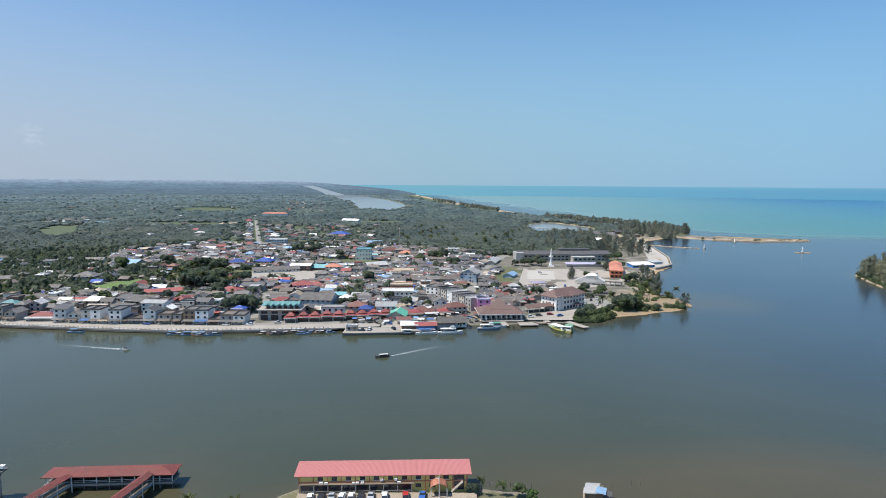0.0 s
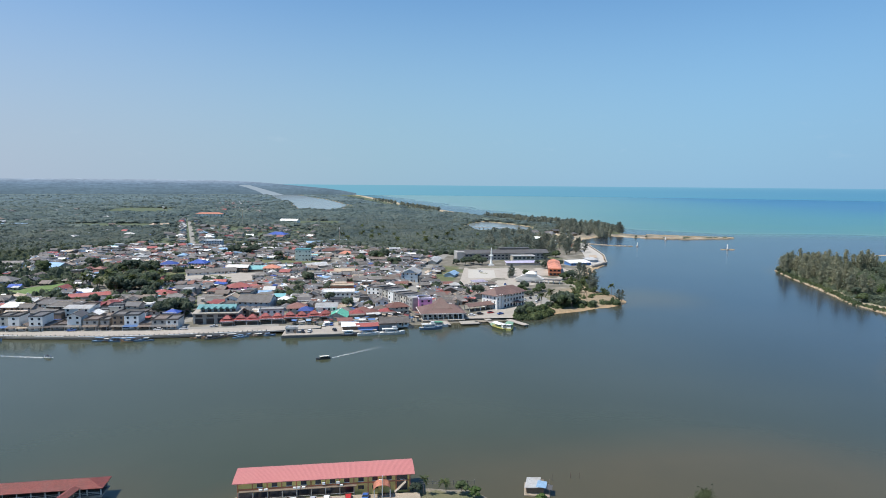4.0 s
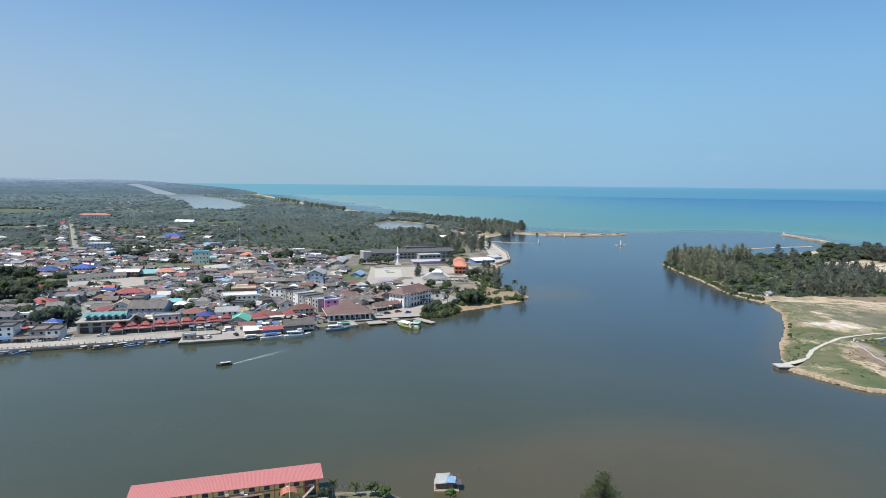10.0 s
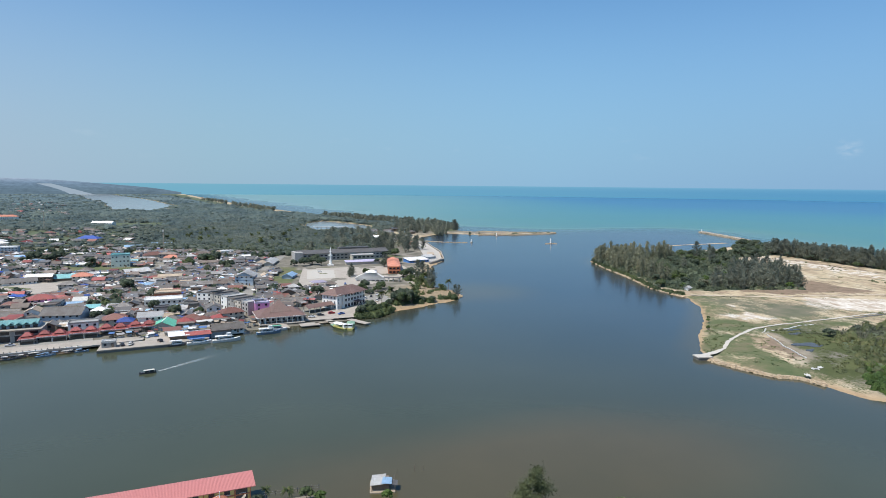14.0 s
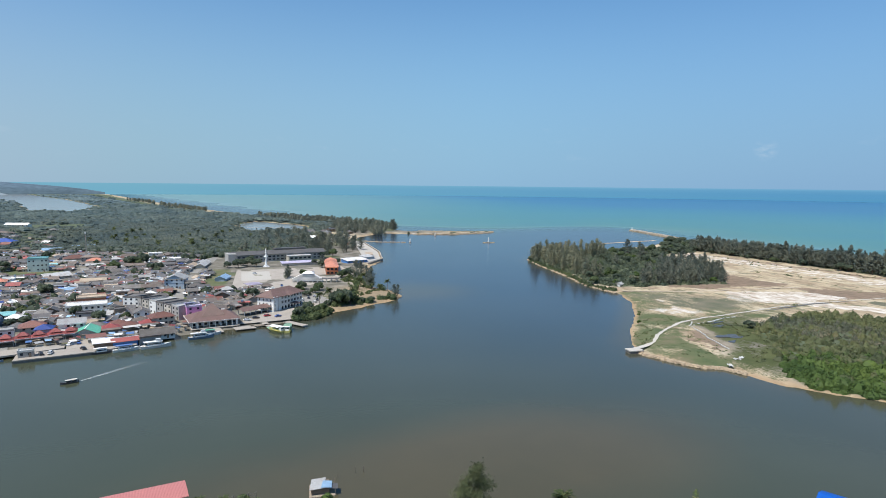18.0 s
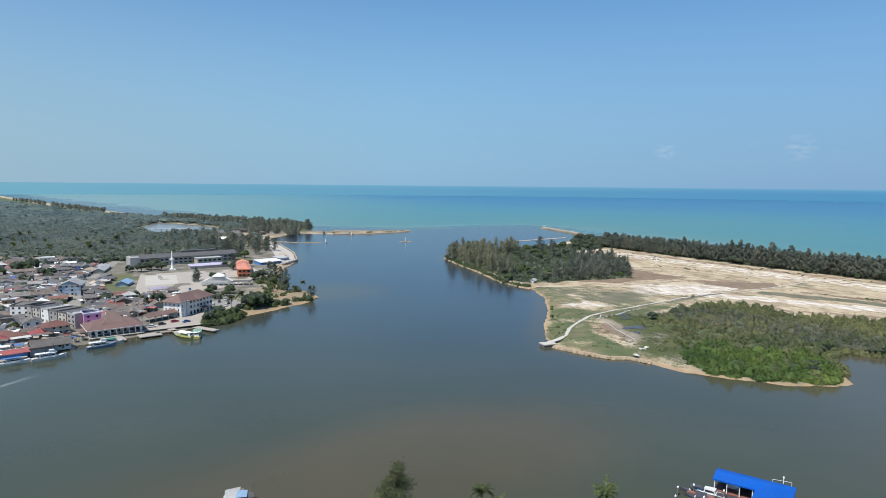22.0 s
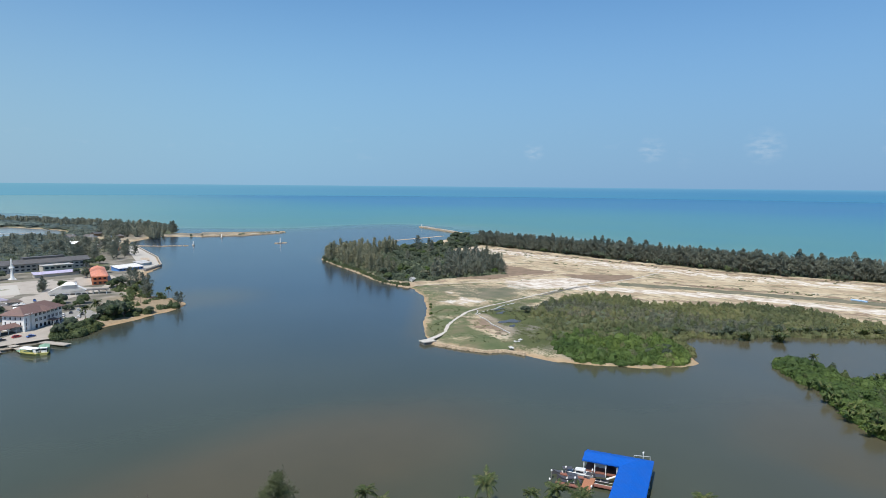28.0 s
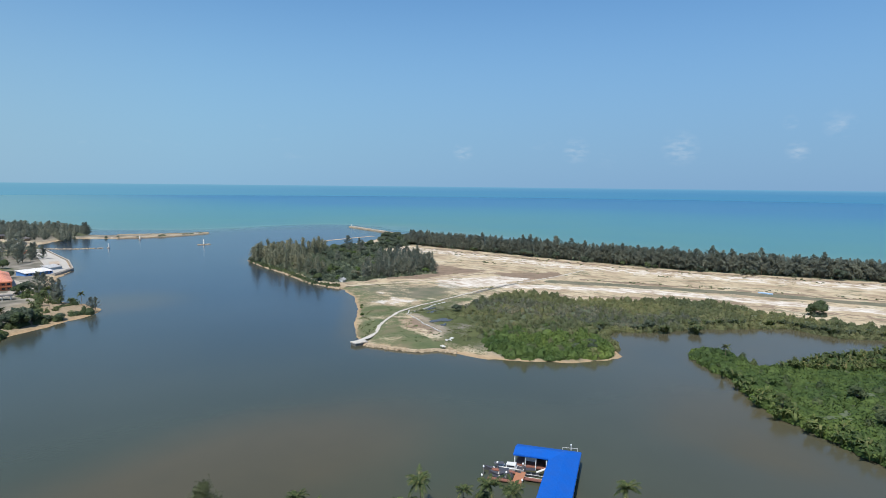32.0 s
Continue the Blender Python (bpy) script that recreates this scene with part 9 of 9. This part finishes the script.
M = pose(167.8, 87.4, 0.2, 0, 0, -69)
def at_pavilion(x, y):
    v = M @ Vector((x, y, 0))
    return v.x, v.y
x, y = at_pavilion(-12.0, -6.0)
launch(x, y, 112)
for u, v, k in ((-14.2, -10.4, 2), (-13.6, -12.4, 2), (-16.4, -7.0, 2), (-6.4, -8.0, 2)):
    x, y = at_pavilion(u, v)
    copy_thing(SKIFFS[k], pose(x, y, 0.1, 0, 0, 122 + rnd.uniform(-12, 12)) @ Matrix.Diagonal((0.85, 1.15, 1.1, 1)))
x, y = at_pavilion(5, 6.5)
mt = cruiser("work_boat", x, y, -58, 6.5, "white", HULL["white"], "white work boat with rails and a mast behind the pavilion", False)
part("rail", Geo().beam((-2.4, -0.7, 4.4), (2.4, -0.7, 4.4), 0.1, 0.1).beam((-2.4, -0.7, 4.4), (-2.4, -0.7, 2.4), 0.1, 0.1).beam((2.4, -0.7, 4.4), (2.4, -0.7, 2.4), 0.1, 0.1), WHITE, mt)
part("radar", Geo().tube([(0.4, 0, 2.4), (0.4, 0, 4.6), (0.4, 0, 5.2), (0.4, 0, 5.6)], [0.12, 0.12, 0.3, 0.05], 8), WHITE, mt)
for u, v in ((-19.2, -11.5), (-18.4, -17.2), (-8.0, -6.0), (-6.4, -16.6), (-11.8, -13.2), (-15.8, -7.4)):
    x, y = at_pavilion(u, v)
    st_ = thing("mooring_post", x, y, 0, 0, "dark mooring post with a white cap", "post", "mooring posts")
    part("post", Geo().tube([(0, 0, -3), (0, 0, 2.4)], [0.2, 0.2], 8), CONCRETE_DARK, st_)
    part("cap", Geo().tube([(0, 0, 2.4), (0, 0, 2.7), (0, 0, 3.0)], [0.28, 0.28, 0.05], 8), WHITE, st_)
# palms and shrubs at the foot of the near bank
for x, y, s_ in ((121.5, 102, 0.86), (128, 93, 0.6), (130, 85.5, 0.9), (133.5, 80, 0.82), (152, 57, 0.86), (84, 146, 0.0), (94.5, 121.5, 0.78), (97, 117, 0.6)):
    if s_:
        copy_thing(palms[0], pose(x, y, 0.8, 0, 0, x * 31) @ Matrix.Diagonal((1.02 * s_ + 0.1, 1.02 * s_ + 0.1, s_ * 1.18, 1)))
for x, y, k, s_ in ((116, 106, 3, 0.62), (118.5, 102, 0, 0.5), (125.5, 96, 3, 0.68), (127.5, 91.5, 3, 0.62), (131, 88, 0, 0.5), (140, 70, 3, 0.5), (143, 66, 0, 0.45), (108, 112, 3, 0.5)):
    plant(oaks, x, y, 0.7, s_, k)

# broadleaf trees along the inner edge of the casuarina belt, and nipa clumps in the creek
for u in (12, 40, 66, 74, 98, 131, 137, 170, 214, 222, 260, 297, 305, 342, 371, 380, 424, 466, 474, 510, 548, 583, 590, 622):
    p_, d_ = along(BELT, float(u))
    plant(oaks, p_.x - rnd.uniform(1, 6), p_.y, 1.2, rnd.uniform(0.55, 0.95), rnd.choice((0, 1, 2)))
own = np.random.default_rng(91)
spots = [(383, 106), (384.5, 104.5), (382, 105), (370, 121.8), (371, 121), (352, 154), (355, 151), (349, 156), (399, 111), (404, 107), (412, 99), (419, 90), (436, 73), (440, 68), (437, 58), (433, 46), (432, 40), (439, 25), (444, 13)]
stuff("tall_creek_palms", nipa_fronds(np.array(spots * 3) + own.normal(0, 1.3, (len(spots) * 3, 2)), own, -0.2, 1.15, 12), FROND, "dark clumps of tall nipa palms at the creek's edge", "palms")

# the first of each kind takes its place among the others
for t_, x, y, z, r in zip(oaks + pines + palms, (-210, -206, -228, 129, 672, 668, 664, 692, 20, 60, -20), (498, 512, 610, 430, 540, 400, 260, 110, 900, 880, 950), [1.4] * 11, range(0, 330, 30)):
    t_.matrix_basis = pose(x, y, z, 0, 0, r)
for t_, x, y, r in zip(SKIFFS, (-149, -143, -96), (349.5, 349, 353), (176, 4, 178)):
    t_.matrix_basis = pose(x, y, 0.1, 0, 0, r)
for t_, x, y, z, r in zip(CARS, (106, 112, 118, 72, 78), (450, 456, 462, 404, 400), (1.62, 1.62, 1.62, 1.64, 1.64), (70, 72, 250, 15, 200)):
    t_.matrix_basis = pose(x, y, z, 0, 0, r)
